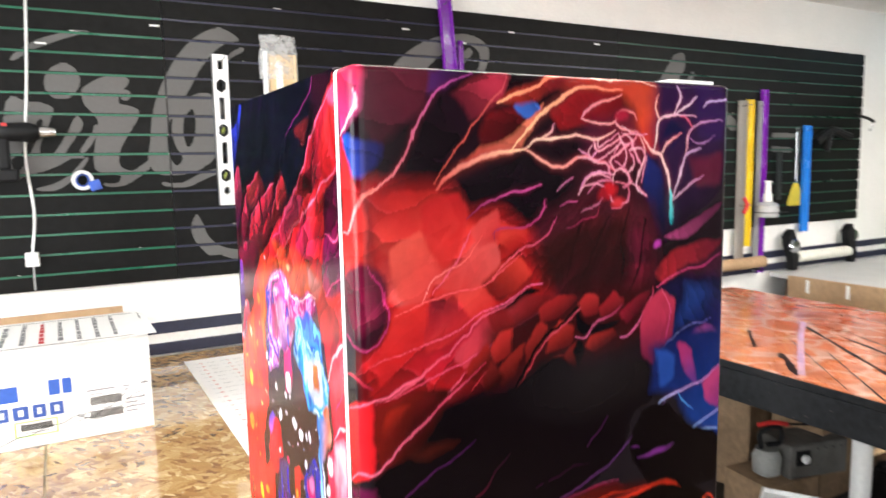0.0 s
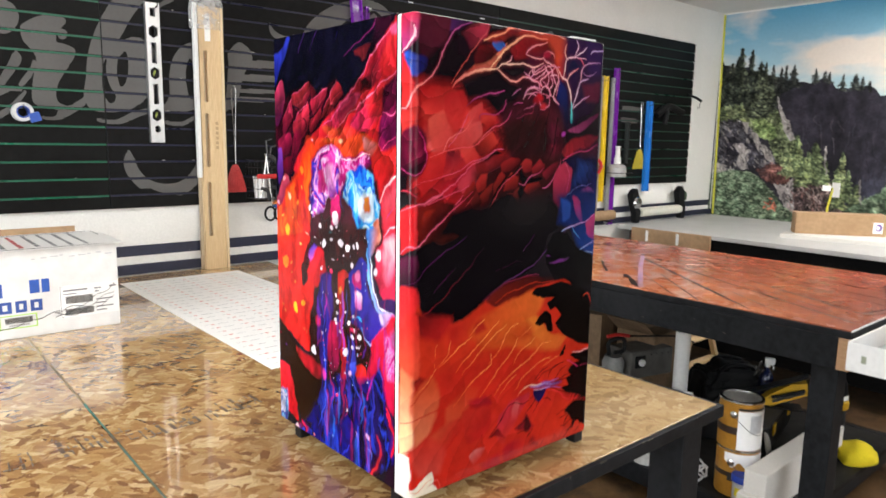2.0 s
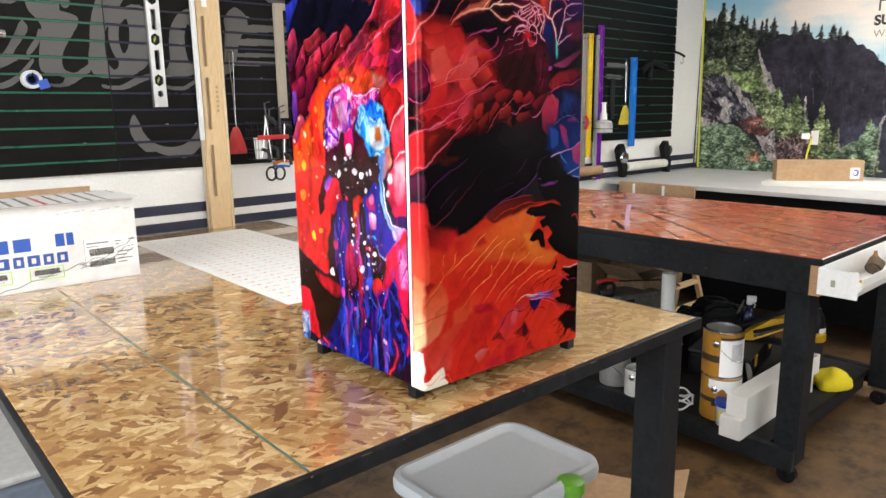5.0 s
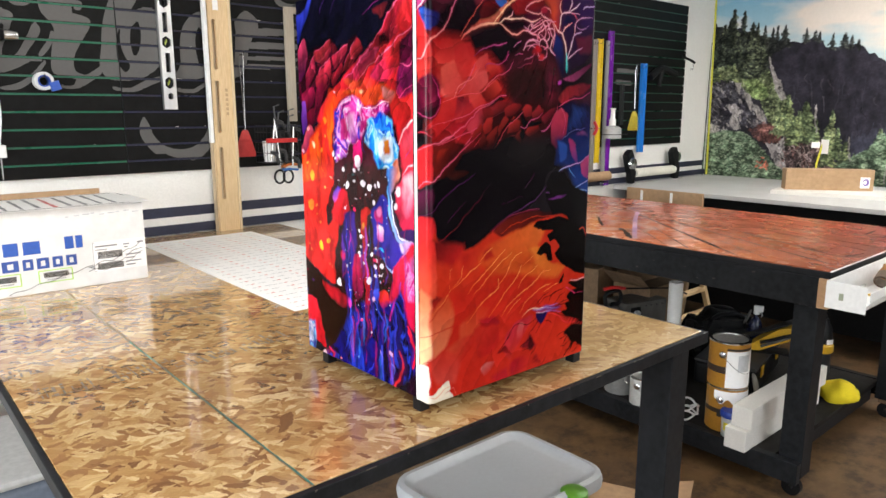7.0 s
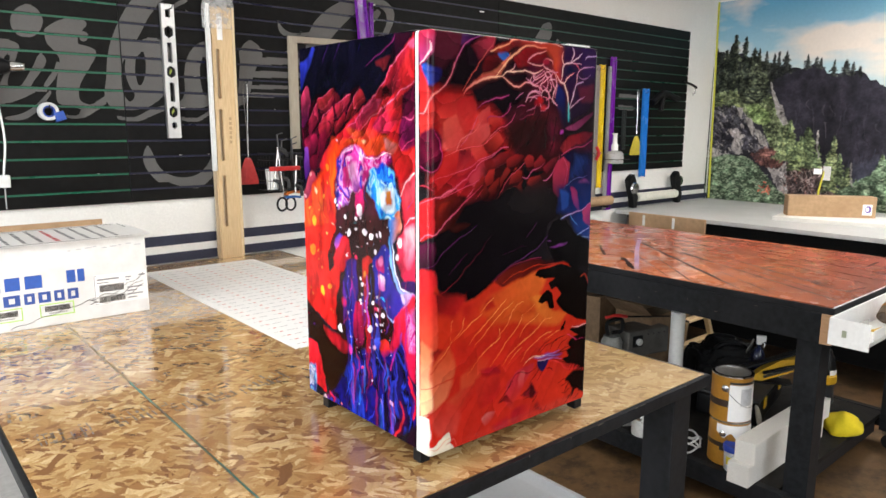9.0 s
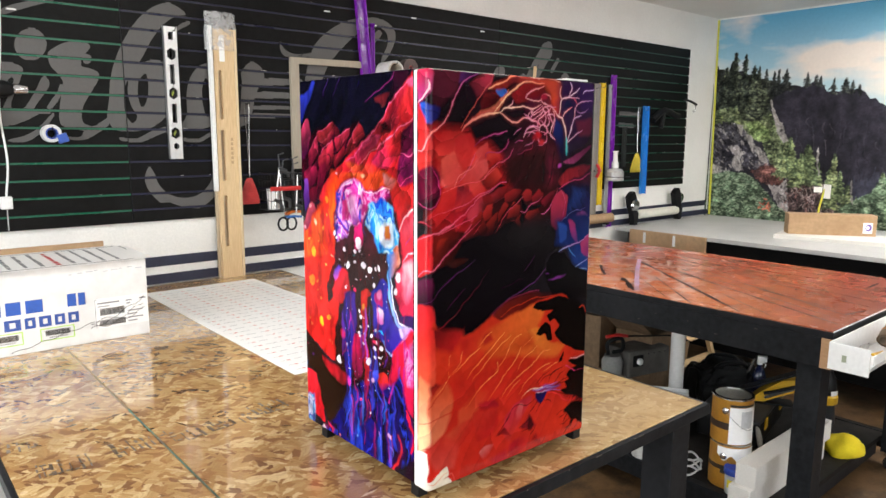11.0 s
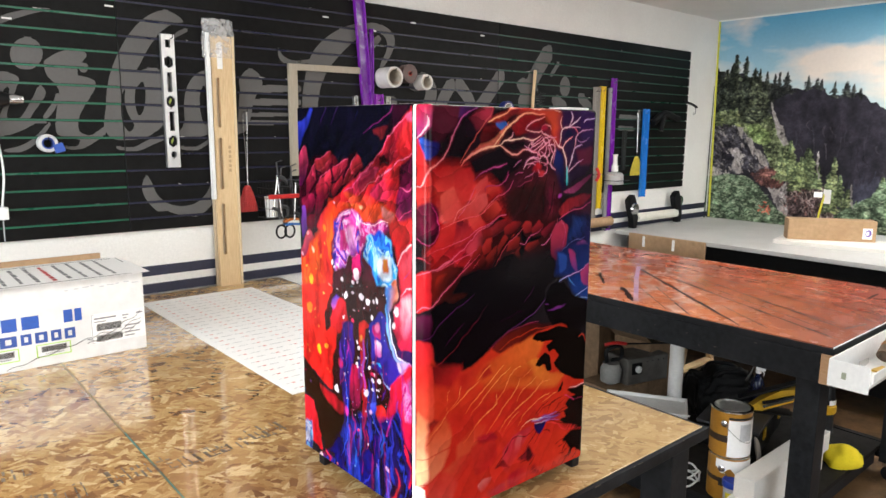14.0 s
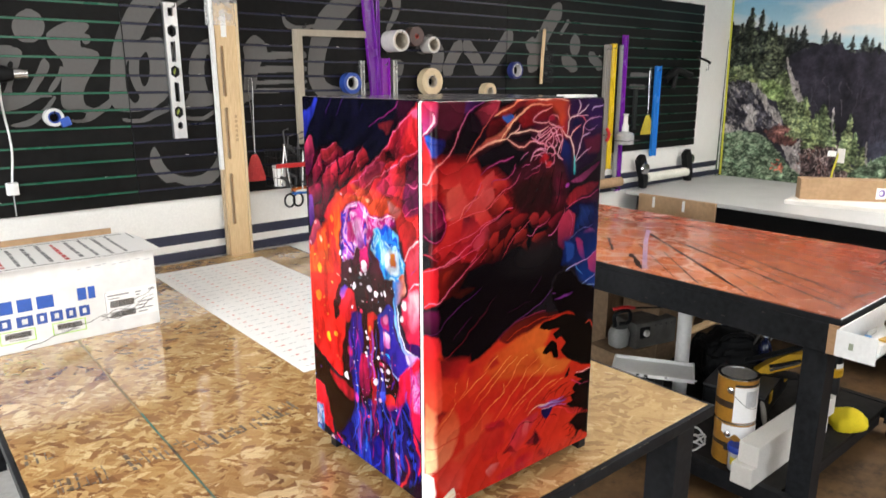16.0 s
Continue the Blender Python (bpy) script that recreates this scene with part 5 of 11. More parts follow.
    c.vein([(0.515, 1.661), (0.530, 1.660), (0.536, 1.650), (0.525, 1.636), (0.512, 1.636)], 0.0007, (227, 134, 141), (204, 110, 126))
    c.vein([(0.437, 1.657), (0.448, 1.664), (0.460, 1.669)], 0.0006, (205, 140, 170), (190, 110, 150))
    c.vein([(0.440, 1.639), (0.454, 1.645), (0.469, 1.645)], 0.0006, (140, 60, 100), (190, 90, 130))
    c.vein([(0.472, 1.633), (0.495, 1.642), (0.502, 1.652)], 0.0007, (157, 95, 118), (204, 118, 134))
    c.vein([(0.450, 1.616), (0.470, 1.623), (0.490, 1.629), (0.495, 1.639)], 0.0006, (110, 40, 70), (150, 50, 70))
    c.vein([(0.335, 1.632), (0.356, 1.647), (0.389, 1.654), (0.421, 1.663)], 0.0009, (110, 40, 70), (205, 90, 150))
    c.vein([(0.364, 1.608), (0.369, 1.619), (0.400, 1.622), (0.420, 1.634), (0.425, 1.648)], 0.0008, (130, 40, 60), (175, 70, 120))
    c.vein([(0.359, 1.574), (0.395, 1.598), (0.427, 1.610), (0.438, 1.628)], 0.0005, (232, 110, 100), (190, 80, 120))
    c.vein([(0.288, 1.563), (0.302, 1.584), (0.332, 1.598), (0.353, 1.616)], 0.0005, (245, 150, 130), (225, 90, 70))
    c.vein([(0.259, 1.550), (0.289, 1.562), (0.318, 1.565), (0.359, 1.574), (0.398, 1.595)], 0.0005, (240, 110, 95), (225, 90, 90))
    c.vein([(0.235, 1.509), (0.284, 1.519), (0.315, 1.528), (0.355, 1.544), (0.403, 1.563), (0.419, 1.565)], 0.0005, (225, 90, 90), (225, 110, 140))
    c.vein([(0.253, 1.478), (0.294, 1.489), (0.346, 1.506), (0.404, 1.532), (0.453, 1.537)], 0.0005, (215, 80, 90), (200, 90, 120))
    c.vein([(0.335, 1.469), (0.351, 1.483), (0.387, 1.510), (0.425, 1.535)], 0.0005, (190, 70, 70), (140, 40, 50))
    c.vein([(0.601, 1.621), (0.599, 1.640), (0.590, 1.669), (0.581, 1.690), (0.565, 1.695), (0.553, 1.708)], 0.0014, (239, 212, 212), (243, 173, 157))
    c.vein([(0.581, 1.690), (0.590, 1.704), (0.614, 1.713)], 0.0010, (243, 196, 188), (235, 141, 141))
    c.vein([(0.567, 1.694), (0.575, 1.710), (0.580, 1.726), (0.603, 1.732), (0.636, 1.732)], 0.0010, (247, 212, 204), (223, 165, 188))
    c.vein([(0.603, 1.732), (0.621, 1.747), (0.633, 1.753)], 0.0009, (239, 204, 212), (204, 173, 212))
    c.vein([(0.600, 1.731), (0.608, 1.752), (0.603, 1.763)], 0.0009, (235, 188, 204), (204, 173, 212))
    c.vein([(0.580, 1.726), (0.572, 1.739), (0.576, 1.752)], 0.0009, (247, 188, 173), (239, 157, 141))
    c.vein([(0.601, 1.641), (0.612, 1.669), (0.621, 1.687), (0.642, 1.697)], 0.0012, (231, 196, 212), (173, 134, 180))
    c.vein([(0.621, 1.687), (0.624, 1.709), (0.632, 1.719), (0.653, 1.727), (0.675, 1.728)], 0.0009, (239, 180, 180), (157, 110, 173))
    c.vein([(0.632, 1.719), (0.620, 1.730), (0.611, 1.732)], 0.0007, (227, 110, 118), (212, 102, 126))
    c.vein([(0.644, 1.740), (0.653, 1.746), (0.684, 1.751)], 0.0009, (204, 173, 219), (173, 141, 204))
    c.vein([(0.602, 1.639), (0.620, 1.652), (0.650, 1.666)], 0.0009, (231, 196, 212), (173, 110, 149))
    c.vein([(0.624, 1.709), (0.640, 1.701), (0.666, 1.711)], 0.0005, (173, 118, 165), (141, 102, 157))
    c.vein([(0.600, 1.611), (0.600, 1.630), (0.597, 1.651)], 0.0021, (30, 140, 150), (110, 225, 225))
    c.vein([(0.490, 1.709), (0.493, 1.700), (0.504, 1.704), (0.520, 1.710)], 0.0008, (240, 184, 186), (226, 140, 156), alpha=0.90)
    c.vein([(0.485, 1.701), (0.480, 1.691), (0.491, 1.686), (0.505, 1.689), (0.516, 1.695)], 0.0008, (240, 184, 186), (226, 140, 156), alpha=0.90)
    c.vein([(0.526, 1.710), (0.540, 1.703), (0.544, 1.688), (0.551, 1.677)], 0.0008, (240, 184, 186), (226, 140, 156), alpha=0.90)
    c.vein([(0.510, 1.691), (0.527, 1.699), (0.533, 1.688), (0.528, 1.676), (0.516, 1.682)], 0.0008, (240, 184, 186), (226, 140, 156), alpha=0.90)
    c.vein([(0.467, 1.687), (0.488, 1.685), (0.508, 1.680), (0.511, 1.668)], 0.0008, (240, 184, 186), (226, 140, 156), alpha=0.90)
    c.vein([(0.474, 1.658), (0.481, 1.669), (0.497, 1.671), (0.509, 1.667), (0.514, 1.663)], 0.0008, (240, 184, 186), (226, 140, 156), alpha=0.90)
    c.vein([(0.514, 1.663), (0.519, 1.673), (0.534, 1.671), (0.537, 1.662), (0.529, 1.654)], 0.0008, (240, 184, 186), (226, 140, 156), alpha=0.90)
    c.vein([(0.469, 1.651), (0.476, 1.660), (0.492, 1.661), (0.507, 1.654)], 0.0008, (240, 184, 186), (226, 140, 156), alpha=0.90)
    c.vein([(0.537, 1.662), (0.552, 1.654), (0.561, 1.645)], 0.0008, (240, 184, 186), (226, 140, 156), alpha=0.90)
    c.vein([(0.551, 1.677), (0.556, 1.688), (0.555, 1.658)], 0.0008, (240, 184, 186), (226, 140, 156), alpha=0.90)
    c.vein([(0.538, 1.691), (0.549, 1.695), (0.556, 1.688)], 0.0008, (240, 184, 186), (226, 140, 156), alpha=0.90)
    c.vein([(0.534, 1.671), (0.542, 1.678), (0.538, 1.691)], 0.0008, (240, 184, 186), (226, 140, 156), alpha=0.90)
    c.vein([(0.526, 1.717), (0.543, 1.710), (0.560, 1.711)], 0.0008, (240, 184, 186), (226, 140, 156), alpha=0.90)
    c.vein([(0.520, 1.710), (0.529, 1.697), (0.544, 1.699)], 0.0008, (240, 184, 186), (226, 140, 156), alpha=0.90)
    c.vein([(0.507, 1.654), (0.513, 1.643), (0.530, 1.639), (0.536, 1.647)], 0.0008, (240, 184, 186), (226, 140, 156), alpha=0.90)
    c.dot(0.509, 1.654, 0.0085, 0.0076, (205, 40, 44), soft=0.0060)
    c.dot(0.520, 1.641, 0.0077, 0.0051, (215, 60, 60), soft=0.0050)
    c.dot(0.500, 1.650, 0.0068, 0.0051, (150, 30, 40), soft=0.0060)
    c.dot(0.523, 1.729, 0.0085, 0.0060, (170, 40, 60), soft=0.0050)
    c.dot(0.578, 1.592, 0.0051, 0.0043, (190, 70, 170), soft=0.0040)
    c.blob([(0.357, 1.525), (0.452, 1.553), (0.561, 1.550), (0.576, 1.528), (0.558, 1.493), (0.503, 1.479), (0.444, 1.473), (0.361, 1.468)], (54, 16, 20), soft=0.024)
    c.blob([(0.416, 1.539), (0.441, 1.553), (0.464, 1.544), (0.442, 1.530), (0.419, 1.523)], (150, 40, 38), (90, 22, 26), -60, soft=0.003)
    c.blob([(0.465, 1.536), (0.476, 1.549), (0.494, 1.542), (0.492, 1.524), (0.474, 1.523)], (175, 52, 46), (110, 26, 32), -70, soft=0.003)
    c.blob([(0.494, 1.530), (0.515, 1.545), (0.531, 1.535), (0.522, 1.521), (0.501, 1.517)], (150, 38, 42), (80, 18, 26), -70, soft=0.003)
    c.blob([(0.431, 1.506), (0.442, 1.526), (0.458, 1.516), (0.455, 1.496), (0.426, 1.491)], (170, 52, 42), (90, 22, 24), -60, soft=0.003)
    c.blob([(0.401, 1.501), (0.417, 1.524), (0.428, 1.519), (0.420, 1.499), (0.404, 1.481)], (150, 44, 38), (70, 18, 20), -60, soft=0.003)
    c.blob([(0.475, 1.492), (0.486, 1.508), (0.510, 1.512), (0.521, 1.498), (0.502, 1.486), (0.485, 1.483)], (165, 50, 42), (80, 20, 24), -60, soft=0.003)
    c.blob([(0.444, 1.481), (0.460, 1.498), (0.470, 1.487), (0.461, 1.471)], (120, 36, 32), (50, 14, 16), -60, soft=0.003)
    c.blob([(0.360, 1.509), (0.370, 1.523), (0.386, 1.526), (0.385, 1.503), (0.366, 1.493)], (190, 56, 46), (120, 30, 28), -60, soft=0.003)
    c.blob([(0.366, 1.481), (0.387, 1.503), (0.401, 1.505), (0.388, 1.479), (0.375, 1.468)], (130, 38, 32), (60, 16, 18), -60, soft=0.003)
    c.blob([(0.525, 1.523), (0.555, 1.538), (0.569, 1.541), (0.556, 1.521), (0.532, 1.510)], (130, 30, 44), (70, 16, 28), -50, soft=0.003)
    c.blob([(0.330, 1.493), (0.355, 1.513), (0.361, 1.497), (0.340, 1.478)], (150, 40, 34), (80, 22, 20), -50, soft=0.003)
    c.blob([(0.462, 1.530), (0.477, 1.515), (0.501, 1.513), (0.525, 1.515), (0.513, 1.507), (0.478, 1.502), (0.463, 1.512)], (14, 8, 16), soft=0.003)
    c.blob([(0.466, 1.503), (0.474, 1.486), (0.464, 1.471), (0.458, 1.488)], (14, 8, 14), soft=0.003)
    c.vein([(0.386, 1.463), (0.408, 1.491), (0.437, 1.517), (0.467, 1.535)], 0.0015, (12, 6, 10))
    c.vein([(0.390, 1.463), (0.413, 1.489), (0.441, 1.516), (0.468, 1.532)], 0.0006, (170, 60, 60), (190, 90, 100))
    c.vein([(0.460, 1.505), (0.473, 1.502), (0.490, 1.514), (0.513, 1.521), (0.528, 1.531)], 0.0007, (215, 120, 150), (150, 50, 80))
    c.vein([(0.526, 1.495), (0.536, 1.496), (0.552, 1.508), (0.570, 1.532), (0.574, 1.545)], 0.0007, (230, 130, 170), (190, 70, 90))
    c.vein([(0.410, 1.465), (0.429, 1.483), (0.449, 1.485)], 0.0006, (190, 70, 60), (90, 25, 28))
    c.blob([(0.584, 1.542), (0.620, 1.549), (0.683, 1.546), (0.689, 1.429), (0.567, 1.443), (0.579, 1.476), (0.564, 1.490)], (22, 18, 54), (30, 32, 88), -60, soft=0.014)
    c.blob([(0.624, 1.541), (0.670, 1.533), (0.652, 1.496), (0.607, 1.490), (0.623, 1.520)], (34, 60, 126), (22, 28, 76), -50, soft=0.014)
    c.blob([(0.557, 1.504), (0.562, 1.527), (0.589, 1.540), (0.609, 1.523), (0.599, 1.483), (0.574, 1.459), (0.560, 1.469)], (190, 62, 80), (110, 30, 62), -80)
    c.blob([(0.631, 1.478), (0.657, 1.495), (0.681, 1.480), (0.658, 1.436), (0.627, 1.454)], (130, 60, 122), (60, 60, 140), -60, soft=0.005)
    c.blob([(0.579, 1.463), (0.617, 1.481), (0.633, 1.453), (0.607, 1.438), (0.577, 1.442)], (30, 50, 120), (20, 24, 70), -40, soft=0.014)
    c.vein([(0.589, 1.540), (0.600, 1.517), (0.592, 1.486)], 0.0006, (225, 110, 130), (170, 60, 110))
    c.vein([(0.583, 1.474), (0.617, 1.489), (0.664, 1.500)], 0.0006, (130, 150, 215), (90, 90, 170))
    c.vein([(0.581, 1.544), (0.606, 1.553), (0.646, 1.564), (0.683, 1.576)], 0.0007, (220, 90, 120), (150, 50, 100))
    c.petals((0.56, 1.60), 2.6, 9.0, 14, 0.55, 1.15, 0.15, [(0.66, 1.46, 0.09, 0.13)])
    c.blob([(0.235, 1.413), (0.276, 1.422), (0.310, 1.460), (0.378, 1.462), (0.432, 1.488), (0.468, 1.466), (0.559, 1.467), (0.582, 1.427), (0.546, 1.410), (0.533, 1.369), (0.485, 1.340), (0.393, 1.306), (0.340, 1.281), (0.314, 1.275), (0.253, 1.295), (0.236, 1.346)], (17, 11, 17), soft=0.008)
    c.dot(0.489, 1.457, 0.0493, 0.0213, (40, 36, 38), soft=0.0600, alpha=0.90)
    c.blob([(0.237, 1.468), (0.285, 1.480), (0.312, 1.471), (0.278, 1.421), (0.240, 1.413)], (120, 32, 26), (52, 16, 16), -30, soft=0.006)
    c.blob([(0.251, 1.465), (0.268, 1.467), (0.261, 1.443), (0.247, 1.438)], (165, 48, 32), (100, 26, 24), -50, soft=0.007)
    c.blob([(0.280, 1.471), (0.297, 1.475), (0.293, 1.451), (0.271, 1.434)], (90, 24, 24), (40, 12, 14), -50, soft=0.007)
    c.blob([(0.269, 1.420), (0.291, 1.428), (0.318, 1.424), (0.291, 1.413)], (66, 24, 20), soft=0.009, alpha=0.90)
    c.blob([(0.351, 1.474), (0.361, 1.497), (0.375, 1.476), (0.359, 1.464)], (110, 32, 30), (40, 12, 14), -60)
    c.blob([(0.200, 1.467), (0.235, 1.476), (0.235, 1.413), (0.202, 1.401)], (230, 50, 48), (222, 42, 44), 0)
    c.blob([(0.200, 1.391), (0.235, 1.396), (0.236, 1.346), (0.202, 1.346)], (96, 26, 62), (40, 12, 30), -80, soft=0.007)
    c.blob([(0.200, 1.343), (0.236, 1.344), (0.239, 1.276), (0.202, 1.275)], (225, 46, 48), (236, 60, 48), -60, soft=0.006)
    c.vein([(0.202, 1.466), (0.235, 1.477), (0.280, 1.491), (0.315, 1.509)], 0.0008, (240, 130, 140), (215, 80, 90))
    c.vein([(0.200, 1.401), (0.220, 1.412), (0.238, 1.412), (0.266, 1.431), (0.301, 1.461), (0.353, 1.495)], 0.0010, (245, 140, 150), (170, 50, 70))
    c.vein([(0.200, 1.346), (0.233, 1.355), (0.262, 1.375), (0.297, 1.400), (0.343, 1.419)], 0.0007, (90, 36, 80), (74, 30, 84), alpha=0.70)
    c.vein([(0.270, 1.335), (0.307, 1.364), (0.318, 1.372)], 0.0004, (90, 30, 80), (60, 20, 50), alpha=0.70)
    c.vein([(0.202, 1.278), (0.253, 1.300), (0.287, 1.320), (0.334, 1.355), (0.381, 1.400)], 0.0007, (150, 40, 44), (50, 18, 44), alpha=0.70)
    c.vein([(0.239, 1.231), (0.273, 1.260), (0.316, 1.292)], 0.0010, (30, 6, 10), (90, 24, 24), alpha=0.90)
    c.vein([(0.381, 1.307), (0.421, 1.324), (0.468, 1.341), (0.522, 1.362), (0.558, 1.391), (0.595, 1.412)], 0.0007, (80, 28, 50), (110, 70, 140), alpha=0.80)
    c.vein([(0.385, 1.305), (0.393, 1.308), (0.438, 1.328), (0.479, 1.334), (0.523, 1.335)], 0.0007, (130, 36, 44), (150, 56, 96), alpha=0.80)
    c.vein([(0.476, 1.333), (0.510, 1.332), (0.535, 1.325)], 0.0007, (130, 24, 44), (60, 12, 24), alpha=0.90)
    c.vein([(0.480, 1.383), (0.500, 1.401), (0.507, 1.413)], 0.0004, (100, 40, 100), (70, 30, 70), alpha=0.80)
    c.vein([(0.414, 1.354), (0.448, 1.365), (0.484, 1.364)], 0.0004, (70, 24, 60), (40, 14, 34), alpha=0.80)
    c.vein([(0.593, 1.328), (0.630, 1.333), (0.673, 1.326)], 0.0006, (110, 50, 120), (70, 30, 70), alpha=0.90)
    c.vein([(0.202, 1.497), (0.219, 1.499), (0.235, 1.489)], 0.0008, (235, 80, 90), (150, 40, 60), alpha=0.80)
    c.blob([(0.578, 1.480), (0.689, 1.483), (0.693, 1.352), (0.638, 1.378), (0.609, 1.419), (0.569, 1.429), (0.576, 1.458)], (22, 32, 84), (30, 58, 126), -70, soft=0.012)
    c.blob([(0.611, 1.477), (0.635, 1.465), (0.645, 1.424), (0.623, 1.442)], (160, 54, 100), (90, 50, 120), -70)
    c.blob([(0.655, 1.425), (0.685, 1.438), (0.687, 1.392), (0.666, 1.398)], (180, 70, 112), (130, 50, 110), -60)
    c.blob([(0.579, 1.475), (0.605, 1.464), (0.607, 1.438), (0.587, 1.431)], (40, 72, 150), soft=0.006)
    c.vein([(0.583, 1.411), (0.598, 1.417), (0.631, 1.422), (0.687, 1.439)], 0.0008, (150, 180, 230), (190, 120, 180))
    c.vein([(0.615, 1.417), (0.629, 1.402), (0.645, 1.393)], 0.0007, (80, 150, 210), (60, 110, 190))
    c.vein([(0.632, 1.366), (0.667, 1.381), (0.690, 1.392)], 0.0007, (120, 170, 225), (160, 130, 200))
    c.vein([(0.652, 1.366), (0.688, 1.359)], 0.0008, (120, 150, 200))
    c.blob([(0.559, 1.409), (0.599, 1.408), (0.631, 1.375), (0.686, 1.353), (0.687, 1.297), (0.574, 1.312), (0.542, 1.368)], (13, 8, 14))
    c.dot(0.582, 1.356, 0.0196, 0.0026, (120, 50, 130), soft=0.0030)
    c.dot(0.551, 1.368, 0.0043, 0.0009, (110, 50, 120), soft=0.0020)
    c.blob([(0.236, 1.315), (0.253, 1.295), (0.314, 1.274), (0.340, 1.279), (0.389, 1.306), (0.416, 1.291), (0.486, 1.312), (0.568, 1.314), (0.615, 1.309), (0.695, 1.222), (0.703, 1.075), (0.237, 1.198)], (206, 62, 34), (200, 56, 32), -40, soft=0.006)
    c.blob([(0.237, 1.303), (0.311, 1.284), (0.306, 1.265), (0.284, 1.250), (0.239, 1.264)], (104, 22, 26), (176, 40, 34), -60, soft=0.012)
    c.blob([(0.309, 1.268), (0.356, 1.275), (0.394, 1.283), (0.384, 1.252), (0.341, 1.229), (0.309, 1.236)], (190, 46, 34), (212, 74, 36), -30, soft=0.010)
    c.blob([(0.354, 1.257), (0.422, 1.289), (0.498, 1.309), (0.546, 1.292), (0.521, 1.258), (0.491, 1.237), (0.570, 1.207), (0.611, 1.201), (0.582, 1.179), (0.454, 1.208), (0.385, 1.218)], (212, 92, 38), (226, 124, 46), 30, soft=0.012)
    c.blob([(0.474, 1.248), (0.521, 1.258), (0.567, 1.213), (0.609, 1.198), (0.584, 1.184), (0.528, 1.210)], (228, 142, 50), (222, 120, 44), -20, soft=0.006)
    c.blob([(0.364, 1.265), (0.383, 1.269), (0.392, 1.250), (0.368, 1.247)], (172, 34, 34), soft=0.008, alpha=0.80)
    c.blob([(0.435, 1.262), (0.489, 1.255), (0.515, 1.223), (0.466, 1.217), (0.430, 1.238)], (214, 110, 40), (196, 74, 34), -50, soft=0.012, alpha=0.80)
    c.blob([(0.393, 1.304), (0.421, 1.322), (0.485, 1.333), (0.567, 1.321), (0.511, 1.310), (0.422, 1.293)], (110, 34, 26), (60, 18, 18), 50, soft=0.007)
    c.vein([(0.411, 1.297), (0.450, 1.310), (0.510, 1.319), (0.568, 1.316)], 0.0006, (190, 70, 30), (170, 50, 30), alpha=0.80)
    c.blob([(0.200, 1.290), (0.238, 1.299), (0.240, 1.194), (0.199, 1.202)], (232, 58, 46), (240, 100, 60), -80, soft=0.006)
    c.blob([(0.510, 1.300), (0.522, 1.310), (0.562, 1.309), (0.594, 1.312), (0.651, 1.297), (0.675, 1.270), (0.690, 1.249), (0.696, 1.168), (0.651, 1.183), (0.616, 1.198), (0.588, 1.212), (0.578, 1.232), (0.593, 1.243), (0.576, 1.265), (0.562, 1.263), (0.553, 1.278), (0.571, 1.286), (0.538, 1.289)], (13, 7, 9), soft=0.002)
    c.blob([(0.517, 1.240), (0.545, 1.263), (0.565, 1.255), (0.570, 1.219), (0.555, 1.223), (0.547, 1.238), (0.533, 1.234)], (15, 7, 9), soft=0.002)
    c.blob([(0.595, 1.165), (0.612, 1.184), (0.611, 1.167)], (20, 8, 10), soft=0.002)
    c.blob([(0.629, 1.162), (0.694, 1.158), (0.696, 1.136), (0.647, 1.148)], (14, 7, 10), soft=0.002)
    c.vein([(0.660, 1.275), (0.671, 1.280), (0.685, 1.267), (0.687, 1.252)], 0.0008, (205, 80, 40), (190, 60, 40))
    c.vein([(0.634, 1.165), (0.673, 1.161), (0.692, 1.160)], 0.0008, (240, 200, 190), (220, 150, 140))
    c.blob([(0.197, 1.169), (0.335, 1.204), (0.485, 1.171), (0.684, 1.053), (0.689, 0.964), (0.452, 0.967), (0.235, 0.959), (0.196, 0.974)], (204, 52, 34), (206, 56, 36), -40, soft=0.030)
    c.blob([(0.199, 1.203), (0.232, 1.194), (0.230, 1.074), (0.201, 1.058)], (246, 150, 90), (252, 214, 160), -90, soft=0.008)
    c.blob([(0.231, 1.164), (0.268, 1.194), (0.290, 1.152), (0.269, 1.097), (0.234, 1.073), (0.230, 1.117)], (214, 92, 46), (228, 140, 84), -110, soft=0.009)
    c.blob([(0.303, 1.130), (0.346, 1.154), (0.379, 1.148), (0.351, 1.112), (0.308, 1.092)], (206, 64, 36), (218, 96, 52), -120, soft=0.008)
    c.blob([(0.267, 1.089), (0.335, 1.107), (0.335, 1.082), (0.303, 1.056), (0.271, 1.064)], (214, 90, 52), (202, 52, 38), -40, soft=0.009)
    c.blob([(0.230, 1.074), (0.272, 1.088), (0.303, 1.056), (0.292, 1.018), (0.241, 1.023)], (206, 62, 44), (216, 90, 66), -100, soft=0.010, alpha=0.80)
    c.blob([(0.340, 1.113), (0.402, 1.115), (0.415, 1.081), (0.392, 1.051), (0.352, 1.051)], (210, 58, 40), (192, 44, 36), -50, soft=0.005)
    c.blob([(0.351, 1.128), (0.391, 1.129), (0.408, 1.112), (0.360, 1.114)], (176, 34, 34), soft=0.007, alpha=0.80)
    c.blob([(0.431, 1.082), (0.462, 1.102), (0.514, 1.109), (0.478, 1.063), (0.440, 1.023), (0.425, 1.053)], (196, 56, 62), (206, 60, 44), -60)
    c.blob([(0.459, 1.054), (0.471, 1.096), (0.486, 1.095), (0.478, 1.068)], (224, 110, 96), (200, 56, 52), -80)
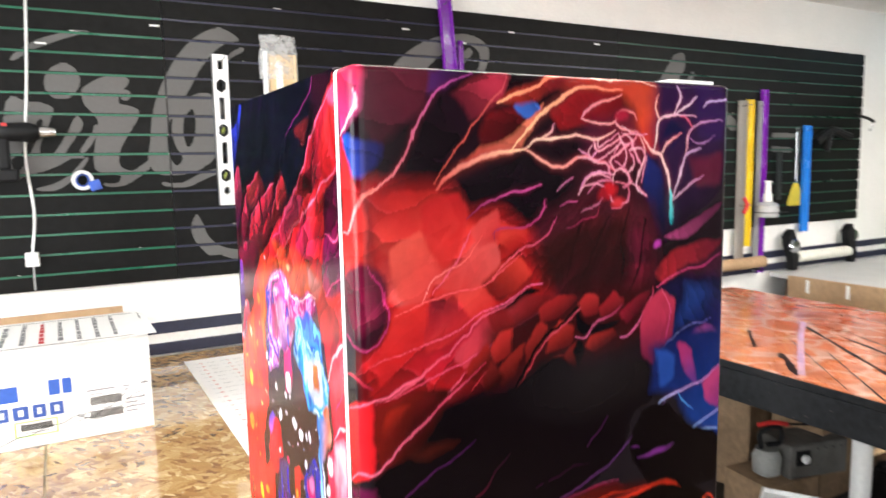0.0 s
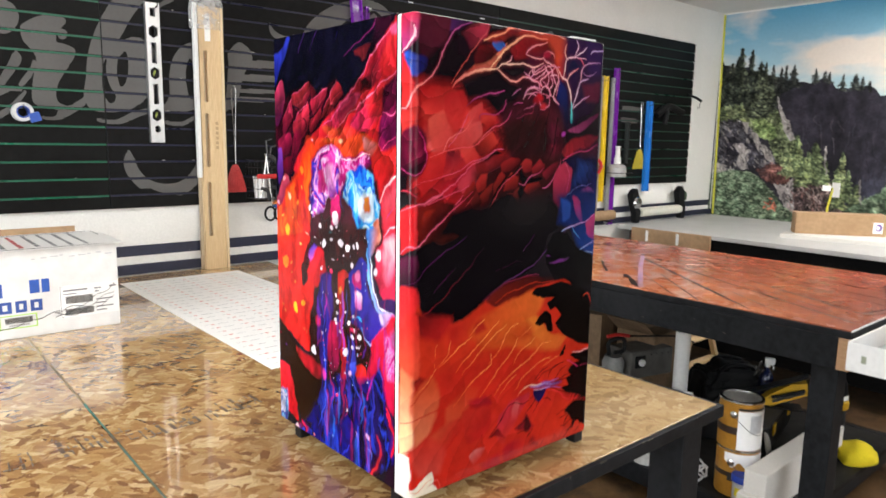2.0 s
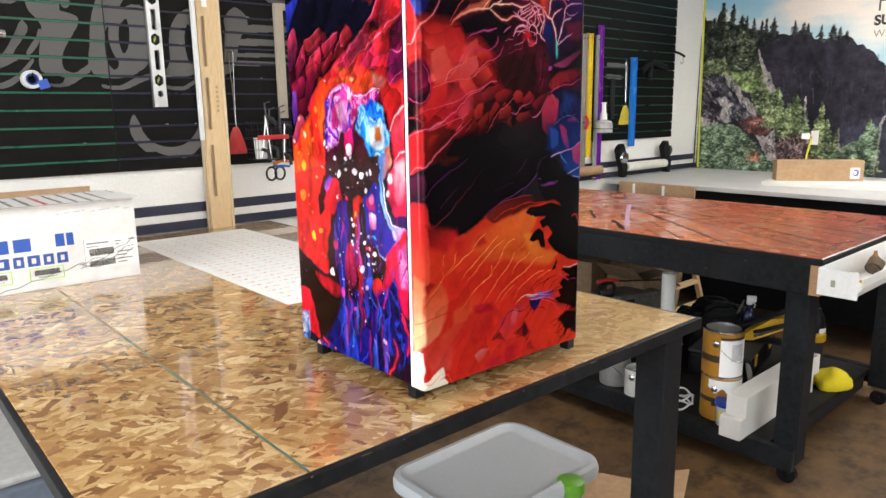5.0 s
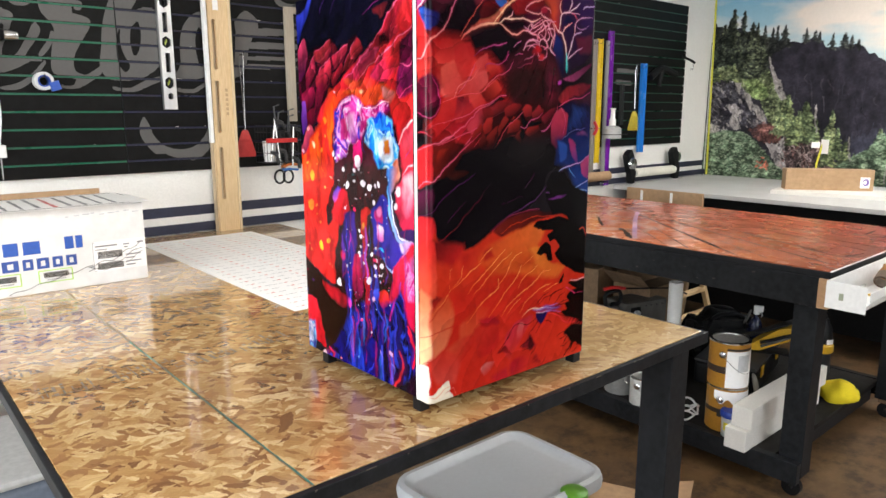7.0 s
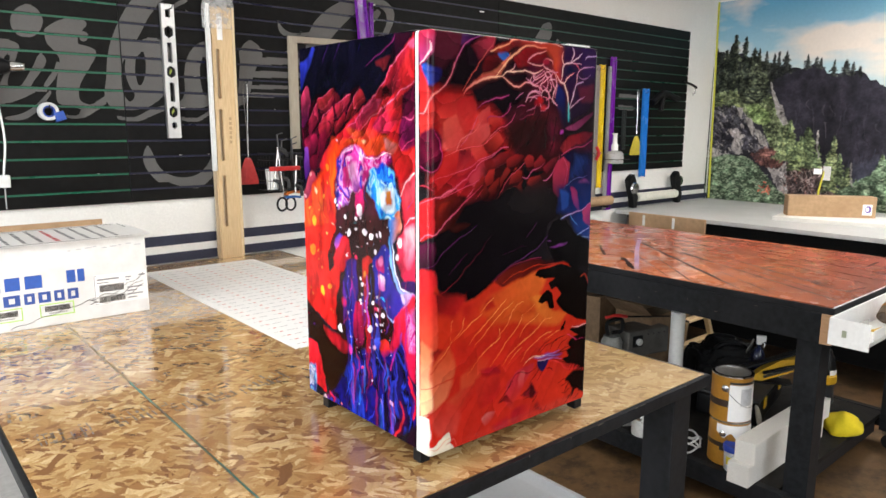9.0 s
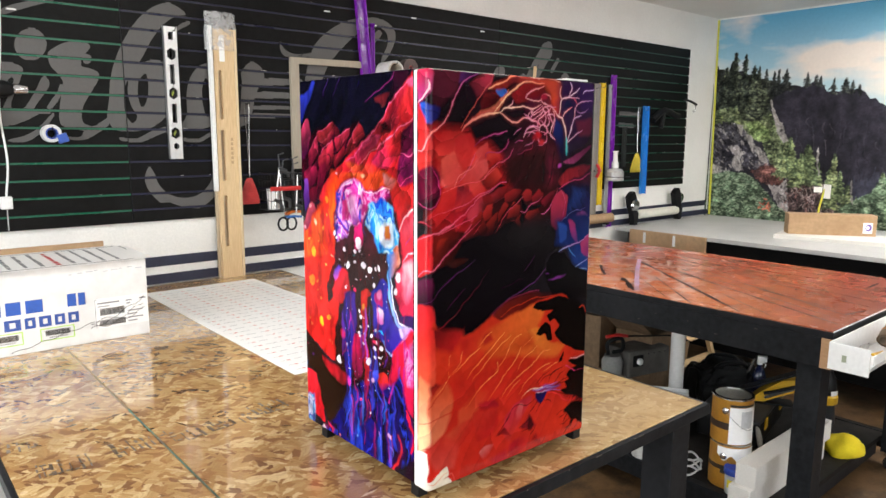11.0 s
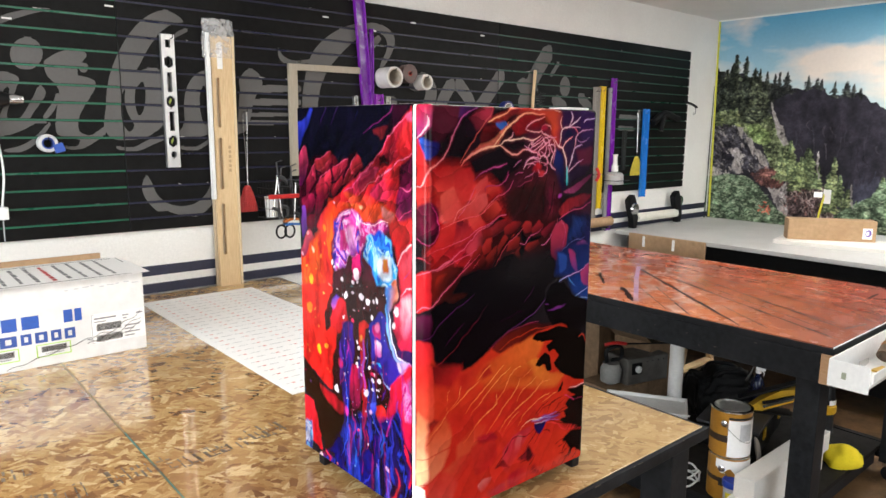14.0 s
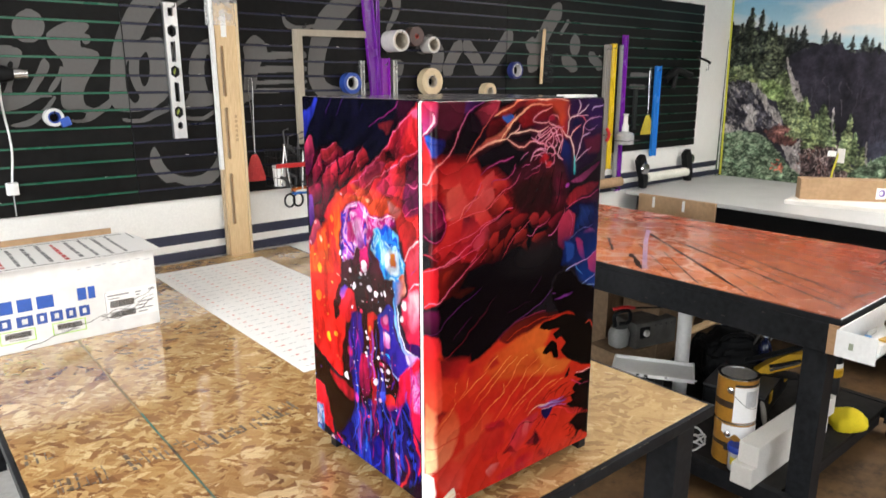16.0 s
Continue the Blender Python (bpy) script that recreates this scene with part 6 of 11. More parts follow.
    c.blob([(0.445, 1.018), (0.488, 1.021), (0.514, 1.006), (0.488, 0.994), (0.451, 0.985)], (178, 36, 44), (206, 54, 40), 0, soft=0.008)
    c.blob([(0.358, 1.024), (0.375, 1.031), (0.401, 1.030), (0.387, 1.014), (0.369, 1.007)], (232, 132, 110), (210, 72, 56), -60, soft=0.003)
    c.blob([(0.392, 1.001), (0.433, 1.008), (0.439, 0.984), (0.409, 0.978)], (186, 40, 50), soft=0.009, alpha=0.80)
    c.blob([(0.525, 1.061), (0.593, 1.076), (0.682, 1.047), (0.685, 0.982), (0.581, 0.989), (0.514, 1.005)], (206, 56, 34), (212, 62, 34), 0, soft=0.008)
    c.blob([(0.427, 1.060), (0.445, 1.037), (0.424, 1.047), (0.408, 1.047)], (84, 16, 24), (160, 36, 36), -60, alpha=0.85)
    c.blob([(0.507, 1.068), (0.516, 1.052), (0.530, 1.038), (0.514, 1.032), (0.473, 1.043), (0.494, 1.057)], (84, 22, 40), (140, 34, 44), -50, soft=0.007, alpha=0.80)
    c.blob([(0.507, 1.067), (0.521, 1.041), (0.508, 1.028), (0.498, 1.035)], (44, 10, 20), soft=0.005, alpha=0.80)
    c.blob([(0.526, 1.019), (0.539, 0.998), (0.514, 1.005)], (120, 26, 34), soft=0.008, alpha=0.70)
    c.blob([(0.357, 1.129), (0.394, 1.126), (0.410, 1.112), (0.367, 1.118)], (170, 36, 48), soft=0.009, alpha=0.60)
    c.blob([(0.632, 1.136), (0.655, 1.144), (0.692, 1.145), (0.696, 1.058), (0.658, 1.070), (0.624, 1.085), (0.605, 1.098), (0.624, 1.103), (0.616, 1.114), (0.631, 1.118), (0.623, 1.128)], (16, 8, 11), soft=0.003)
    c.blob([(0.697, 1.050), (0.699, 0.994), (0.675, 1.003), (0.657, 1.018), (0.644, 1.018), (0.633, 1.034), (0.618, 1.042), (0.629, 1.054), (0.649, 1.060)], (22, 8, 12), soft=0.005)
    c.blob([(0.524, 1.111), (0.557, 1.107), (0.551, 1.096), (0.538, 1.085), (0.525, 1.095)], (36, 24, 78), soft=0.003)
    c.blob([(0.512, 1.119), (0.554, 1.122), (0.604, 1.111), (0.592, 1.107), (0.557, 1.109)], (132, 84, 156), (96, 52, 120), 0, soft=0.005, alpha=0.85)
    c.vein([(0.515, 1.119), (0.548, 1.117), (0.598, 1.109)], 0.0007, (206, 186, 232), (120, 90, 180), alpha=0.85)
    c.vein([(0.536, 1.117), (0.566, 1.120), (0.595, 1.119)], 0.0007, (168, 140, 214), (120, 90, 180), alpha=0.85)
    c.vein([(0.524, 1.112), (0.548, 1.109), (0.573, 1.110)], 0.0007, (226, 206, 226), (120, 90, 180), alpha=0.85)
    c.vein([(0.548, 1.108), (0.573, 1.106), (0.604, 1.100)], 0.0007, (150, 96, 170), (120, 90, 180), alpha=0.85)
    c.vein([(0.622, 1.142), (0.597, 1.135), (0.580, 1.120)], 0.0008, (20, 8, 14), (70, 14, 22), alpha=0.85)
    c.vein([(0.603, 1.150), (0.571, 1.145), (0.560, 1.125)], 0.0008, (20, 8, 14), (70, 14, 22), alpha=0.85)
    c.vein([(0.584, 1.146), (0.553, 1.142), (0.529, 1.129)], 0.0008, (20, 8, 14), (70, 14, 22), alpha=0.85)
    c.vein([(0.636, 1.122), (0.604, 1.120), (0.595, 1.109)], 0.0008, (20, 8, 14), (70, 14, 22), alpha=0.85)
    c.vein([(0.640, 1.112), (0.604, 1.115), (0.579, 1.113)], 0.0008, (20, 8, 14), (70, 14, 22), alpha=0.85)
    c.vein([(0.615, 1.152), (0.590, 1.149), (0.571, 1.147)], 0.0008, (20, 8, 14), (70, 14, 22), alpha=0.85)
    c.vein([(0.565, 1.154), (0.538, 1.143), (0.523, 1.131)], 0.0008, (20, 8, 14), (70, 14, 22), alpha=0.85)
    c.vein([(0.631, 1.083), (0.592, 1.097), (0.566, 1.106)], 0.0008, (20, 8, 14), (70, 14, 22), alpha=0.85)
    c.vein([(0.530, 1.097), (0.520, 1.085), (0.501, 1.068)], 0.0008, (20, 8, 14), (70, 14, 22), alpha=0.85)
    c.vein([(0.539, 1.088), (0.531, 1.075), (0.522, 1.069)], 0.0008, (20, 8, 14), (70, 14, 22), alpha=0.85)
    c.vein([(0.548, 1.092), (0.567, 1.085), (0.574, 1.078)], 0.0008, (20, 8, 14), (70, 14, 22), alpha=0.85)
    c.vein([(0.527, 1.102), (0.500, 1.094), (0.454, 1.093), (0.432, 1.070)], 0.0008, (20, 8, 14), (70, 14, 22), alpha=0.85)
    c.vein([(0.640, 1.023), (0.620, 1.017), (0.607, 1.018)], 0.0008, (20, 8, 14), (70, 14, 22), alpha=0.85)
    c.vein([(0.654, 1.015), (0.634, 1.008), (0.622, 1.005)], 0.0008, (20, 8, 14), (70, 14, 22), alpha=0.85)
    c.vein([(0.636, 1.038), (0.615, 1.034), (0.604, 1.034)], 0.0008, (20, 8, 14), (70, 14, 22), alpha=0.85)
    c.vein([(0.668, 1.004), (0.655, 0.996), (0.644, 0.995)], 0.0008, (20, 8, 14), (70, 14, 22), alpha=0.85)
    c.vein([(0.632, 1.047), (0.606, 1.047), (0.594, 1.044)], 0.0008, (20, 8, 14), (70, 14, 22), alpha=0.85)
    c.vein([(0.513, 1.061), (0.490, 1.052), (0.467, 1.044)], 0.0008, (20, 8, 14), (70, 14, 22), alpha=0.85)
    c.vein([(0.522, 1.046), (0.508, 1.037), (0.478, 1.032)], 0.0008, (20, 8, 14), (70, 14, 22), alpha=0.85)
    c.vein([(0.529, 1.035), (0.514, 1.025), (0.508, 1.020)], 0.0008, (20, 8, 14), (70, 14, 22), alpha=0.85)
    c.vein([(0.449, 1.086), (0.432, 1.070), (0.411, 1.051)], 0.0008, (20, 8, 14), (70, 14, 22), alpha=0.85)
    c.vein([(0.557, 1.002), (0.548, 0.993), (0.545, 0.990)], 0.0008, (20, 8, 14), (70, 14, 22), alpha=0.85)
    c.vein([(0.590, 0.975), (0.577, 0.983), (0.564, 0.989)], 0.0008, (20, 8, 14), (70, 14, 22), alpha=0.85)
    c.vein([(0.563, 1.102), (0.595, 1.091), (0.618, 1.074), (0.642, 1.065), (0.679, 1.061)], 0.0013, (228, 70, 56), (170, 40, 44))
    c.vein([(0.598, 1.090), (0.625, 1.078), (0.665, 1.067)], 0.0007, (206, 56, 50), (140, 30, 36))
    c.vein([(0.622, 1.151), (0.649, 1.136), (0.681, 1.130)], 0.0008, (210, 70, 110), (150, 40, 80))
    c.petals((0.78, 1.50), 3.6, 15.0, 8, 0.86, 1.10, 0.05, [(0.42, 1.08, 0.36, 0.20)])
    rnd = random.Random(26)
    for k in range(46):  # black spikes growing in from the edge
        a, b = 0.690 - rnd.uniform(0.0, 0.03), rnd.uniform(1.02, 1.145)
        h = rnd.uniform(0.015, 0.05)
        c.vein([(a, b), (a - 0.55 * h, b - 0.30 * h), (a - h, b - rnd.uniform(0.55, 0.85) * h)], rnd.uniform(0.0007, 0.0016), (16, 7, 9), (40, 9, 12))
    c.vein([(0.322, 1.191), (0.357, 1.217), (0.390, 1.236), (0.425, 1.264)], 0.0008, (226, 104, 42), (248, 172, 84))
    c.vein([(0.336, 1.180), (0.362, 1.200), (0.401, 1.227), (0.442, 1.254)], 0.0007, (226, 104, 42), (248, 172, 84))
    c.vein([(0.274, 1.206), (0.278, 1.237), (0.283, 1.244)], 0.0004, (226, 104, 42), (248, 172, 84))
    c.vein([(0.279, 1.204), (0.304, 1.221), (0.310, 1.245)], 0.0004, (226, 104, 42), (248, 172, 84))
    c.vein([(0.283, 1.203), (0.319, 1.223), (0.359, 1.249)], 0.0006, (226, 104, 42), (248, 172, 84))
    c.vein([(0.319, 1.130), (0.354, 1.156), (0.379, 1.173), (0.407, 1.188), (0.408, 1.205)], 0.0007, (226, 104, 42), (248, 172, 84))
    c.vein([(0.401, 1.189), (0.430, 1.210), (0.443, 1.237), (0.474, 1.250)], 0.0007, (226, 104, 42), (248, 172, 84))
    c.vein([(0.379, 1.130), (0.419, 1.166), (0.460, 1.197), (0.476, 1.221)], 0.0007, (226, 104, 42), (248, 172, 84))
    c.vein([(0.414, 1.124), (0.443, 1.149), (0.485, 1.167), (0.544, 1.201)], 0.0007, (226, 104, 42), (248, 172, 84))
    c.vein([(0.470, 1.122), (0.491, 1.143), (0.535, 1.163), (0.569, 1.169)], 0.0006, (226, 104, 42), (248, 172, 84))
    c.vein([(0.465, 1.170), (0.484, 1.197), (0.522, 1.213)], 0.0006, (226, 104, 42), (248, 172, 84))
    c.vein([(0.422, 1.114), (0.449, 1.139), (0.473, 1.152)], 0.0004, (226, 104, 42), (248, 172, 84))
    c.vein([(0.509, 1.176), (0.541, 1.197), (0.567, 1.200)], 0.0004, (226, 104, 42), (248, 172, 84))
    c.vein([(0.475, 1.216), (0.496, 1.230), (0.508, 1.237)], 0.0004, (226, 104, 42), (248, 172, 84))
    c.vein([(0.351, 1.250), (0.389, 1.269)], 0.0006, (226, 104, 42), (248, 172, 84))
    c.vein([(0.536, 1.150), (0.568, 1.162), (0.595, 1.167)], 0.0004, (226, 104, 42), (248, 172, 84))
    c.vein([(0.235, 1.163), (0.258, 1.182), (0.278, 1.204)], 0.0004, (226, 104, 42), (248, 172, 84))
    c.vein([(0.477, 1.110), (0.498, 1.120), (0.518, 1.122), (0.543, 1.120)], 0.0008, (235, 150, 80), (250, 225, 190))
    c.vein([(0.204, 1.115), (0.257, 1.127), (0.324, 1.140), (0.351, 1.156)], 0.0007, (150, 34, 24), (190, 50, 32), alpha=0.75)
    c.vein([(0.205, 1.058), (0.261, 1.086), (0.299, 1.110)], 0.0007, (150, 34, 24), (190, 50, 32), alpha=0.75)
    c.vein([(0.231, 1.151), (0.278, 1.197)], 0.0007, (150, 34, 24), (190, 50, 32), alpha=0.75)
    c.vein([(0.303, 1.056), (0.335, 1.082), (0.335, 1.107)], 0.0007, (150, 34, 24), (190, 50, 32), alpha=0.75)
    c.vein([(0.388, 1.042), (0.414, 1.069), (0.450, 1.091)], 0.0007, (150, 34, 24), (190, 50, 32), alpha=0.75)
    c.vein([(0.439, 0.988), (0.488, 0.998), (0.553, 1.015)], 0.0007, (150, 34, 24), (190, 50, 32), alpha=0.75)
    c.blob([(0.197, 1.055), (0.229, 1.058), (0.225, 1.002), (0.272, 1.022), (0.279, 1.004), (0.251, 0.987), (0.236, 0.969), (0.196, 0.982)], (250, 244, 232), (252, 238, 214), 0, soft=0.002)
    c.blob([(0.240, 0.985), (0.277, 1.000), (0.287, 0.985), (0.236, 0.971)], (250, 240, 220), soft=0.002)
    c.vein([(0.225, 0.999), (0.245, 0.995), (0.276, 1.010)], 0.0006, (214, 150, 110), (226, 170, 140))
    c.vein([(0.279, 1.005), (0.289, 1.006), (0.296, 0.983)], 0.0007, (226, 120, 96), (214, 70, 50))


def paint_side(c):
    c.blob([(0.976, 1.783), (0.538, 1.777), (0.535, 1.410), (1.000, 1.321)], (19, 17, 34), soft=0.010)
    c.blob([(0.966, 1.736), (0.928, 1.746), (0.905, 1.767), (0.894, 1.761), (0.920, 1.726), (0.954, 1.689), (0.969, 1.683)], (46, 56, 170), (30, 36, 120), -80, soft=0.006)
    c.vein([(0.838, 1.769), (0.866, 1.731)], 0.0007, (60, 34, 96), (40, 22, 60))
    c.vein([(0.788, 1.771), (0.821, 1.731)], 0.0007, (56, 30, 86), (36, 20, 56))
    c.vein([(0.727, 1.757), (0.738, 1.739)], 0.0006, (44, 36, 110), (30, 24, 60))
    c.vein([(0.758, 1.717), (0.776, 1.695)], 0.0006, (34, 24, 50))
    c.vein([(0.602, 1.773), (0.629, 1.747), (0.668, 1.733), (0.704, 1.716)], 0.0008, (130, 44, 100), (90, 30, 90))
    c.blob([(0.669, 1.722), (0.620, 1.731), (0.613, 1.716), (0.650, 1.705)], (112, 34, 40), (50, 14, 22), -30, soft=0.005)
    c.blob([(0.608, 1.764), (0.564, 1.765), (0.572, 1.746), (0.609, 1.717), (0.638, 1.703), (0.620, 1.737)], (50, 16, 34), (28, 14, 30), -120, soft=0.008)
    c.blob([(0.967, 1.671), (0.935, 1.684), (0.920, 1.650), (0.876, 1.667), (0.823, 1.680), (0.793, 1.657), (0.765, 1.666), (0.731, 1.678), (0.712, 1.656), (0.747, 1.624), (0.795, 1.607), (0.818, 1.581), (0.869, 1.546), (0.894, 1.507), (0.931, 1.503), (0.955, 1.557), (0.970, 1.606)], (62, 13, 30), soft=0.006)
    c.blob([(0.964, 1.667), (0.935, 1.686), (0.919, 1.654), (0.934, 1.611), (0.958, 1.606)], (190, 62, 90), (90, 24, 70), -80, soft=0.003)
    c.blob([(0.890, 1.652), (0.826, 1.679), (0.822, 1.657), (0.861, 1.627), (0.885, 1.638)], (176, 52, 56), (90, 20, 36), -60, soft=0.003)
    c.blob([(0.818, 1.647), (0.761, 1.665), (0.780, 1.631), (0.809, 1.621)], (176, 46, 62), (90, 18, 36), -60, soft=0.003)
    c.blob([(0.928, 1.615), (0.892, 1.648), (0.888, 1.611), (0.928, 1.578)], (186, 46, 74), (96, 20, 44), -70, soft=0.003)
    c.blob([(0.880, 1.609), (0.831, 1.643), (0.824, 1.610), (0.847, 1.579), (0.881, 1.585)], (190, 52, 64), (104, 22, 40), -70, soft=0.003)
    c.blob([(0.889, 1.576), (0.854, 1.597), (0.869, 1.546), (0.896, 1.525)], (130, 24, 54), (70, 14, 34), -70, soft=0.003)
    c.blob([(0.946, 1.572), (0.898, 1.586), (0.894, 1.562), (0.930, 1.532)], (140, 28, 60), (76, 16, 40), -70, soft=0.003)
    c.blob([(0.783, 1.614), (0.726, 1.672), (0.705, 1.653), (0.752, 1.621)], (170, 46, 52), (70, 14, 26), -50, soft=0.003)
    c.blob([(0.951, 1.553), (0.935, 1.556), (0.928, 1.505), (0.950, 1.488)], (110, 56, 150), (70, 30, 110), -80, soft=0.003)
    c.blob([(0.930, 1.530), (0.889, 1.546), (0.890, 1.509), (0.923, 1.501)], (110, 20, 44), (60, 12, 30), -60, soft=0.003)
    c.blob([(0.825, 1.606), (0.788, 1.631), (0.781, 1.616), (0.818, 1.583)], (170, 40, 54), (96, 18, 34), -50, soft=0.003)
    c.blob([(0.823, 1.676), (0.791, 1.657), (0.813, 1.649)], (120, 30, 44), (60, 14, 26), -40, soft=0.003)
    c.vein([(0.890, 1.652), (0.861, 1.667), (0.826, 1.679)], 0.0007, (200, 70, 100), (230, 110, 130))
    c.vein([(0.818, 1.647), (0.787, 1.659), (0.761, 1.665)], 0.0007, (200, 70, 100), (230, 110, 130))
    c.vein([(0.926, 1.617), (0.909, 1.636), (0.891, 1.648)], 0.0007, (200, 70, 100), (230, 110, 130))
    c.vein([(0.880, 1.609), (0.858, 1.632), (0.830, 1.643)], 0.0007, (200, 70, 100), (230, 110, 130))
    c.vein([(0.964, 1.667), (0.948, 1.680), (0.935, 1.686)], 0.0007, (200, 70, 100), (230, 110, 130))
    c.vein([(0.778, 1.620), (0.746, 1.655), (0.727, 1.677)], 0.0007, (200, 70, 100), (230, 110, 130))
    c.vein([(0.851, 1.617), (0.836, 1.606), (0.844, 1.589)], 0.0010, (24, 10, 30))
    c.vein([(0.893, 1.626), (0.877, 1.635), (0.854, 1.628)], 0.0010, (22, 12, 40))
    c.vein([(0.829, 1.614), (0.810, 1.619), (0.777, 1.639)], 0.0011, (24, 10, 24))
    c.vein([(0.898, 1.508), (0.885, 1.546), (0.879, 1.579)], 0.0008, (26, 10, 26))
    c.blob([(0.543, 1.754), (0.572, 1.746), (0.586, 1.733), (0.632, 1.700), (0.681, 1.657), (0.773, 1.608), (0.818, 1.581), (0.857, 1.555), (0.876, 1.511), (0.541, 1.519)], (218, 44, 50), (228, 48, 46), -60, soft=0.006)
    c.blob([(0.588, 1.731), (0.552, 1.750), (0.551, 1.688), (0.620, 1.662), (0.672, 1.653), (0.620, 1.703)], (196, 46, 58), (150, 30, 44), -120)
    c.blob([(0.651, 1.675), (0.607, 1.684), (0.601, 1.669), (0.640, 1.657)], (56, 11, 24), (130, 26, 40), 0, soft=0.009)
    c.blob([(0.632, 1.693), (0.594, 1.724), (0.586, 1.707), (0.609, 1.683)], (176, 36, 50), (120, 24, 40), -60, soft=0.008)
    c.blob([(0.597, 1.695), (0.554, 1.743), (0.553, 1.687), (0.586, 1.670)], (240, 66, 60), (226, 44, 48), -80, soft=0.010)
    c.blob([(0.571, 1.745), (0.552, 1.752), (0.547, 1.736), (0.564, 1.734)], (236, 110, 140), soft=0.005)
    c.blob([(0.681, 1.654), (0.649, 1.651), (0.693, 1.620), (0.754, 1.594), (0.776, 1.601)], (224, 72, 104), (196, 44, 66), -140)
    c.blob([(0.727, 1.622), (0.680, 1.654), (0.672, 1.642), (0.719, 1.612)], (150, 32, 60), soft=0.009, alpha=0.85)
    c.blob([(0.717, 1.634), (0.690, 1.650), (0.682, 1.636), (0.707, 1.622)], (228, 80, 110), (176, 40, 70), -60, soft=0.006, alpha=0.80)
    c.blob([(0.659, 1.635), (0.585, 1.667), (0.578, 1.657), (0.596, 1.616), (0.638, 1.588), (0.683, 1.598)], (198, 48, 82), (242, 54, 56), 20)
    c.blob([(0.638, 1.638), (0.586, 1.664), (0.586, 1.633), (0.626, 1.614)], (244, 62, 62), (236, 46, 50), -60, soft=0.010, alpha=0.90)
    c.blob([(0.586, 1.653), (0.552, 1.678), (0.548, 1.575), (0.585, 1.558), (0.604, 1.570), (0.597, 1.616)], (78, 15, 46), (140, 26, 74), -90, soft=0.006)
    c.blob([(0.594, 1.619), (0.564, 1.618), (0.550, 1.595), (0.563, 1.574), (0.592, 1.578)], (120, 24, 76), (90, 18, 60), -60, soft=0.007)
    c.vein([(0.542, 1.688), (0.585, 1.667), (0.656, 1.636), (0.724, 1.601), (0.774, 1.577)], 0.0010, (250, 130, 150), (245, 110, 110))
    c.vein([(0.552, 1.752), (0.586, 1.733), (0.632, 1.699), (0.680, 1.657), (0.725, 1.627), (0.773, 1.601)], 0.0008, (245, 130, 150), (220, 90, 130))
    c.vein([(0.594, 1.620), (0.569, 1.617), (0.548, 1.629)], 0.0008, (225, 90, 130), (235, 120, 150))
    c.vein([(0.597, 1.557), (0.577, 1.573), (0.548, 1.589)], 0.0007, (220, 80, 120), (190, 60, 110))
    c.blob([(0.659, 1.589), (0.638, 1.589), (0.643, 1.581), (0.652, 1.583)], (22, 6, 10), soft=0.002)
    c.blob([(0.747, 1.594), (0.714, 1.602), (0.734, 1.587)], (70, 16, 16), soft=0.005, alpha=0.80)
    c.blob([(0.835, 1.580), (0.774, 1.577), (0.651, 1.586), (0.606, 1.570), (0.618, 1.553), (0.715, 1.544), (0.794, 1.552), (0.816, 1.527), (0.858, 1.526)], (244, 74, 44), (246, 92, 40), 0, soft=0.009)
    c.blob([(0.773, 1.600), (0.727, 1.597), (0.682, 1.598), (0.657, 1.587), (0.748, 1.579)], (240, 100, 52), (232, 60, 50), -40, soft=0.009)
    c.blob([(0.648, 1.577), (0.608, 1.570), (0.618, 1.550), (0.645, 1.559)], (252, 168, 146), (240, 110, 90), -60, soft=0.008)
    c.blob([(0.618, 1.553), (0.586, 1.558), (0.544, 1.569), (0.544, 1.488), (0.586, 1.475), (0.606, 1.504)], (240, 54, 44), (234, 40, 44), -70, soft=0.008)
    c.dot(0.718, 1.573, 0.0060, 0.0042, (255, 214, 150), soft=0.0030)
    c.dot(0.748, 1.573, 0.0179, 0.0025, (250, 140, 50), soft=0.0080, alpha=0.80)
    c.dot(0.814, 1.574, 0.0051, 0.0034, (255, 200, 200), soft=0.0020)
    c.petals((0.30, 1.86), 5.0, 12.0, 5, 0.50, 1.2, 0.30, [(0.80, 1.64, 0.22, 0.12), (0.62, 1.60, 0.14, 0.16)], 2.0)
    c.petals((0.36, 1.88), 3.0, 26.0, 25, 0.50, 1.25, 0.25, [(0.74, 1.63, 0.26, 0.12)], 2.0)
    c.blob([(0.876, 1.511), (0.819, 1.567), (0.789, 1.546), (0.827, 1.510), (0.830, 1.390), (0.847, 1.350), (0.969, 1.327), (0.963, 1.446), (0.911, 1.486)], (238, 72, 30), (238, 56, 34), -80, soft=0.008)
    c.marble([(0.870, 1.507), (0.819, 1.560), (0.825, 1.504), (0.832, 1.390), (0.848, 1.350), (0.966, 1.327), (0.961, 1.442), (0.907, 1.484)], [sr(226, 44, 34), sr(240, 84, 30), sr(246, 120, 32), sr(232, 56, 36), sr(214, 36, 46), sr(240, 74, 30)], 0.030, 51, 4.5, 0.012, 0.75)
    c.blob([(0.963, 1.454), (0.923, 1.501), (0.903, 1.495), (0.925, 1.459), (0.951, 1.443)], (200, 80, 90), (130, 40, 70), -60, soft=0.006)
    c.dot(0.904, 1.464, 0.0060, 0.0068, (255, 200, 150), soft=0.0025)
    c.dot(0.871, 1.454, 0.0051, 0.0051, (255, 176, 50), soft=0.0025)
    c.dot(0.917, 1.397, 0.0085, 0.0102, (255, 186, 44), soft=0.0025)
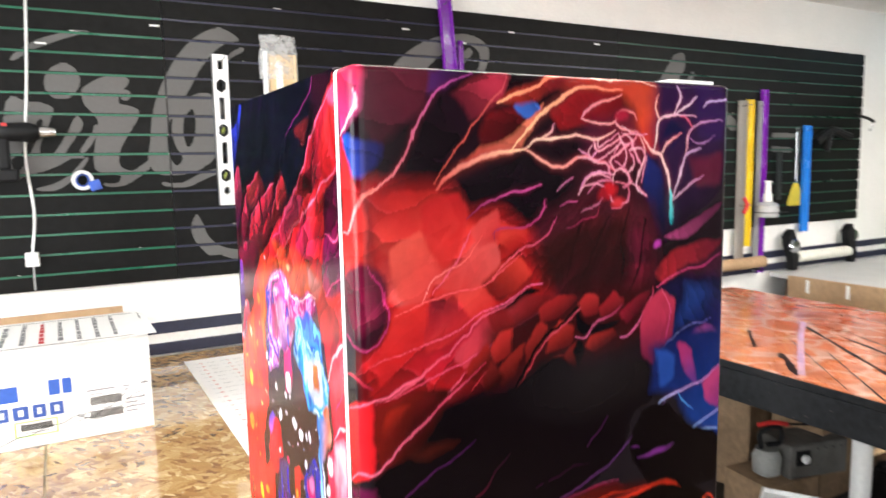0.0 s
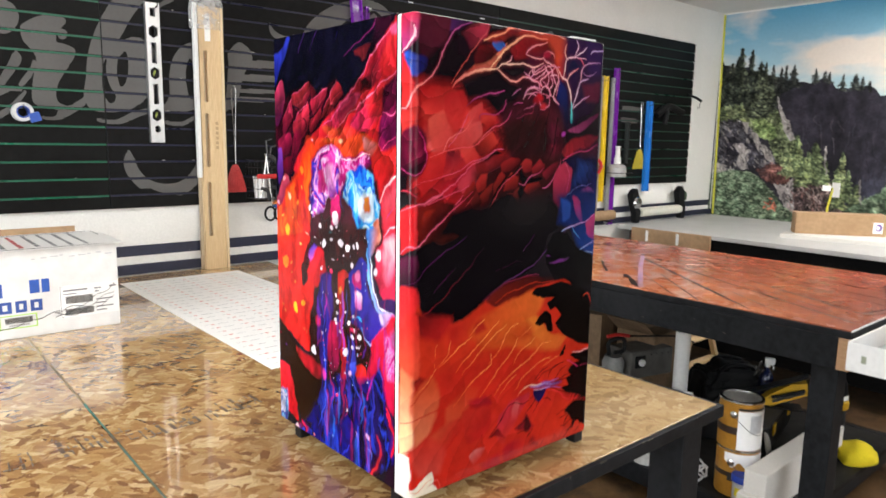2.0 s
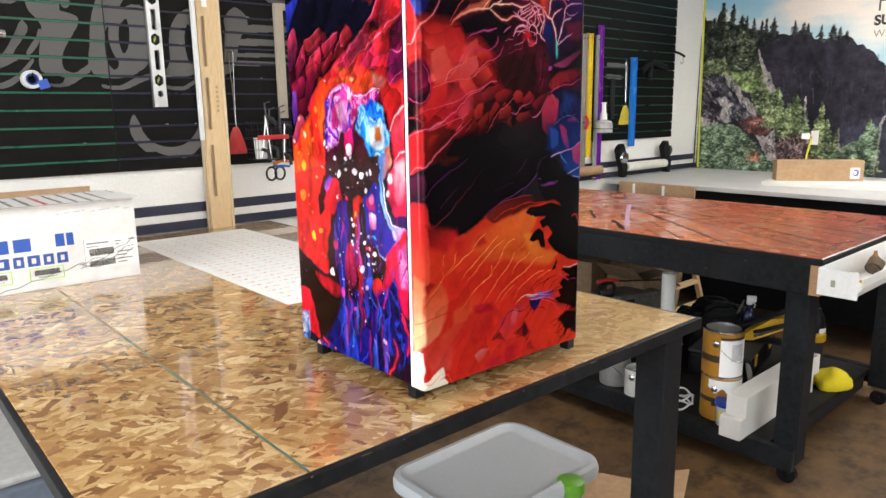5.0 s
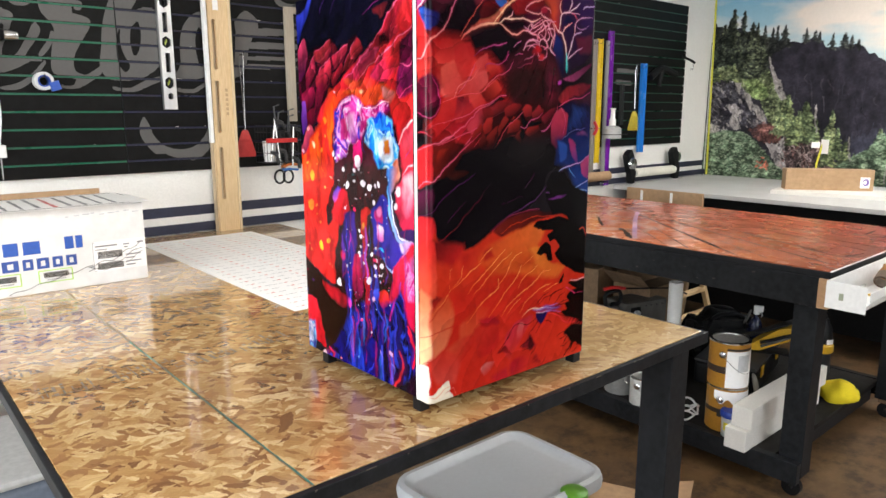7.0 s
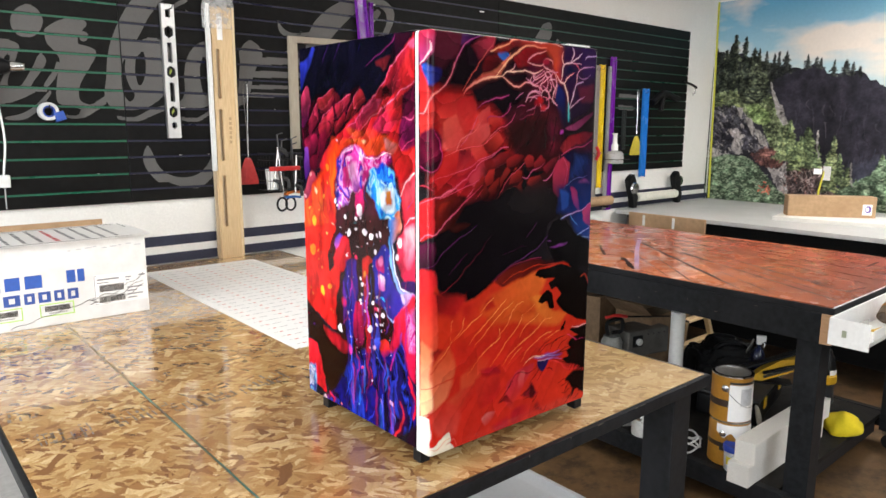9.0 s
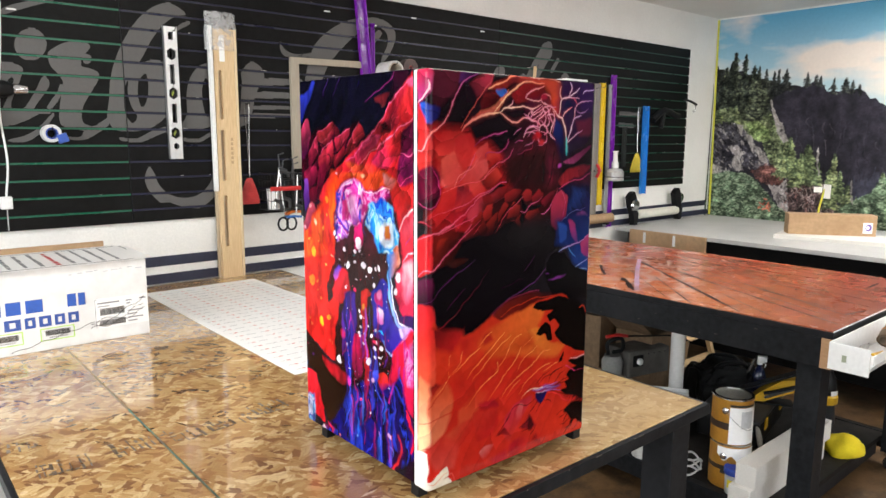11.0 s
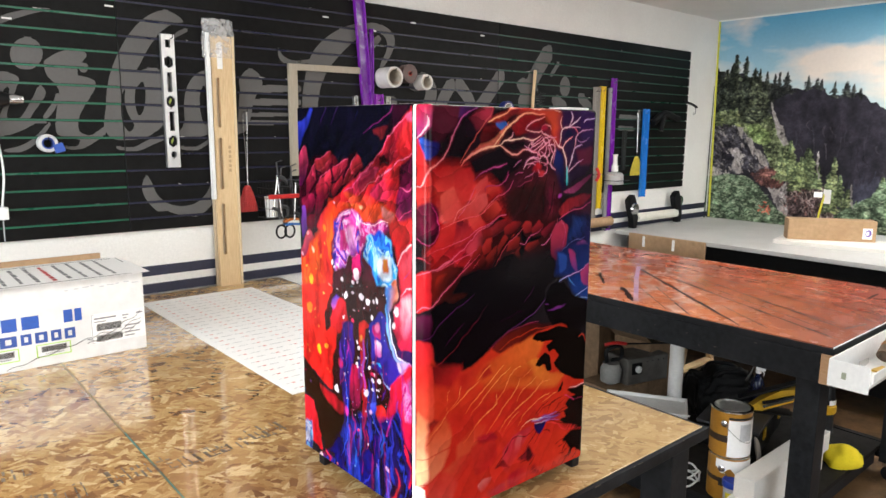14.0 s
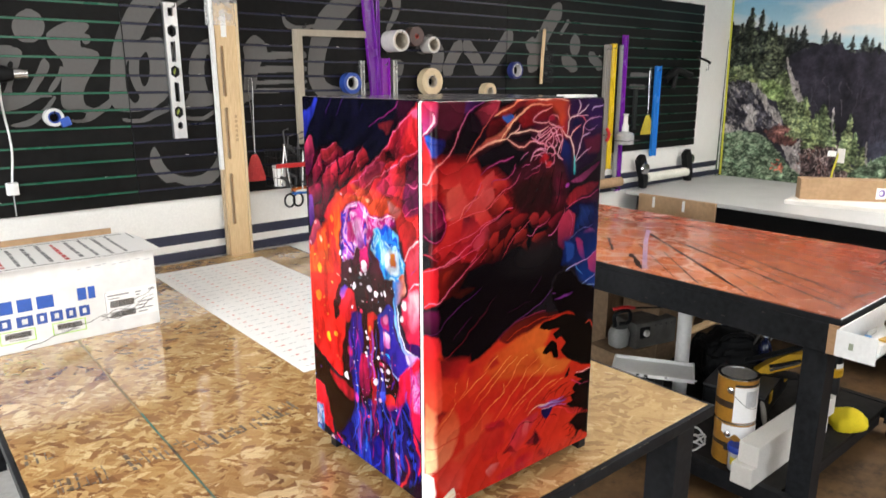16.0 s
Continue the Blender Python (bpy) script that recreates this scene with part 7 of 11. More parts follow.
    c.dot(0.920, 1.368, 0.0043, 0.0026, (255, 220, 190), soft=0.0025)
    c.dot(0.954, 1.451, 0.0043, 0.0043, (255, 190, 200), soft=0.0025)
    c.dot(0.841, 1.394, 0.0051, 0.0042, (255, 220, 170), soft=0.0025)
    c.dot(0.925, 1.346, 0.0085, 0.0111, (255, 176, 40), soft=0.0025)
    c.dot(0.859, 1.484, 0.0026, 0.0034, (255, 170, 60), soft=0.0025)
    c.dot(0.893, 1.421, 0.0034, 0.0026, (250, 150, 50), soft=0.0025)
    c.dot(0.934, 1.424, 0.0034, 0.0034, (255, 170, 60), soft=0.0025)
    c.dot(0.858, 1.516, 0.0060, 0.0077, (250, 150, 40), soft=0.0025)
    c.dot(0.888, 1.355, 0.0034, 0.0034, (252, 160, 50), soft=0.0025)
    c.dot(0.925, 1.495, 0.0051, 0.0043, (255, 180, 170), soft=0.0025)
    c.blob([(0.594, 1.480), (0.580, 1.503), (0.548, 1.522), (0.545, 1.408), (0.594, 1.398), (0.588, 1.453)], (238, 70, 78), (226, 44, 56), -80, soft=0.006)
    c.blob([(0.585, 1.482), (0.552, 1.507), (0.551, 1.462), (0.577, 1.448)], (240, 92, 100), (232, 60, 66), -60, soft=0.009)
    c.vein([(0.597, 1.476), (0.581, 1.502), (0.547, 1.523)], 0.0013, (255, 170, 160), (255, 214, 206))
    c.vein([(0.586, 1.418), (0.569, 1.435), (0.547, 1.444)], 0.0013, (245, 120, 130), (255, 190, 190))
    c.vein([(0.577, 1.448), (0.569, 1.463), (0.563, 1.478)], 0.0007, (150, 50, 110), (190, 70, 110))
    c.blob([(0.816, 1.542), (0.769, 1.561), (0.728, 1.560), (0.707, 1.543), (0.633, 1.552), (0.618, 1.534), (0.609, 1.489), (0.593, 1.467), (0.597, 1.398), (0.833, 1.353), (0.823, 1.432)], (66, 22, 34), soft=0.008)
    c.marble([(0.818, 1.536), (0.774, 1.561), (0.731, 1.561), (0.707, 1.541), (0.716, 1.494), (0.740, 1.467), (0.762, 1.478), (0.782, 1.445), (0.819, 1.431), (0.821, 1.504)], [sr(44, 30, 140), sr(90, 60, 190), sr(190, 90, 210), sr(245, 215, 245), sr(220, 70, 160), sr(120, 30, 110), sr(50, 50, 180), sr(140, 70, 200), sr(240, 170, 225)], 0.028, 31, 1.6, 0.008, 1.00)
    c.marble([(0.715, 1.539), (0.633, 1.551), (0.620, 1.537), (0.657, 1.522), (0.702, 1.512), (0.719, 1.478), (0.725, 1.500)], [sr(150, 20, 90), sr(220, 50, 140), sr(250, 170, 215), sr(200, 40, 130), sr(130, 20, 90)], 0.022, 37, 1.2, 0.008, 1.00)
    c.marble([(0.703, 1.515), (0.657, 1.531), (0.620, 1.519), (0.613, 1.489), (0.594, 1.466), (0.608, 1.416), (0.645, 1.405), (0.666, 1.428), (0.680, 1.459), (0.704, 1.474)], [sr(16, 50, 160), sr(24, 110, 220), sr(60, 170, 240), sr(170, 220, 250), sr(40, 130, 230), sr(20, 60, 190), sr(90, 180, 240)], 0.030, 41, 1.6, 0.006, 1.00)
    c.blob([(0.750, 1.469), (0.722, 1.478), (0.719, 1.436), (0.747, 1.424)], (228, 36, 116), (190, 26, 90), -80)
    c.blob([(0.795, 1.515), (0.775, 1.521), (0.769, 1.491), (0.789, 1.477)], (226, 60, 120), (180, 40, 110), -70, soft=0.006, alpha=0.90)
    c.blob([(0.766, 1.522), (0.742, 1.532), (0.734, 1.487), (0.757, 1.477)], (250, 190, 220), (190, 80, 190), -80, soft=0.008, alpha=0.80)
    c.blob([(0.658, 1.475), (0.621, 1.487), (0.614, 1.453), (0.639, 1.438), (0.658, 1.449)], (240, 240, 246), (220, 235, 250), 0, soft=0.007, alpha=0.90)
    c.blob([(0.648, 1.472), (0.628, 1.477), (0.626, 1.460), (0.644, 1.454)], (246, 176, 56), (224, 120, 40), -60)
    c.blob([(0.618, 1.441), (0.600, 1.449), (0.597, 1.418), (0.614, 1.404)], (232, 130, 70), (240, 200, 190), -80, soft=0.005)
    c.blob([(0.668, 1.426), (0.639, 1.438), (0.615, 1.432), (0.621, 1.413), (0.652, 1.410)], (40, 150, 230), (30, 90, 210), -60, soft=0.005)
    c.dot(0.636, 1.427, 0.0085, 0.0068, (200, 240, 250), soft=0.0040)
    c.blob([(0.794, 1.418), (0.750, 1.441), (0.751, 1.419), (0.707, 1.429), (0.671, 1.432), (0.649, 1.406), (0.618, 1.394), (0.829, 1.353), (0.813, 1.393)], (58, 24, 26), soft=0.007)
    c.blob([(0.829, 1.370), (0.795, 1.384), (0.784, 1.362), (0.833, 1.353)], (226, 40, 60), soft=0.006)
    c.vein([(0.711, 1.541), (0.670, 1.543), (0.627, 1.553)], 0.0008, (255, 200, 220), (255, 180, 160))
    c.vein([(0.809, 1.537), (0.783, 1.555), (0.765, 1.562)], 0.0010, (250, 160, 200), (250, 190, 190))
    c.vein([(0.701, 1.508), (0.715, 1.471), (0.708, 1.449)], 0.0011, (60, 30, 120), (50, 24, 60))
    c.dot(0.748, 1.398, 0.0145, 0.0110, (74, 196, 206), soft=0.0030)
    c.vein([(0.759, 1.389), (0.744, 1.401), (0.734, 1.411)], 0.0007, (210, 245, 250))
    c.dot(0.735, 1.435, 0.0102, 0.0085, (252, 236, 246))
    c.dot(0.790, 1.415, 0.0060, 0.0060, (252, 236, 246))
    c.dot(0.809, 1.394, 0.0051, 0.0042, (252, 236, 246))
    c.dot(0.776, 1.387, 0.0077, 0.0068, (252, 236, 246))
    c.dot(0.720, 1.411, 0.0043, 0.0043, (252, 236, 246))
    c.dot(0.717, 1.396, 0.0077, 0.0068, (252, 236, 246))
    c.dot(0.696, 1.385, 0.0093, 0.0068, (252, 236, 246))
    c.dot(0.747, 1.418, 0.0051, 0.0042, (252, 236, 246))
    c.dot(0.802, 1.379, 0.0043, 0.0034, (252, 236, 246))
    c.dot(0.674, 1.390, 0.0051, 0.0042, (252, 236, 246))
    c.dot(0.663, 1.394, 0.0034, 0.0042, (252, 236, 246))
    c.dot(0.730, 1.423, 0.0043, 0.0034, (252, 236, 246))
    c.dot(0.684, 1.394, 0.0026, 0.0025, (252, 236, 246))
    c.dot(0.826, 1.452, 0.0051, 0.0059, (252, 236, 246))
    c.dot(0.819, 1.441, 0.0043, 0.0034, (252, 236, 246))
    c.blob([(0.967, 1.373), (0.838, 1.395), (0.832, 1.338), (0.849, 1.297), (0.815, 1.309), (0.820, 1.224), (0.833, 1.164), (0.878, 1.173), (0.955, 1.206), (0.964, 1.231)], (238, 50, 32), (234, 42, 36), -70, soft=0.005)
    c.blob([(0.858, 1.337), (0.832, 1.380), (0.822, 1.367), (0.841, 1.303), (0.858, 1.294)], (78, 16, 16), (50, 14, 16), -80)
    c.blob([(0.824, 1.393), (0.633, 1.429), (0.636, 1.366), (0.619, 1.238), (0.633, 1.178), (0.673, 1.181), (0.735, 1.142), (0.828, 1.116), (0.829, 1.221), (0.810, 1.310), (0.796, 1.321), (0.825, 1.356)], (54, 23, 24), (44, 17, 20), -80, soft=0.005)
    c.blob([(0.838, 1.329), (0.802, 1.377), (0.772, 1.366), (0.770, 1.333), (0.810, 1.299), (0.834, 1.304)], (232, 40, 50), (226, 36, 36), -80, soft=0.005)
    c.blob([(0.833, 1.355), (0.813, 1.381), (0.802, 1.377), (0.826, 1.344)], (90, 60, 190), (200, 90, 180), -60, soft=0.005)
    c.blob([(0.965, 1.211), (0.903, 1.175), (0.853, 1.152), (0.801, 1.127), (0.768, 1.112), (0.792, 1.031), (0.860, 1.011), (0.893, 1.041), (0.914, 1.109), (0.967, 1.130)], (36, 15, 12), soft=0.005)
    c.blob([(0.970, 1.111), (0.922, 1.112), (0.890, 1.044), (0.880, 1.003), (0.927, 1.011), (0.967, 1.046)], (232, 42, 52), (222, 32, 40), -70)
    c.blob([(0.889, 1.162), (0.831, 1.152), (0.780, 1.134), (0.815, 1.116), (0.871, 1.139)], (190, 34, 38), (150, 28, 40), -40, soft=0.008)
    c.marble([(0.967, 1.046), (0.931, 1.058), (0.924, 1.019), (0.936, 0.961), (0.968, 0.954)], [sr(90, 120, 210), sr(220, 220, 245), sr(60, 60, 160), sr(120, 190, 235), sr(150, 70, 160)], 0.020, 81, 2.5, 0.006, 1.00)
    c.blob([(0.928, 0.964), (0.898, 0.971), (0.894, 0.958), (0.925, 0.949)], (60, 180, 226))
    c.dot(0.887, 0.981, 0.0119, 0.0111, (255, 200, 216), soft=0.0050)
    c.dot(0.860, 0.987, 0.0179, 0.0153, (190, 40, 60), soft=0.0140, alpha=0.80)
    c.blob([(0.792, 1.320), (0.751, 1.330), (0.752, 1.242), (0.768, 1.154), (0.769, 1.112), (0.793, 1.163), (0.801, 1.258)], (52, 30, 120), (34, 30, 130), -80, soft=0.006)
    c.vein([(0.785, 1.315), (0.781, 1.275), (0.780, 1.234), (0.778, 1.185), (0.774, 1.136), (0.787, 1.054)], 0.0018, (60, 40, 170), (50, 90, 225))
    c.vein([(0.771, 1.294), (0.765, 1.267), (0.782, 1.242)], 0.0011, (210, 40, 140), (120, 40, 170))
    c.dot(0.802, 1.233, 0.0085, 0.0094, (226, 50, 70), soft=0.0060)
    c.dot(0.779, 1.132, 0.0068, 0.0068, (240, 70, 170), soft=0.0060)
    c.blob([(0.755, 1.241), (0.718, 1.242), (0.726, 1.167), (0.748, 1.142), (0.763, 1.172)], (176, 28, 66), (110, 20, 60), -80, soft=0.006)
    c.blob([(0.728, 1.335), (0.703, 1.345), (0.695, 1.335), (0.710, 1.320), (0.709, 1.233), (0.701, 1.175), (0.698, 1.109), (0.709, 1.103), (0.715, 1.171), (0.721, 1.230), (0.729, 1.292)], (206, 48, 36), (196, 34, 34), -85, soft=0.003)
    c.dot(0.722, 1.304, 0.0051, 0.0068, (250, 176, 60), soft=0.0040)
    c.blob([(0.693, 1.341), (0.652, 1.373), (0.631, 1.360), (0.638, 1.328), (0.619, 1.295), (0.583, 1.286), (0.594, 1.252), (0.622, 1.229), (0.653, 1.247), (0.684, 1.258), (0.688, 1.297)], (46, 42, 156), (50, 34, 140), -60, soft=0.006)
    c.blob([(0.681, 1.338), (0.664, 1.349), (0.656, 1.328), (0.659, 1.320), (0.677, 1.323)], (190, 36, 110), soft=0.005)
    c.dot(0.667, 1.339, 0.0051, 0.0085, (255, 150, 190), soft=0.0040)
    c.blob([(0.673, 1.312), (0.655, 1.313), (0.654, 1.286), (0.672, 1.285)], (246, 206, 232), (220, 110, 190), -80)
    c.vein([(0.632, 1.397), (0.630, 1.364), (0.625, 1.327), (0.607, 1.296), (0.574, 1.291), (0.546, 1.293)], 0.0036, (90, 170, 240), (150, 150, 235))
    c.vein([(0.625, 1.398), (0.621, 1.365), (0.618, 1.329), (0.600, 1.302), (0.568, 1.295), (0.547, 1.296)], 0.0015, (220, 240, 252), (240, 215, 245))
    c.blob([(0.599, 1.287), (0.547, 1.296), (0.562, 1.282), (0.589, 1.266), (0.597, 1.271)], (228, 200, 240), (190, 140, 220), -40, soft=0.005)
    c.vein([(0.654, 1.252), (0.641, 1.236), (0.622, 1.231), (0.601, 1.246), (0.583, 1.271), (0.546, 1.291)], 0.0011, (50, 150, 225), (240, 190, 235))
    c.vein([(0.679, 1.263), (0.663, 1.269), (0.650, 1.261)], 0.0014, (30, 120, 220), (40, 160, 230))
    c.blob([(0.604, 1.396), (0.547, 1.433), (0.547, 1.322), (0.584, 1.309), (0.609, 1.345)], (232, 66, 84), (214, 40, 72), -80, soft=0.006)
    c.blob([(0.586, 1.409), (0.551, 1.424), (0.555, 1.365), (0.584, 1.340)], (252, 196, 196), (240, 120, 136), -70, soft=0.012, alpha=0.90)
    c.blob([(0.599, 1.308), (0.547, 1.322), (0.547, 1.296), (0.574, 1.295)], (52, 22, 86))
    c.blob([(0.633, 1.426), (0.597, 1.432), (0.603, 1.406), (0.627, 1.379)], (60, 130, 220), (240, 150, 90), 0, soft=0.006)
    c.dot(0.600, 1.387, 0.0068, 0.0085, (255, 250, 252), soft=0.0030)
    c.dot(0.609, 1.360, 0.0051, 0.0068, (255, 246, 252), soft=0.0025)
    c.blob([(0.623, 1.230), (0.584, 1.270), (0.544, 1.292), (0.543, 1.119), (0.584, 1.133), (0.596, 1.191), (0.635, 1.146), (0.628, 1.197)], (230, 36, 58), (206, 28, 70), -80, soft=0.005)
    c.marble([(0.586, 1.248), (0.550, 1.274), (0.548, 1.185), (0.572, 1.181)], [sr(232, 40, 90), sr(236, 110, 190), sr(250, 180, 225), sr(210, 50, 150), sr(232, 44, 80)], 0.020, 61, 2.2, 0.012, 0.90)
    c.blob([(0.668, 1.176), (0.641, 1.178), (0.626, 1.150), (0.646, 1.139), (0.671, 1.159)], (232, 60, 40), (210, 36, 44), -60)
    c.blob([(0.688, 1.178), (0.671, 1.186), (0.671, 1.159), (0.687, 1.153)], (80, 96, 228), (60, 60, 190), -80)
    c.dot(0.686, 1.156, 0.0051, 0.0059, (240, 190, 235), soft=0.0030)
    c.marble([(0.885, 0.982), (0.851, 1.013), (0.768, 1.116), (0.735, 1.144), (0.680, 1.145), (0.622, 1.164), (0.595, 1.192), (0.565, 1.119), (0.538, 1.091), (0.532, 1.036), (0.739, 0.948), (0.845, 0.952)], [sr(18, 12, 50), sr(24, 20, 96), sr(20, 22, 120), sr(16, 10, 46), sr(36, 56, 180), sr(18, 10, 50), sr(26, 18, 84)], 0.035, 71, 2.4, 0.010, 1.00)
    c.vein([(0.684, 1.148), (0.670, 1.132), (0.657, 1.117), (0.654, 1.090)], 0.0021, (60, 90, 226), (40, 60, 190))
    c.vein([(0.757, 1.141), (0.750, 1.101), (0.766, 1.058)], 0.0017, (150, 30, 90), (60, 24, 110))
    c.vein([(0.704, 1.109), (0.701, 1.085), (0.707, 1.071)], 0.0011, (200, 40, 60), (120, 30, 80))
    c.vein([(0.780, 1.083), (0.784, 1.055), (0.804, 1.022)], 0.0014, (50, 90, 225), (40, 50, 170))
    c.vein([(0.635, 1.125), (0.622, 1.153), (0.610, 1.180)], 0.0017, (190, 40, 140), (120, 30, 130))
    c.vein([(0.574, 1.123), (0.559, 1.098), (0.553, 1.070), (0.561, 1.047)], 0.0022, (226, 40, 60), (210, 30, 44))
    c.vein([(0.668, 1.052), (0.661, 1.042), (0.670, 1.023)], 0.0011, (150, 130, 226), (50, 60, 180))
    c.vein([(0.738, 0.991), (0.724, 0.975), (0.696, 0.979)], 0.0011, (50, 90, 225), (40, 50, 180))
    c.dot(0.888, 1.242, 0.0094, 0.0093, (255, 190, 40), soft=0.0020)
    c.dot(0.853, 1.256, 0.0077, 0.0068, (255, 170, 40), soft=0.0020)
    c.dot(0.926, 1.332, 0.0102, 0.0111, (255, 160, 36), soft=0.0020)
    c.dot(0.890, 1.294, 0.0043, 0.0034, (255, 150, 50), soft=0.0020)
    c.dot(0.938, 1.238, 0.0051, 0.0042, (250, 120, 40), soft=0.0020)
    c.dot(0.928, 1.227, 0.0043, 0.0034, (250, 130, 60), soft=0.0020)
    c.dot(0.902, 1.311, 0.0034, 0.0025, (250, 120, 40), soft=0.0020)
    c.dot(0.857, 1.206, 0.0043, 0.0034, (250, 100, 60), soft=0.0020)
    c.dot(0.844, 1.200, 0.0043, 0.0034, (250, 100, 60), soft=0.0020)
    c.dot(0.905, 1.332, 0.0034, 0.0026, (252, 150, 50), soft=0.0020)
    c.dot(0.867, 1.373, 0.0034, 0.0025, (255, 190, 90), soft=0.0020)
    c.dot(0.950, 1.176, 0.0043, 0.0025, (190, 40, 80), soft=0.0020)
    c.dot(0.929, 1.155, 0.0026, 0.0026, (120, 60, 160), soft=0.0020)
    c.dot(0.961, 1.130, 0.0034, 0.0025, (150, 170, 226), soft=0.0020)
    c.dot(0.736, 1.296, 0.0034, 0.0034, (252, 240, 250))
    c.dot(0.733, 1.285, 0.0051, 0.0042, (252, 240, 250))
    c.dot(0.732, 1.265, 0.0043, 0.0034, (252, 240, 250))
    c.dot(0.737, 1.250, 0.0043, 0.0042, (252, 240, 250))
    c.dot(0.734, 1.241, 0.0043, 0.0043, (252, 240, 250))
    c.dot(0.817, 1.170, 0.0085, 0.0093, (252, 240, 250))
    c.dot(0.705, 1.196, 0.0068, 0.0068, (252, 240, 250))
    c.dot(0.684, 1.360, 0.0043, 0.0043, (252, 240, 250))
    c.dot(0.696, 1.385, 0.0093, 0.0068, (252, 240, 250))
    c.dot(0.720, 1.392, 0.0077, 0.0068, (252, 240, 250))
    c.dot(0.679, 1.269, 0.0043, 0.0034, (252, 240, 250))
    c.dot(0.692, 1.252, 0.0051, 0.0051, (252, 240, 250))
    c.dot(0.679, 1.223, 0.0051, 0.0051, (252, 240, 250))
    c.dot(0.659, 1.232, 0.0060, 0.0059, (252, 240, 250))
    c.dot(0.684, 1.202, 0.0051, 0.0042, (252, 240, 250))
    c.dot(0.704, 1.155, 0.0034, 0.0026, (252, 240, 250))
    c.dot(0.702, 1.086, 0.0026, 0.0034, (252, 240, 250))
    c.dot(0.745, 1.361, 0.0026, 0.0008, (252, 240, 250))
    c.dot(0.709, 1.370, 0.0017, 0.0017, (252, 240, 250))
    c.dot(0.674, 1.391, 0.0043, 0.0034, (252, 240, 250))
    c.dot(0.663, 1.394, 0.0034, 0.0051, (252, 240, 250))
    c.dot(0.706, 1.271, 0.0034, 0.0034, (252, 240, 250))
    c.dot(0.784, 1.210, 0.0043, 0.0042, (252, 240, 250))
    c.dot(0.776, 1.383, 0.0068, 0.0068, (252, 240, 250))
    c.dot(0.787, 1.336, 0.0043, 0.0043, (252, 240, 250))
    c.dot(0.720, 1.228, 0.0034, 0.0025, (252, 240, 250))
    c.dot(0.659, 1.208, 0.0026, 0.0025, (252, 240, 250))
    c.dot(0.673, 1.240, 0.0034, 0.0034, (252, 240, 250))
    c.dot(0.736, 1.106, 0.0034, 0.0026, (252, 240, 250))
    c.dot(0.751, 1.394, 0.0043, 0.0042, (252, 240, 250))
    c.dot(0.666, 1.207, 0.0026, 0.0017, (252, 240, 250))
    c.dot(0.678, 1.238, 0.0060, 0.0042, (226, 50, 90), soft=0.0020)
    c.dot(0.749, 1.338, 0.0051, 0.0043, (226, 50, 90), soft=0.0020)
    c.dot(0.726, 1.240, 0.0043, 0.0042, (226, 50, 90), soft=0.0020)
    c.dot(0.736, 1.105, 0.0051, 0.0034, (226, 50, 90), soft=0.0020)
    c.vein([(0.602, 1.069), (0.590, 1.044), (0.599, 1.022), (0.621, 0.990), (0.625, 0.968)], 0.0027, (150, 40, 60), (232, 54, 40))
    c.vein([(0.574, 1.115), (0.557, 1.087), (0.552, 1.070), (0.561, 1.044)], 0.0022, (225, 40, 70), (214, 30, 44))
    c.vein([(0.846, 0.977), (0.815, 0.972), (0.803, 0.984)], 0.0011, (60, 110, 230), (50, 80, 210))
    c.vein([(0.705, 0.979), (0.675, 0.980), (0.655, 0.973)], 0.0018, (60, 90, 230), (40, 50, 180))
    c.vein([(0.634, 1.034), (0.624, 1.025), (0.623, 1.011)], 0.0011, (120, 150, 235), (50, 60, 190))
    c.vein([(0.780, 1.045), (0.771, 1.021), (0.749, 1.023)], 0.0011, (60, 80, 220), (40, 40, 150))
    c.vein([(0.693, 1.020), (0.708, 0.991), (0.737, 0.979)], 0.0014, (40, 56, 190), (30, 30, 120))
    c.vein([(0.671, 1.055), (0.665, 1.040)], 0.0011, (226, 170, 235), (90, 60, 170))
    c.vein([(0.864, 1.011), (0.845, 0.998), (0.854, 0.977)], 0.0020, (200, 44, 70), (150, 30, 60))
    c.dot(0.629, 1.056, 0.0051, 0.0051, (245, 190, 220), soft=0.0030)
    c.dot(0.885, 0.987, 0.0094, 0.0094, (255, 216, 226), soft=0.0040)
    c.dot(0.910, 0.969, 0.0111, 0.0051, (70, 190, 230), soft=0.0040)
    c.dot(0.749, 1.016, 0.0026, 0.0034, (120, 160, 235), soft=0.0020)
    c.dot(0.819, 0.995, 0.0034, 0.0034, (236, 140, 120), soft=0.0020)
    c.blob([(0.566, 1.027), (0.542, 1.042), (0.541, 0.971), (0.592, 0.970)], (40, 12, 34), soft=0.007, alpha=0.90)
    rnd = random.Random(19)
    for k in range(70):  # runs of thinned paint
        a, b, h = rnd.uniform(0.575, 0.80), rnd.uniform(1.02, 1.34), rnd.uniform(0.03, 0.11)
        col = rnd.choice([(60, 80, 220), (40, 40, 150), (26, 18, 70), (150, 30, 80), (90, 40, 150), (30, 14, 34), (40, 110, 220)])
        c.vein([(a, b), (a + rnd.uniform(-0.006, 0.006), b - 0.5 * h), (a + rnd.uniform(-0.010, 0.010), b - h)], rnd.uniform(0.0008, 0.0035), col, None, rnd.uniform(0.2, 0.55))
    c.flow(0.016, 2.6, 91, 0.50, 1.35)
    rnd = random.Random(9)
    for k in range(60):  # fine spatter
        a, b = rnd.uniform(0.63, 0.80), rnd.uniform(1.13, 1.42)
        r = rnd.uniform(0.0006, 0.0014)
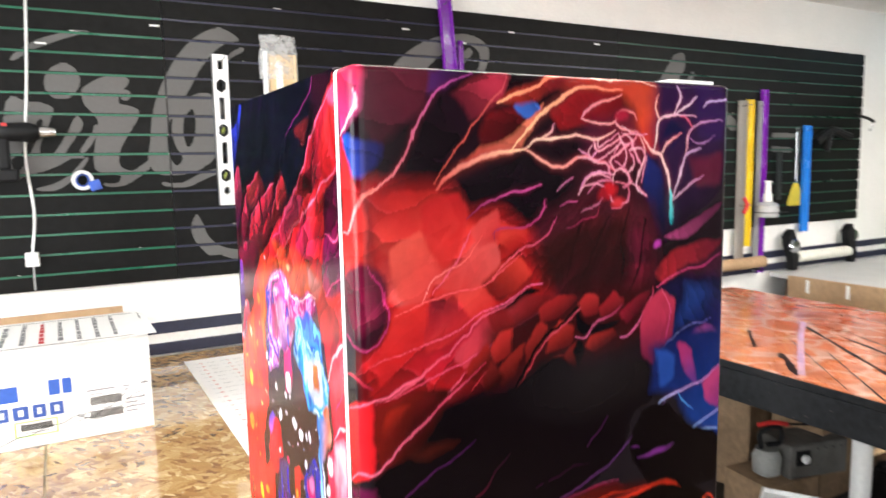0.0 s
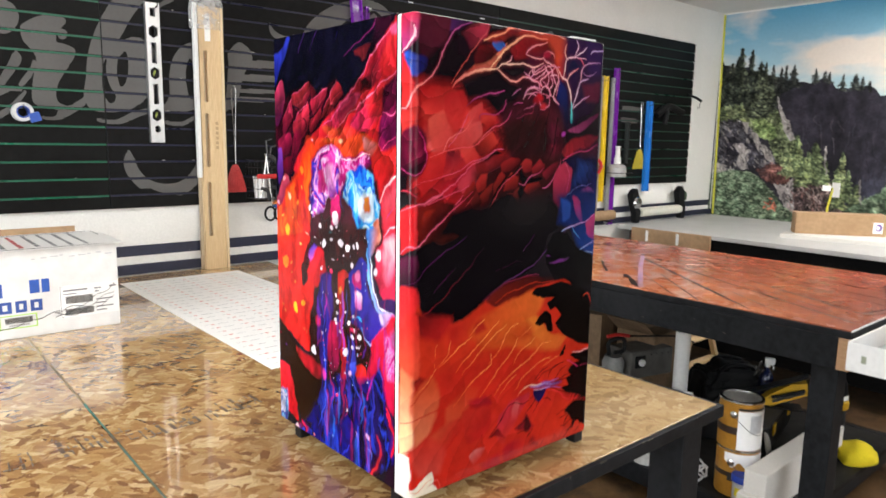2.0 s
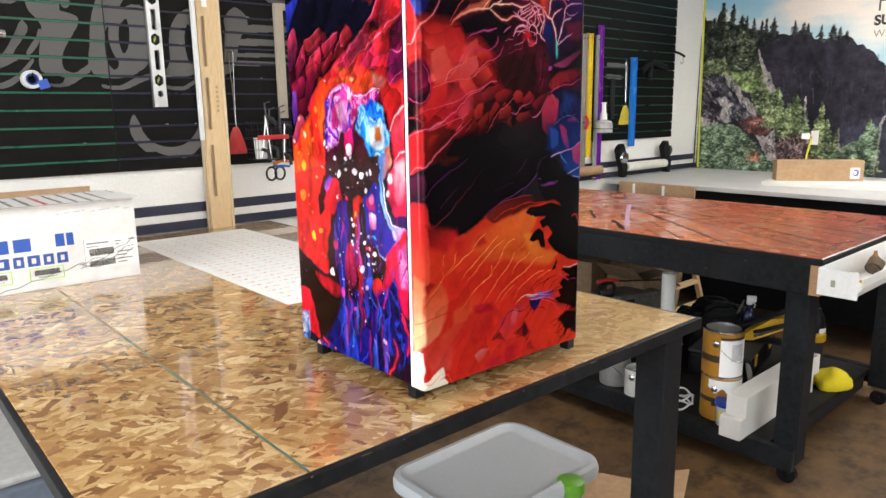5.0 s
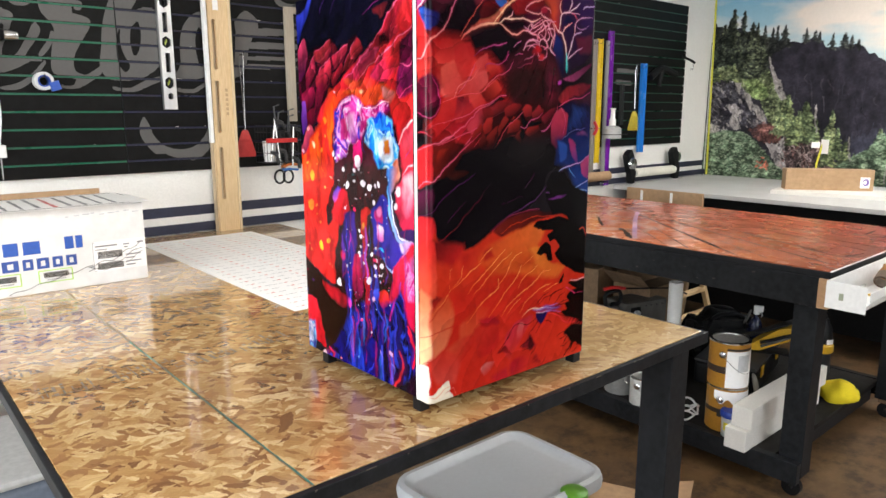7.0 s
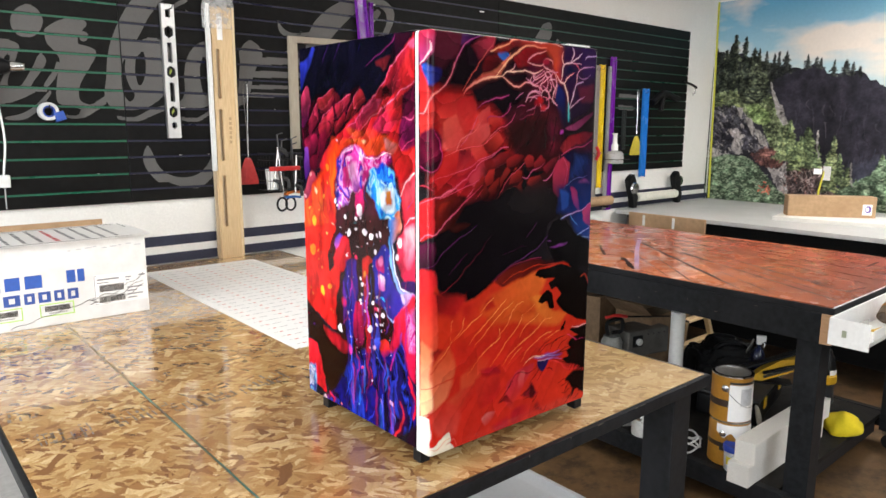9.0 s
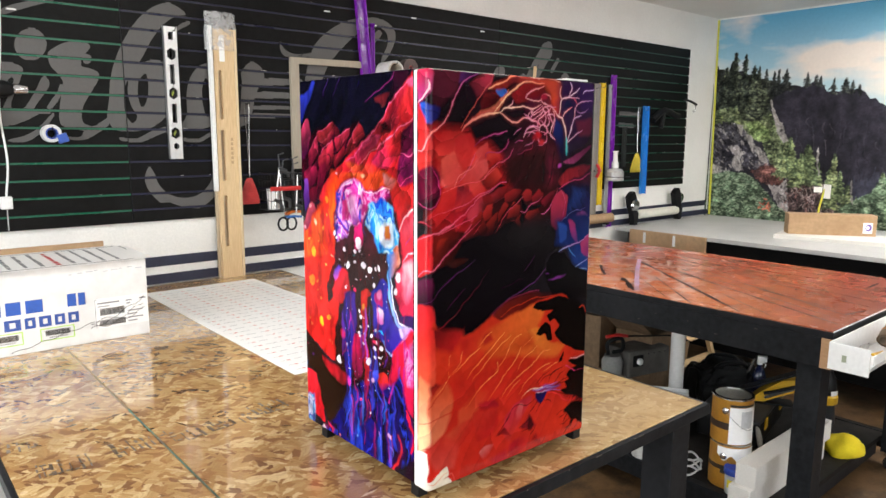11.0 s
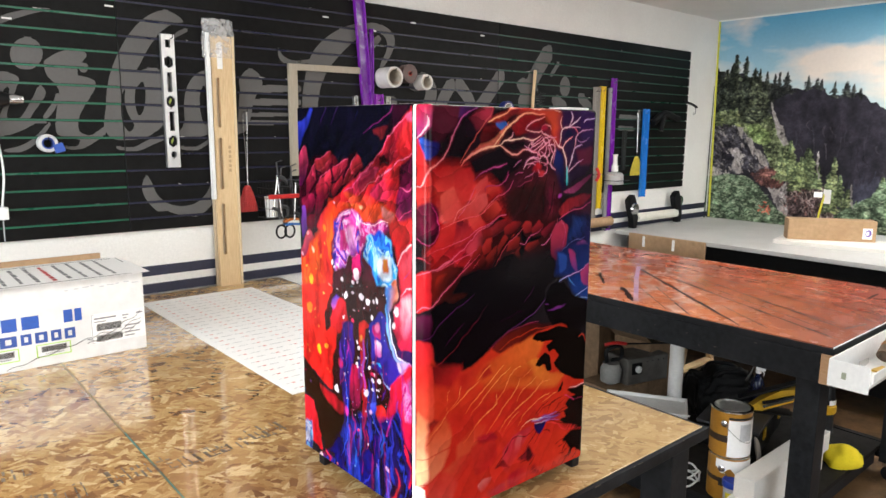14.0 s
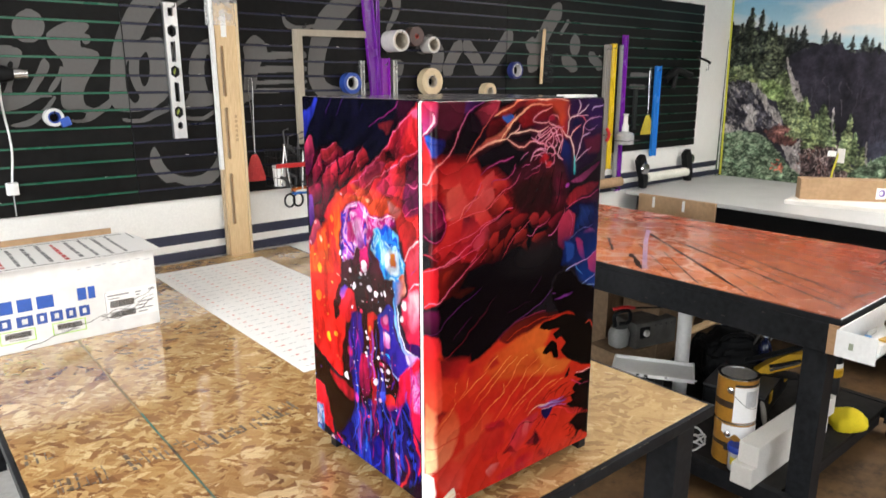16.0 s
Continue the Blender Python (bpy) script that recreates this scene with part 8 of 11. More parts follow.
        c.dot(a, b, r, r * rnd.uniform(1, 1.6), rnd.choice([(252, 240, 250), (150, 190, 240), (236, 90, 120)]), soft=0.0008)


WRAP_GAIN = 0.70


def door_shape():
    """The door's rounded outline, from its left flank round the front to its right flank."""
    r = 0.011
    pts = [(FX0, FYB - 0.0035 - 0.028 * i / 4) for i in range(4)]
    pts += [(FX0 + r - r * math.cos(a), FYD + r - r * math.sin(a)) for a in np.linspace(0, math.pi / 2, 14)]
    n = 200
    pts += [(FX0 + r + (FX1 - FX0 - 2 * r) * i / n, FYD) for i in range(1, n)]
    pts += [(FX1 - r + r * math.sin(a), FYD + r - r * math.cos(a)) for a in np.linspace(0, math.pi / 2, 10)]
    return np.array(pts)


def fridge():
    t = thing("mini_fridge", "compact fridge in a glossy red, blue and black abstract wrap", "fridge", (0, 0, TOP))
    body = part("body", box(FX0 + 0.002, FX1 - 0.003, FYB, FY1, FZ0 - TOP, FZ1 - TOP, 0.003), mat("dark_wrap", (0.012, 0.010, 0.02), 0.2, coat=0.5), t, "cabinet in dark wrap")
    c = Canvas(FYB + 0.001, FY1 - 0.001, FZ0 + 0.001, FZ1 - 0.001, 0.0013, (0.010, 0.009, 0.020), warp=0.009, seed=11)
    c.hand = -1.0
    paint_side(c)
    c.finish(301, WRAP_GAIN)
    grid_print("side_wrap", c.nx, c.nz, lambda u, v: (FX0 + 0.0012 + 0 * u, FY1 - 0.001 + (FYB - FY1 + 0.002) * u, FZ0 + 0.001 - TOP + (FZ1 - FZ0 - 0.002) * v), c.rgb[:, ::-1], INK, body, "printed side film with poured-paint colours")
    door = part("door", box(FX0 + 0.003, FX1 - 0.003, FYD + 0.004, FYB - 0.0040, FZ0 - 0.002 - TOP, FZ1 - 0.0045 - TOP, 0.006), WHITE_PLASTIC, t, "rounded door")
    part("gasket", box(FX0 + 0.010, FX1 - 0.010, FYB - 0.0038, FYB - 0.0002, FZ0 + 0.006 - TOP, FZ1 - 0.008 - TOP), mat("wine_rubber", (0.20, 0.03, 0.04), 0.5), door, "grey door seal")
    prof = door_shape()
    run = np.concatenate([[0], np.cumsum(np.hypot(*np.diff(prof, axis=0).T))])
    c = Canvas(0.16, FX1 + 0.04, FZ0 - 0.004, FZ1 - 0.002, 0.0013, (0.010, 0.007, 0.010), warp=0.006, seed=5)
    paint_front(c)
    c.finish(401, WRAP_GAIN)
    nrm = np.stack([np.gradient(prof[:, 1]), -np.gradient(prof[:, 0])], -1)
    nrm /= np.linalg.norm(nrm, axis=1, keepdims=True)

    def place(u, v):
        d = u * run[-1]
        x, y = np.interp(d, run, prof[:, 0]), np.interp(d, run, prof[:, 1])
        nx_, ny_ = np.interp(d, run, nrm[:, 0]), np.interp(d, run, nrm[:, 1])
        z = c.z0 + (c.z1 - c.z0) * v
        r = 0.006
        over = np.maximum(np.maximum(r - (z - c.z0), r - (c.z1 - z)), 0) / r
        inset = r * (1 - np.sqrt(np.maximum(1 - over ** 2, 0)))
        return x + nx_ * -inset, y + ny_ * -inset, z - TOP

    # the print runs on round the left flank, so its colours are taken by the distance along the outline
    front_at = FX0 + 0.011 - run[17]
    cols = np.clip(np.round((run[-1] * np.linspace(0, 1, c.nx) + front_at - c.s0) / (c.s1 - c.s0) * (c.nx - 1)).astype(int), 0, c.nx - 1)
    ink = c.rgb[:, cols].copy()
    bare = np.clip((0.0085 - run[-1] * np.linspace(0, 1, c.nx)) / 0.0012, 0, 1)[None, :, None] * np.ones((c.nz, 1, 1))
    ink = ink * (1 - bare) + np.array((0.82, 0.80, 0.78)) * bare
    grid_print("door_wrap", c.nx, c.nz, place, ink, INK, door, "printed door film with glowing branches and embers")
    for fx, fy in ((FX0 + 0.016, FYB + 0.002), (FX1 - 0.014, FYD + 0.020), (FX0 + 0.02, FY1 - 0.06), (FX1 - 0.03, FY1 - 0.06)):
        part("foot", box(fx - 0.012, fx + 0.012, fy - 0.012, fy + 0.012, 0, FZ0 - TOP, 0.002), BLACK_PLASTIC, t, "black levelling foot")
    part("hinge", box(FX1 - 0.085, FX1 - 0.016, FYD + 0.012, FYB + 0.02, FZ1 - TOP - 0.004, FZ1 - TOP + 0.003, 0.0015), WHITE_PLASTIC, t, "white hinge cover")
    return t


fridge()

# ---- mountain mural on the end wall; s runs along it from the corner ----
# outlines in the mural, as (s, z); trees as (s, z of the tip, height, half width)
RIDGE = [(-0.116, 2.326), (-0.012, 2.303), (0.028, 2.282), (0.118, 2.254), (0.264, 2.246), (0.364, 2.174), (0.481, 2.146), (0.573, 2.120), (0.662, 2.106), (0.770, 2.087), (0.821, 2.100), (0.880, 2.124), (0.933, 2.105), (0.963, 2.042), (1.040, 2.029), (1.116, 2.041), (1.211, 2.044), (1.250, 2.023), (1.252, 2.025), (1.287, 1.967), (1.323, 1.975), (1.359, 1.936), (1.403, 1.918), (1.447, 1.847), (1.486, 1.816), (1.520, 1.756), (1.545, 1.686), (1.612, 1.714)]
FOREST = [(-0.115, 2.302), (-0.011, 2.289), (0.118, 2.250), (0.385, 2.195), (0.493, 2.146), (0.685, 2.094), (0.656, 2.052), (0.550, 2.011), (0.526, 1.901), (0.500, 1.812), (0.410, 1.789), (0.300, 1.823), (0.223, 1.882), (0.124, 1.883), (-0.078, 1.849)]
SLOPE = [(-0.083, 1.909), (0.194, 1.928), (0.301, 1.812), (0.422, 1.789), (0.528, 1.879), (0.606, 1.767), (0.706, 1.635), (0.758, 1.548), (0.805, 1.284), (0.666, 1.365), (0.569, 1.440), (0.514, 1.540), (0.477, 1.642), (0.387, 1.651), (0.307, 1.743), (0.205, 1.800), (-0.075, 1.812)]
BANK = [(0.315, 1.789), (0.420, 1.812), (0.529, 1.744), (0.549, 1.654), (0.483, 1.619), (0.386, 1.663)]
DARK_ROCK = [(-0.071, 1.752), (0.054, 1.812), (0.205, 1.800), (0.307, 1.743), (0.389, 1.628), (0.514, 1.540), (0.570, 1.428), (0.434, 1.387), (0.336, 1.417), (0.106, 1.333), (-0.034, 1.301)]
PALE_ROCKS = [[(0.244, 1.782), (0.298, 1.770), (0.292, 1.696), (0.262, 1.707)], [(0.323, 1.697), (0.380, 1.679), (0.436, 1.572), (0.410, 1.525), (0.364, 1.593)], [(0.422, 1.572), (0.502, 1.540), (0.540, 1.450), (0.487, 1.454)], [(0.174, 1.588), (0.259, 1.602), (0.327, 1.522), (0.286, 1.485), (0.329, 1.381), (0.267, 1.371), (0.212, 1.435), (0.235, 1.507)], [(-0.064, 1.667), (-0.004, 1.639), (0.016, 1.584), (-0.058, 1.594)], [(0.537, 1.912), (0.575, 1.856), (0.638, 1.778), (0.696, 1.635), (0.653, 1.623), (0.599, 1.722)], [(0.550, 1.266), (0.654, 1.251), (0.703, 1.322), (0.729, 1.233), (0.742, 1.030), (0.676, 1.058), (0.604, 1.178)], [(0.047, 1.428), (0.129, 1.371), (0.107, 1.321), (-0.010, 1.327)]]
BROWN = [(0.400, 1.369), (0.523, 1.437), (0.627, 1.420), (0.701, 1.345), (0.675, 1.264), (0.562, 1.263), (0.466, 1.296)]
TWIGS = [(0.703, 1.322), (0.848, 1.287), (1.018, 1.255), (1.103, 1.218), (1.132, 1.026), (0.735, 0.983)]
BUSH = [(-0.035, 1.313), (0.167, 1.366), (0.341, 1.359), (0.441, 1.306), (0.545, 1.197), (0.646, 1.089), (0.742, 1.030), (0.751, 0.927), (-0.003, 0.904)]
LOWLAND = [(1.110, 1.067), (1.185, 1.136), (1.278, 1.194), (1.369, 1.250), (1.432, 1.376), (1.494, 1.316), (1.518, 1.174), (1.507, 0.925), (1.127, 0.893)]
RIDGE_TREES = [(0.473, 2.235, 0.178, 0.032), (0.542, 2.213, 0.131, 0.027), (0.579, 2.224, 0.142, 0.026), (0.642, 2.225, 0.162, 0.052), (0.813, 2.184, 0.106, 0.025), (0.883, 2.158, 0.074, 0.029), (0.917, 2.148, 0.073, 0.020), (1.020, 2.127, 0.114, 0.028), (1.108, 2.119, 0.103, 0.039), (1.157, 2.104, 0.091, 0.027), (1.209, 2.064, 0.061, 0.018)]
FOREST_TREES = [(0.191, 2.397, 0.597, 0.081), (0.283, 2.375, 0.568, 0.061), (0.116, 2.277, 0.418, 0.068), (0.367, 2.274, 0.428, 0.060), (0.027, 2.292, 0.470, 0.060), (0.407, 2.260, 0.358, 0.046), (-0.049, 2.296, 0.426, 0.061), (0.157, 2.309, 0.462, 0.063), (0.339, 2.197, 0.385, 0.070), (0.247, 2.156, 0.344, 0.063), (0.090, 2.140, 0.281, 0.064), (0.465, 2.125, 0.291, 0.045)]
GREEN_TREES = [(0.721, 1.662, 0.332, 0.090), (0.866, 1.602, 0.305, 0.099), (0.657, 1.578, 0.224, 0.061), (0.814, 1.528, 0.242, 0.071), (0.957, 1.458, 0.174, 0.049), (1.077, 1.527, 0.426, 0.063), (1.043, 1.408, 0.279, 0.052), (1.129, 1.391, 0.233, 0.050), (1.194, 1.289, 0.233, 0.065), (0.786, 1.483, 0.221, 0.076), (1.262, 1.189, 0.148, 0.076), (0.218, 1.940, 0.140, 0.048), (0.071, 1.919, 0.119, 0.055), (1.430, 1.396, 0.452, 0.077), (1.482, 1.336, 0.327, 0.048), (1.403, 1.293, 0.311, 0.063)]
SNAGS = [[(1.545, 1.438), (1.510, 1.367), (1.511, 1.256), (1.498, 1.132), (1.495, 0.987)], [(0.944, 1.587), (0.950, 1.446), (0.970, 1.361)], [(1.218, 1.337), (1.220, 1.227), (1.240, 1.144)], [(0.529, 1.990), (0.553, 1.901), (0.628, 1.767)]]
FLOWER = (0.556, 1.076)
MURAL_W, MURAL_Z0, MURAL_Z1 = 2.90, 0.70, 2.700


def spruce(c, tip_s, tip_z, high, half, dark, light, seed):
    """A spruce of short drooping dabs in loose tiers, lit from one side."""
    rnd = random.Random(seed)
    tiers = max(int(high / 0.017), 4)
    for i in range(tiers):
        f = (i + 0.5) / tiers
        reach = half * (0.10 + 0.90 * f ** 0.8) * rnd.uniform(0.45, 1.25)
        z = tip_z - high * f
        c.spot(tip_s + rnd.uniform(-0.1, 0.1) * reach, z, 0.55 * reach + 0.004, 0.016, 0, dark, 0.012, 0.9)
        for side in (-1, 1):
            for q in (rnd.uniform(0.1, 0.5), rnd.uniform(0.5, 1.0)):
                k = min(max(rnd.gauss(0.40 + 0.24 * side, 0.34), 0), 1.25)
                col = [a * (1 - k) + b * k for a, b in zip(dark, light)]
                c.spot(tip_s + side * q * reach, z - 0.25 * q * reach + rnd.uniform(-0.006, 0.006), 0.34 * reach + 0.003, 0.0055 + 0.05 * half, -side * rnd.uniform(8, 38), col, 0.006, 0.9)
    c.line([(tip_s, tip_z + 0.012), (tip_s, tip_z - 0.1 * high)], 0.007, 0.009, dark, 1.0, 0)


def dabs(c, pts, n, cols, size, slant, seed, slim=0.38, alpha=0.85):
    """Small leaf or stone strokes scattered inside an outline."""
    rnd = random.Random(seed)
    lo, hi = np.min(pts, 0), np.max(pts, 0)
    for k in range(n):
        a, b = rnd.uniform(lo[0], hi[0]), rnd.uniform(lo[1], hi[1])
        if c.inside(a, b, pts):
            r = size * rnd.uniform(0.5, 1.4)
            c.spot(a, b, r, r * slim, rnd.uniform(*slant), rnd.choice(cols), 0.005, alpha * rnd.uniform(0.5, 1.0))


def mottled(c, pts, cols, cell, seed, soft=0.03, flat=1.6, alpha=1.0):
    """Soft uneven ground inside a ragged outline, through a row of tones from shade to light."""
    w, m = c.mask_of(pts, soft)
    s, z = c.ws[w], c.wz[w] * flat
    k = np.clip((0.6 * fbm(s, z, cell, seed, 4) + 0.4 * fbm(s, z, cell * 4, seed + 9, 3) - 0.33) / 0.36, 0, 0.999) * (len(cols) - 1)
    pal = np.array(cols)
    i = k.astype(int)
    t = (k - i)[..., None]
    tone = pal[i] * (1 - t) + pal[np.minimum(i + 1, len(pal) - 1)] * t
    ragged = alpha * np.clip((m - 0.5) * 3 + (fbm(s, z, 0.02, seed + 20, 3) - 0.5) * 2.0 + 0.5, 0, 1)[..., None]
    c.rgb[w] = c.rgb[w] * (1 - ragged) + tone * ragged


def paint_mural(c):
    rnd = random.Random(3)
    h = np.clip((c.z - 2.05) / 0.65, 0, 1)[..., None]
    c.rgb = np.array(sr(172, 198, 205)) * (1 - h) + np.array(sr(92, 160, 196)) * h
    east = (np.clip((c.s - 1.35) / 0.3, 0, 1) * np.clip((2.02 - c.z) / 0.12, 0, 1))[..., None]
    low = np.clip(1 - np.abs(c.z - 2.26 - 0.04 * c.s) / 0.26, 0, 1)
    cloud = np.clip((fbm(c.s, c.z * 2.4, 0.60, 77, 5) - 0.46) * 4.0 + 1.25 * low - 0.30, 0, 1)[..., None]
    c.rgb = c.rgb * (1 - 0.92 * cloud) + np.array(sr(228, 214, 202)) * 0.92 * cloud
    c.rgb = c.rgb * (1 - 0.8 * east) + np.array(sr(128, 172, 198)) * 0.8 * east
    # far cliff: smooth and dark, bluer towards its foot
    cliff = RIDGE + [(2.9, 1.72), (2.9, 0.6), (-0.4, 0.6)]
    mottled(c, cliff, [sr(33, 31, 38), sr(39, 37, 45), sr(44, 42, 52), sr(50, 47, 58)], 0.07, 91, 0.006, 0.45)
    foot = cliff[-3:] + [(0.6, 0.9), (1.0, 1.25), (1.6, 1.45)]
    mottled(c, foot, [sr(44, 44, 58), sr(52, 53, 68), sr(60, 61, 78)], 0.06, 95, 0.25, 0.45, 0.8)
    for k in range(46):
        a, b = rnd.uniform(0.75, 1.75), rnd.uniform(1.35, 1.90)
        g = rnd.uniform(0.06, 0.24)
        c.line([(a, b), (a + rnd.uniform(-0.02, 0.03), b - g / 2), (a + rnd.uniform(-0.03, 0.05), b - g)], rnd.uniform(0.006, 0.016), 0.002, rnd.choice([sr(78, 73, 82), sr(24, 22, 28), sr(64, 62, 74)]), rnd.uniform(0.2, 0.6), 0)
    bare = c.rgb.copy()
    for k, q in enumerate(RIDGE_TREES):
        spruce(c, q[0], q[1], q[2], 1.35 * q[3], sr(34, 37, 38), sr(60, 64, 56), 200 + k)
    mottled(c, FOREST, [sr(30, 32, 33), sr(40, 43, 40), sr(54, 58, 50)], 0.03, 12, 0.03)
    for k, q in enumerate(FOREST_TREES):
        spruce(c, q[0], q[1], q[2], 1.3 * q[3], sr(29, 33, 32), (sr(74, 82, 60), sr(58, 66, 52), sr(90, 98, 70))[k % 3], 300 + k)
    mottled(c, SLOPE, [sr(36, 40, 34), sr(58, 66, 46), sr(84, 94, 62), sr(108, 116, 80)], 0.03, 5, 0.03)
    dabs(c, SLOPE, 700, [sr(118, 132, 82), sr(88, 104, 60), sr(52, 60, 44), sr(100, 112, 74)], 0.013, (-60, 20), 6)
    mottled(c, BANK, [sr(70, 88, 46), sr(98, 116, 62), sr(118, 134, 78)], 0.015, 9, 0.02)
    mottled(c, DARK_ROCK, [sr(36, 34, 42), sr(50, 48, 56), sr(66, 64, 72), sr(96, 92, 97)], 0.05, 7, 0.02, 0.9)
    dabs(c, DARK_ROCK, 420, [sr(40, 37, 44), sr(78, 75, 82), sr(128, 122, 122), sr(30, 28, 34), sr(150, 143, 140)], 0.016, (-80, -20), 8)
    mottled(c, BROWN, [sr(56, 40, 42), sr(84, 50, 47), sr(104, 62, 54)], 0.03, 8, 0.05)
    mottled(c, TWIGS, [sr(44, 36, 38), sr(66, 52, 52), sr(86, 66, 64)], 0.02, 14, 0.03)
    for k, pts in enumerate(PALE_ROCKS):
        mottled(c, pts, [sr(84, 78, 80), sr(126, 120, 120), sr(162, 155, 153), sr(190, 182, 178)], 0.02, 30 + k, 0.02, 0.6)
        dabs(c, pts, 60, [sr(172, 165, 162), sr(70, 65, 68), sr(135, 128, 126)], 0.012, (-75, -35), 40 + k, 0.25)
    lo, hi = np.min(TWIGS, 0), np.max(TWIGS, 0)
    for k in range(110):
        a, b = rnd.uniform(lo[0], hi[0]), rnd.uniform(lo[1], hi[1] - 0.05)
        c.line([(a, b), (a + rnd.uniform(-0.02, 0.02), b + 0.02), (a + rnd.uniform(-0.04, 0.04), b + rnd.uniform(0.04, 0.08))], 0.007, 0.003, rnd.choice([sr(140, 122, 118), sr(104, 66, 60), sr(46, 36, 38), sr(118, 100, 98)]), 0.8, 0)
    for k, q in enumerate(GREEN_TREES):
        spruce(c, *q, sr(56, 68, 46), (sr(128, 142, 84), sr(112, 128, 78), sr(142, 152, 96))[k % 3], 400 + k)
    leaves = [sr(128, 146, 114), sr(100, 122, 92), sr(66, 88, 66), sr(154, 168, 140), sr(50, 66, 52)]
    for pts, n, seed in ((LOWLAND, 420, 15), (BUSH, 1300, 25)):
        mottled(c, pts, [sr(50, 64, 50), sr(70, 88, 66), sr(88, 108, 82)], 0.025, seed, 0.03)
        dabs(c, pts, n, leaves, 0.013, (-35, 35), seed + 1, 0.32)
    for pts in SNAGS:
        c.line(pts, 0.012, 0.008, sr(128, 122, 120), 0.9, 0)
    for k in range(16):
        c.spot(rnd.gauss(FLOWER[0], 0.028), rnd.gauss(FLOWER[1], 0.025), rnd.uniform(0.008, 0.017), 0.008, rnd.uniform(-60, 60), rnd.choice([sr(178, 78, 48), sr(150, 60, 40)]), 0.005, 0.85)
    # fine photographic texture: strong in leaves and stone, faint on the far cliff
    leafy = np.clip(np.abs(c.rgb - bare).sum(-1) / 0.01, 0, 1)
    land = np.clip((0.75 - c.rgb.sum(-1)) / 0.35, 0, 1)
    fine = fbm(c.s, c.z * 1.15, 0.013, 61, 3) - 0.5
    soft = fbm(c.s, c.z * 1.15, 0.05, 62, 3) - 0.5
    c.rgb = c.rgb * np.exp(land * (leafy * (2.2 * fine + 2.8 * soft) + (1 - leafy) * (0.5 * fine + 0.9 * soft)))[..., None]
    grey = c.rgb.mean(-1)[..., None]
    land = land[..., None]
    c.rgb = (1.10 - 0.10 * land) * c.rgb * (1 - land) + land * (0.28 * grey + 0.72 * c.rgb) * (1.32 + 0.12 * leafy[..., None])


def mural():
    t = thing("wall_mural", "printed wall mural of a forested mountain under blue sky", "mural", (WALL_X, WALL_Y, 0))
    c = Canvas(0.006, MURAL_W, MURAL_Z0, MURAL_Z1, 0.0040, (0.4, 0.5, 0.6), warp=0.01, seed=21)
    paint_mural(c)
    grid_print("print", c.nx, c.nz, lambda u, v: (-0.006 + 0 * u, -(c.s0 + (c.s1 - c.s0) * u), c.z0 + (c.z1 - c.z0) * v), c.rgb, MURAL_INK, t, "mountain picture on matt film")
    # a strip of the print turns the corner onto the next wall
    n = 12
    strip = np.clip(c.rgb[: int(0.72 * c.nz), :n], 0, 0.5)
    zs = c.z0 + (c.z1 - c.z0) * 0.72
    grid_print("print_overlap", n, strip.shape[0], lambda u, v: (-0.0125 - (0.006 + 0.030 * (1 - v)) * (1 - u), -0.004 + 0 * u, c.z0 + (zs - c.z0) * v), strip[:, ::-1], MURAL_INK, t, "dark overlap of the film round the corner")
    for words, s, z, size, ink in (("PR", 1.392, 2.199, 0.225, "grey_letter"), ("SUR", 1.390, 2.102, 0.100, "black_letter"), ("WITH", 1.392, 2.012, 0.077, "pale_letter")):
        cu = bpy.data.curves.new("lettering", "FONT")
        cu.body, cu.size, cu.extrude = words, size, 0.0004
        if ink == "black_letter":
            cu.offset = 0.0035
        elif ink == "grey_letter":
            cu.offset = -0.004
        tone = {"grey_letter": (0.09, 0.09, 0.10), "black_letter": (0.02, 0.02, 0.022), "pale_letter": (0.24, 0.23, 0.23)}[ink]
        cu.materials.append(mat(ink, tone, 0.5, bump=0))
        ob = new("lettering", cu)
        ob.parent = t
        ob.matrix_parent_inverse = Matrix.Identity(4)
        ob.matrix_basis = Matrix(((0, 0, -1, -0.0075), (-1, 0, 0, -s), (0, 1, 0, z), (0, 0, 0, 1)))
    return t


mural()

# ---- things on the strand-board table ----


def glyph_row(parent, material, label, x0, widths, gap, z0, z1, y, hollow=False):
    """Plain blocks in place of a brand name."""
    x = x0
    for k, w in enumerate(widths):
        bm = bmesh.new()
        slab_with_holes(rect(x + 0.06 * w, x + 0.94 * w, z0 + 0.10 * (z1 - z0), z1 - 0.10 * (z1 - z0)), [rect(x + 0.34 * w, x + 0.66 * w, z0 + 0.30 * (z1 - z0), z1 - 0.30 * (z1 - z0))] if hollow else [], y - 0.0006, y, bm)
        part("blue_mark", bm, material, parent, label)
        x += w + gap


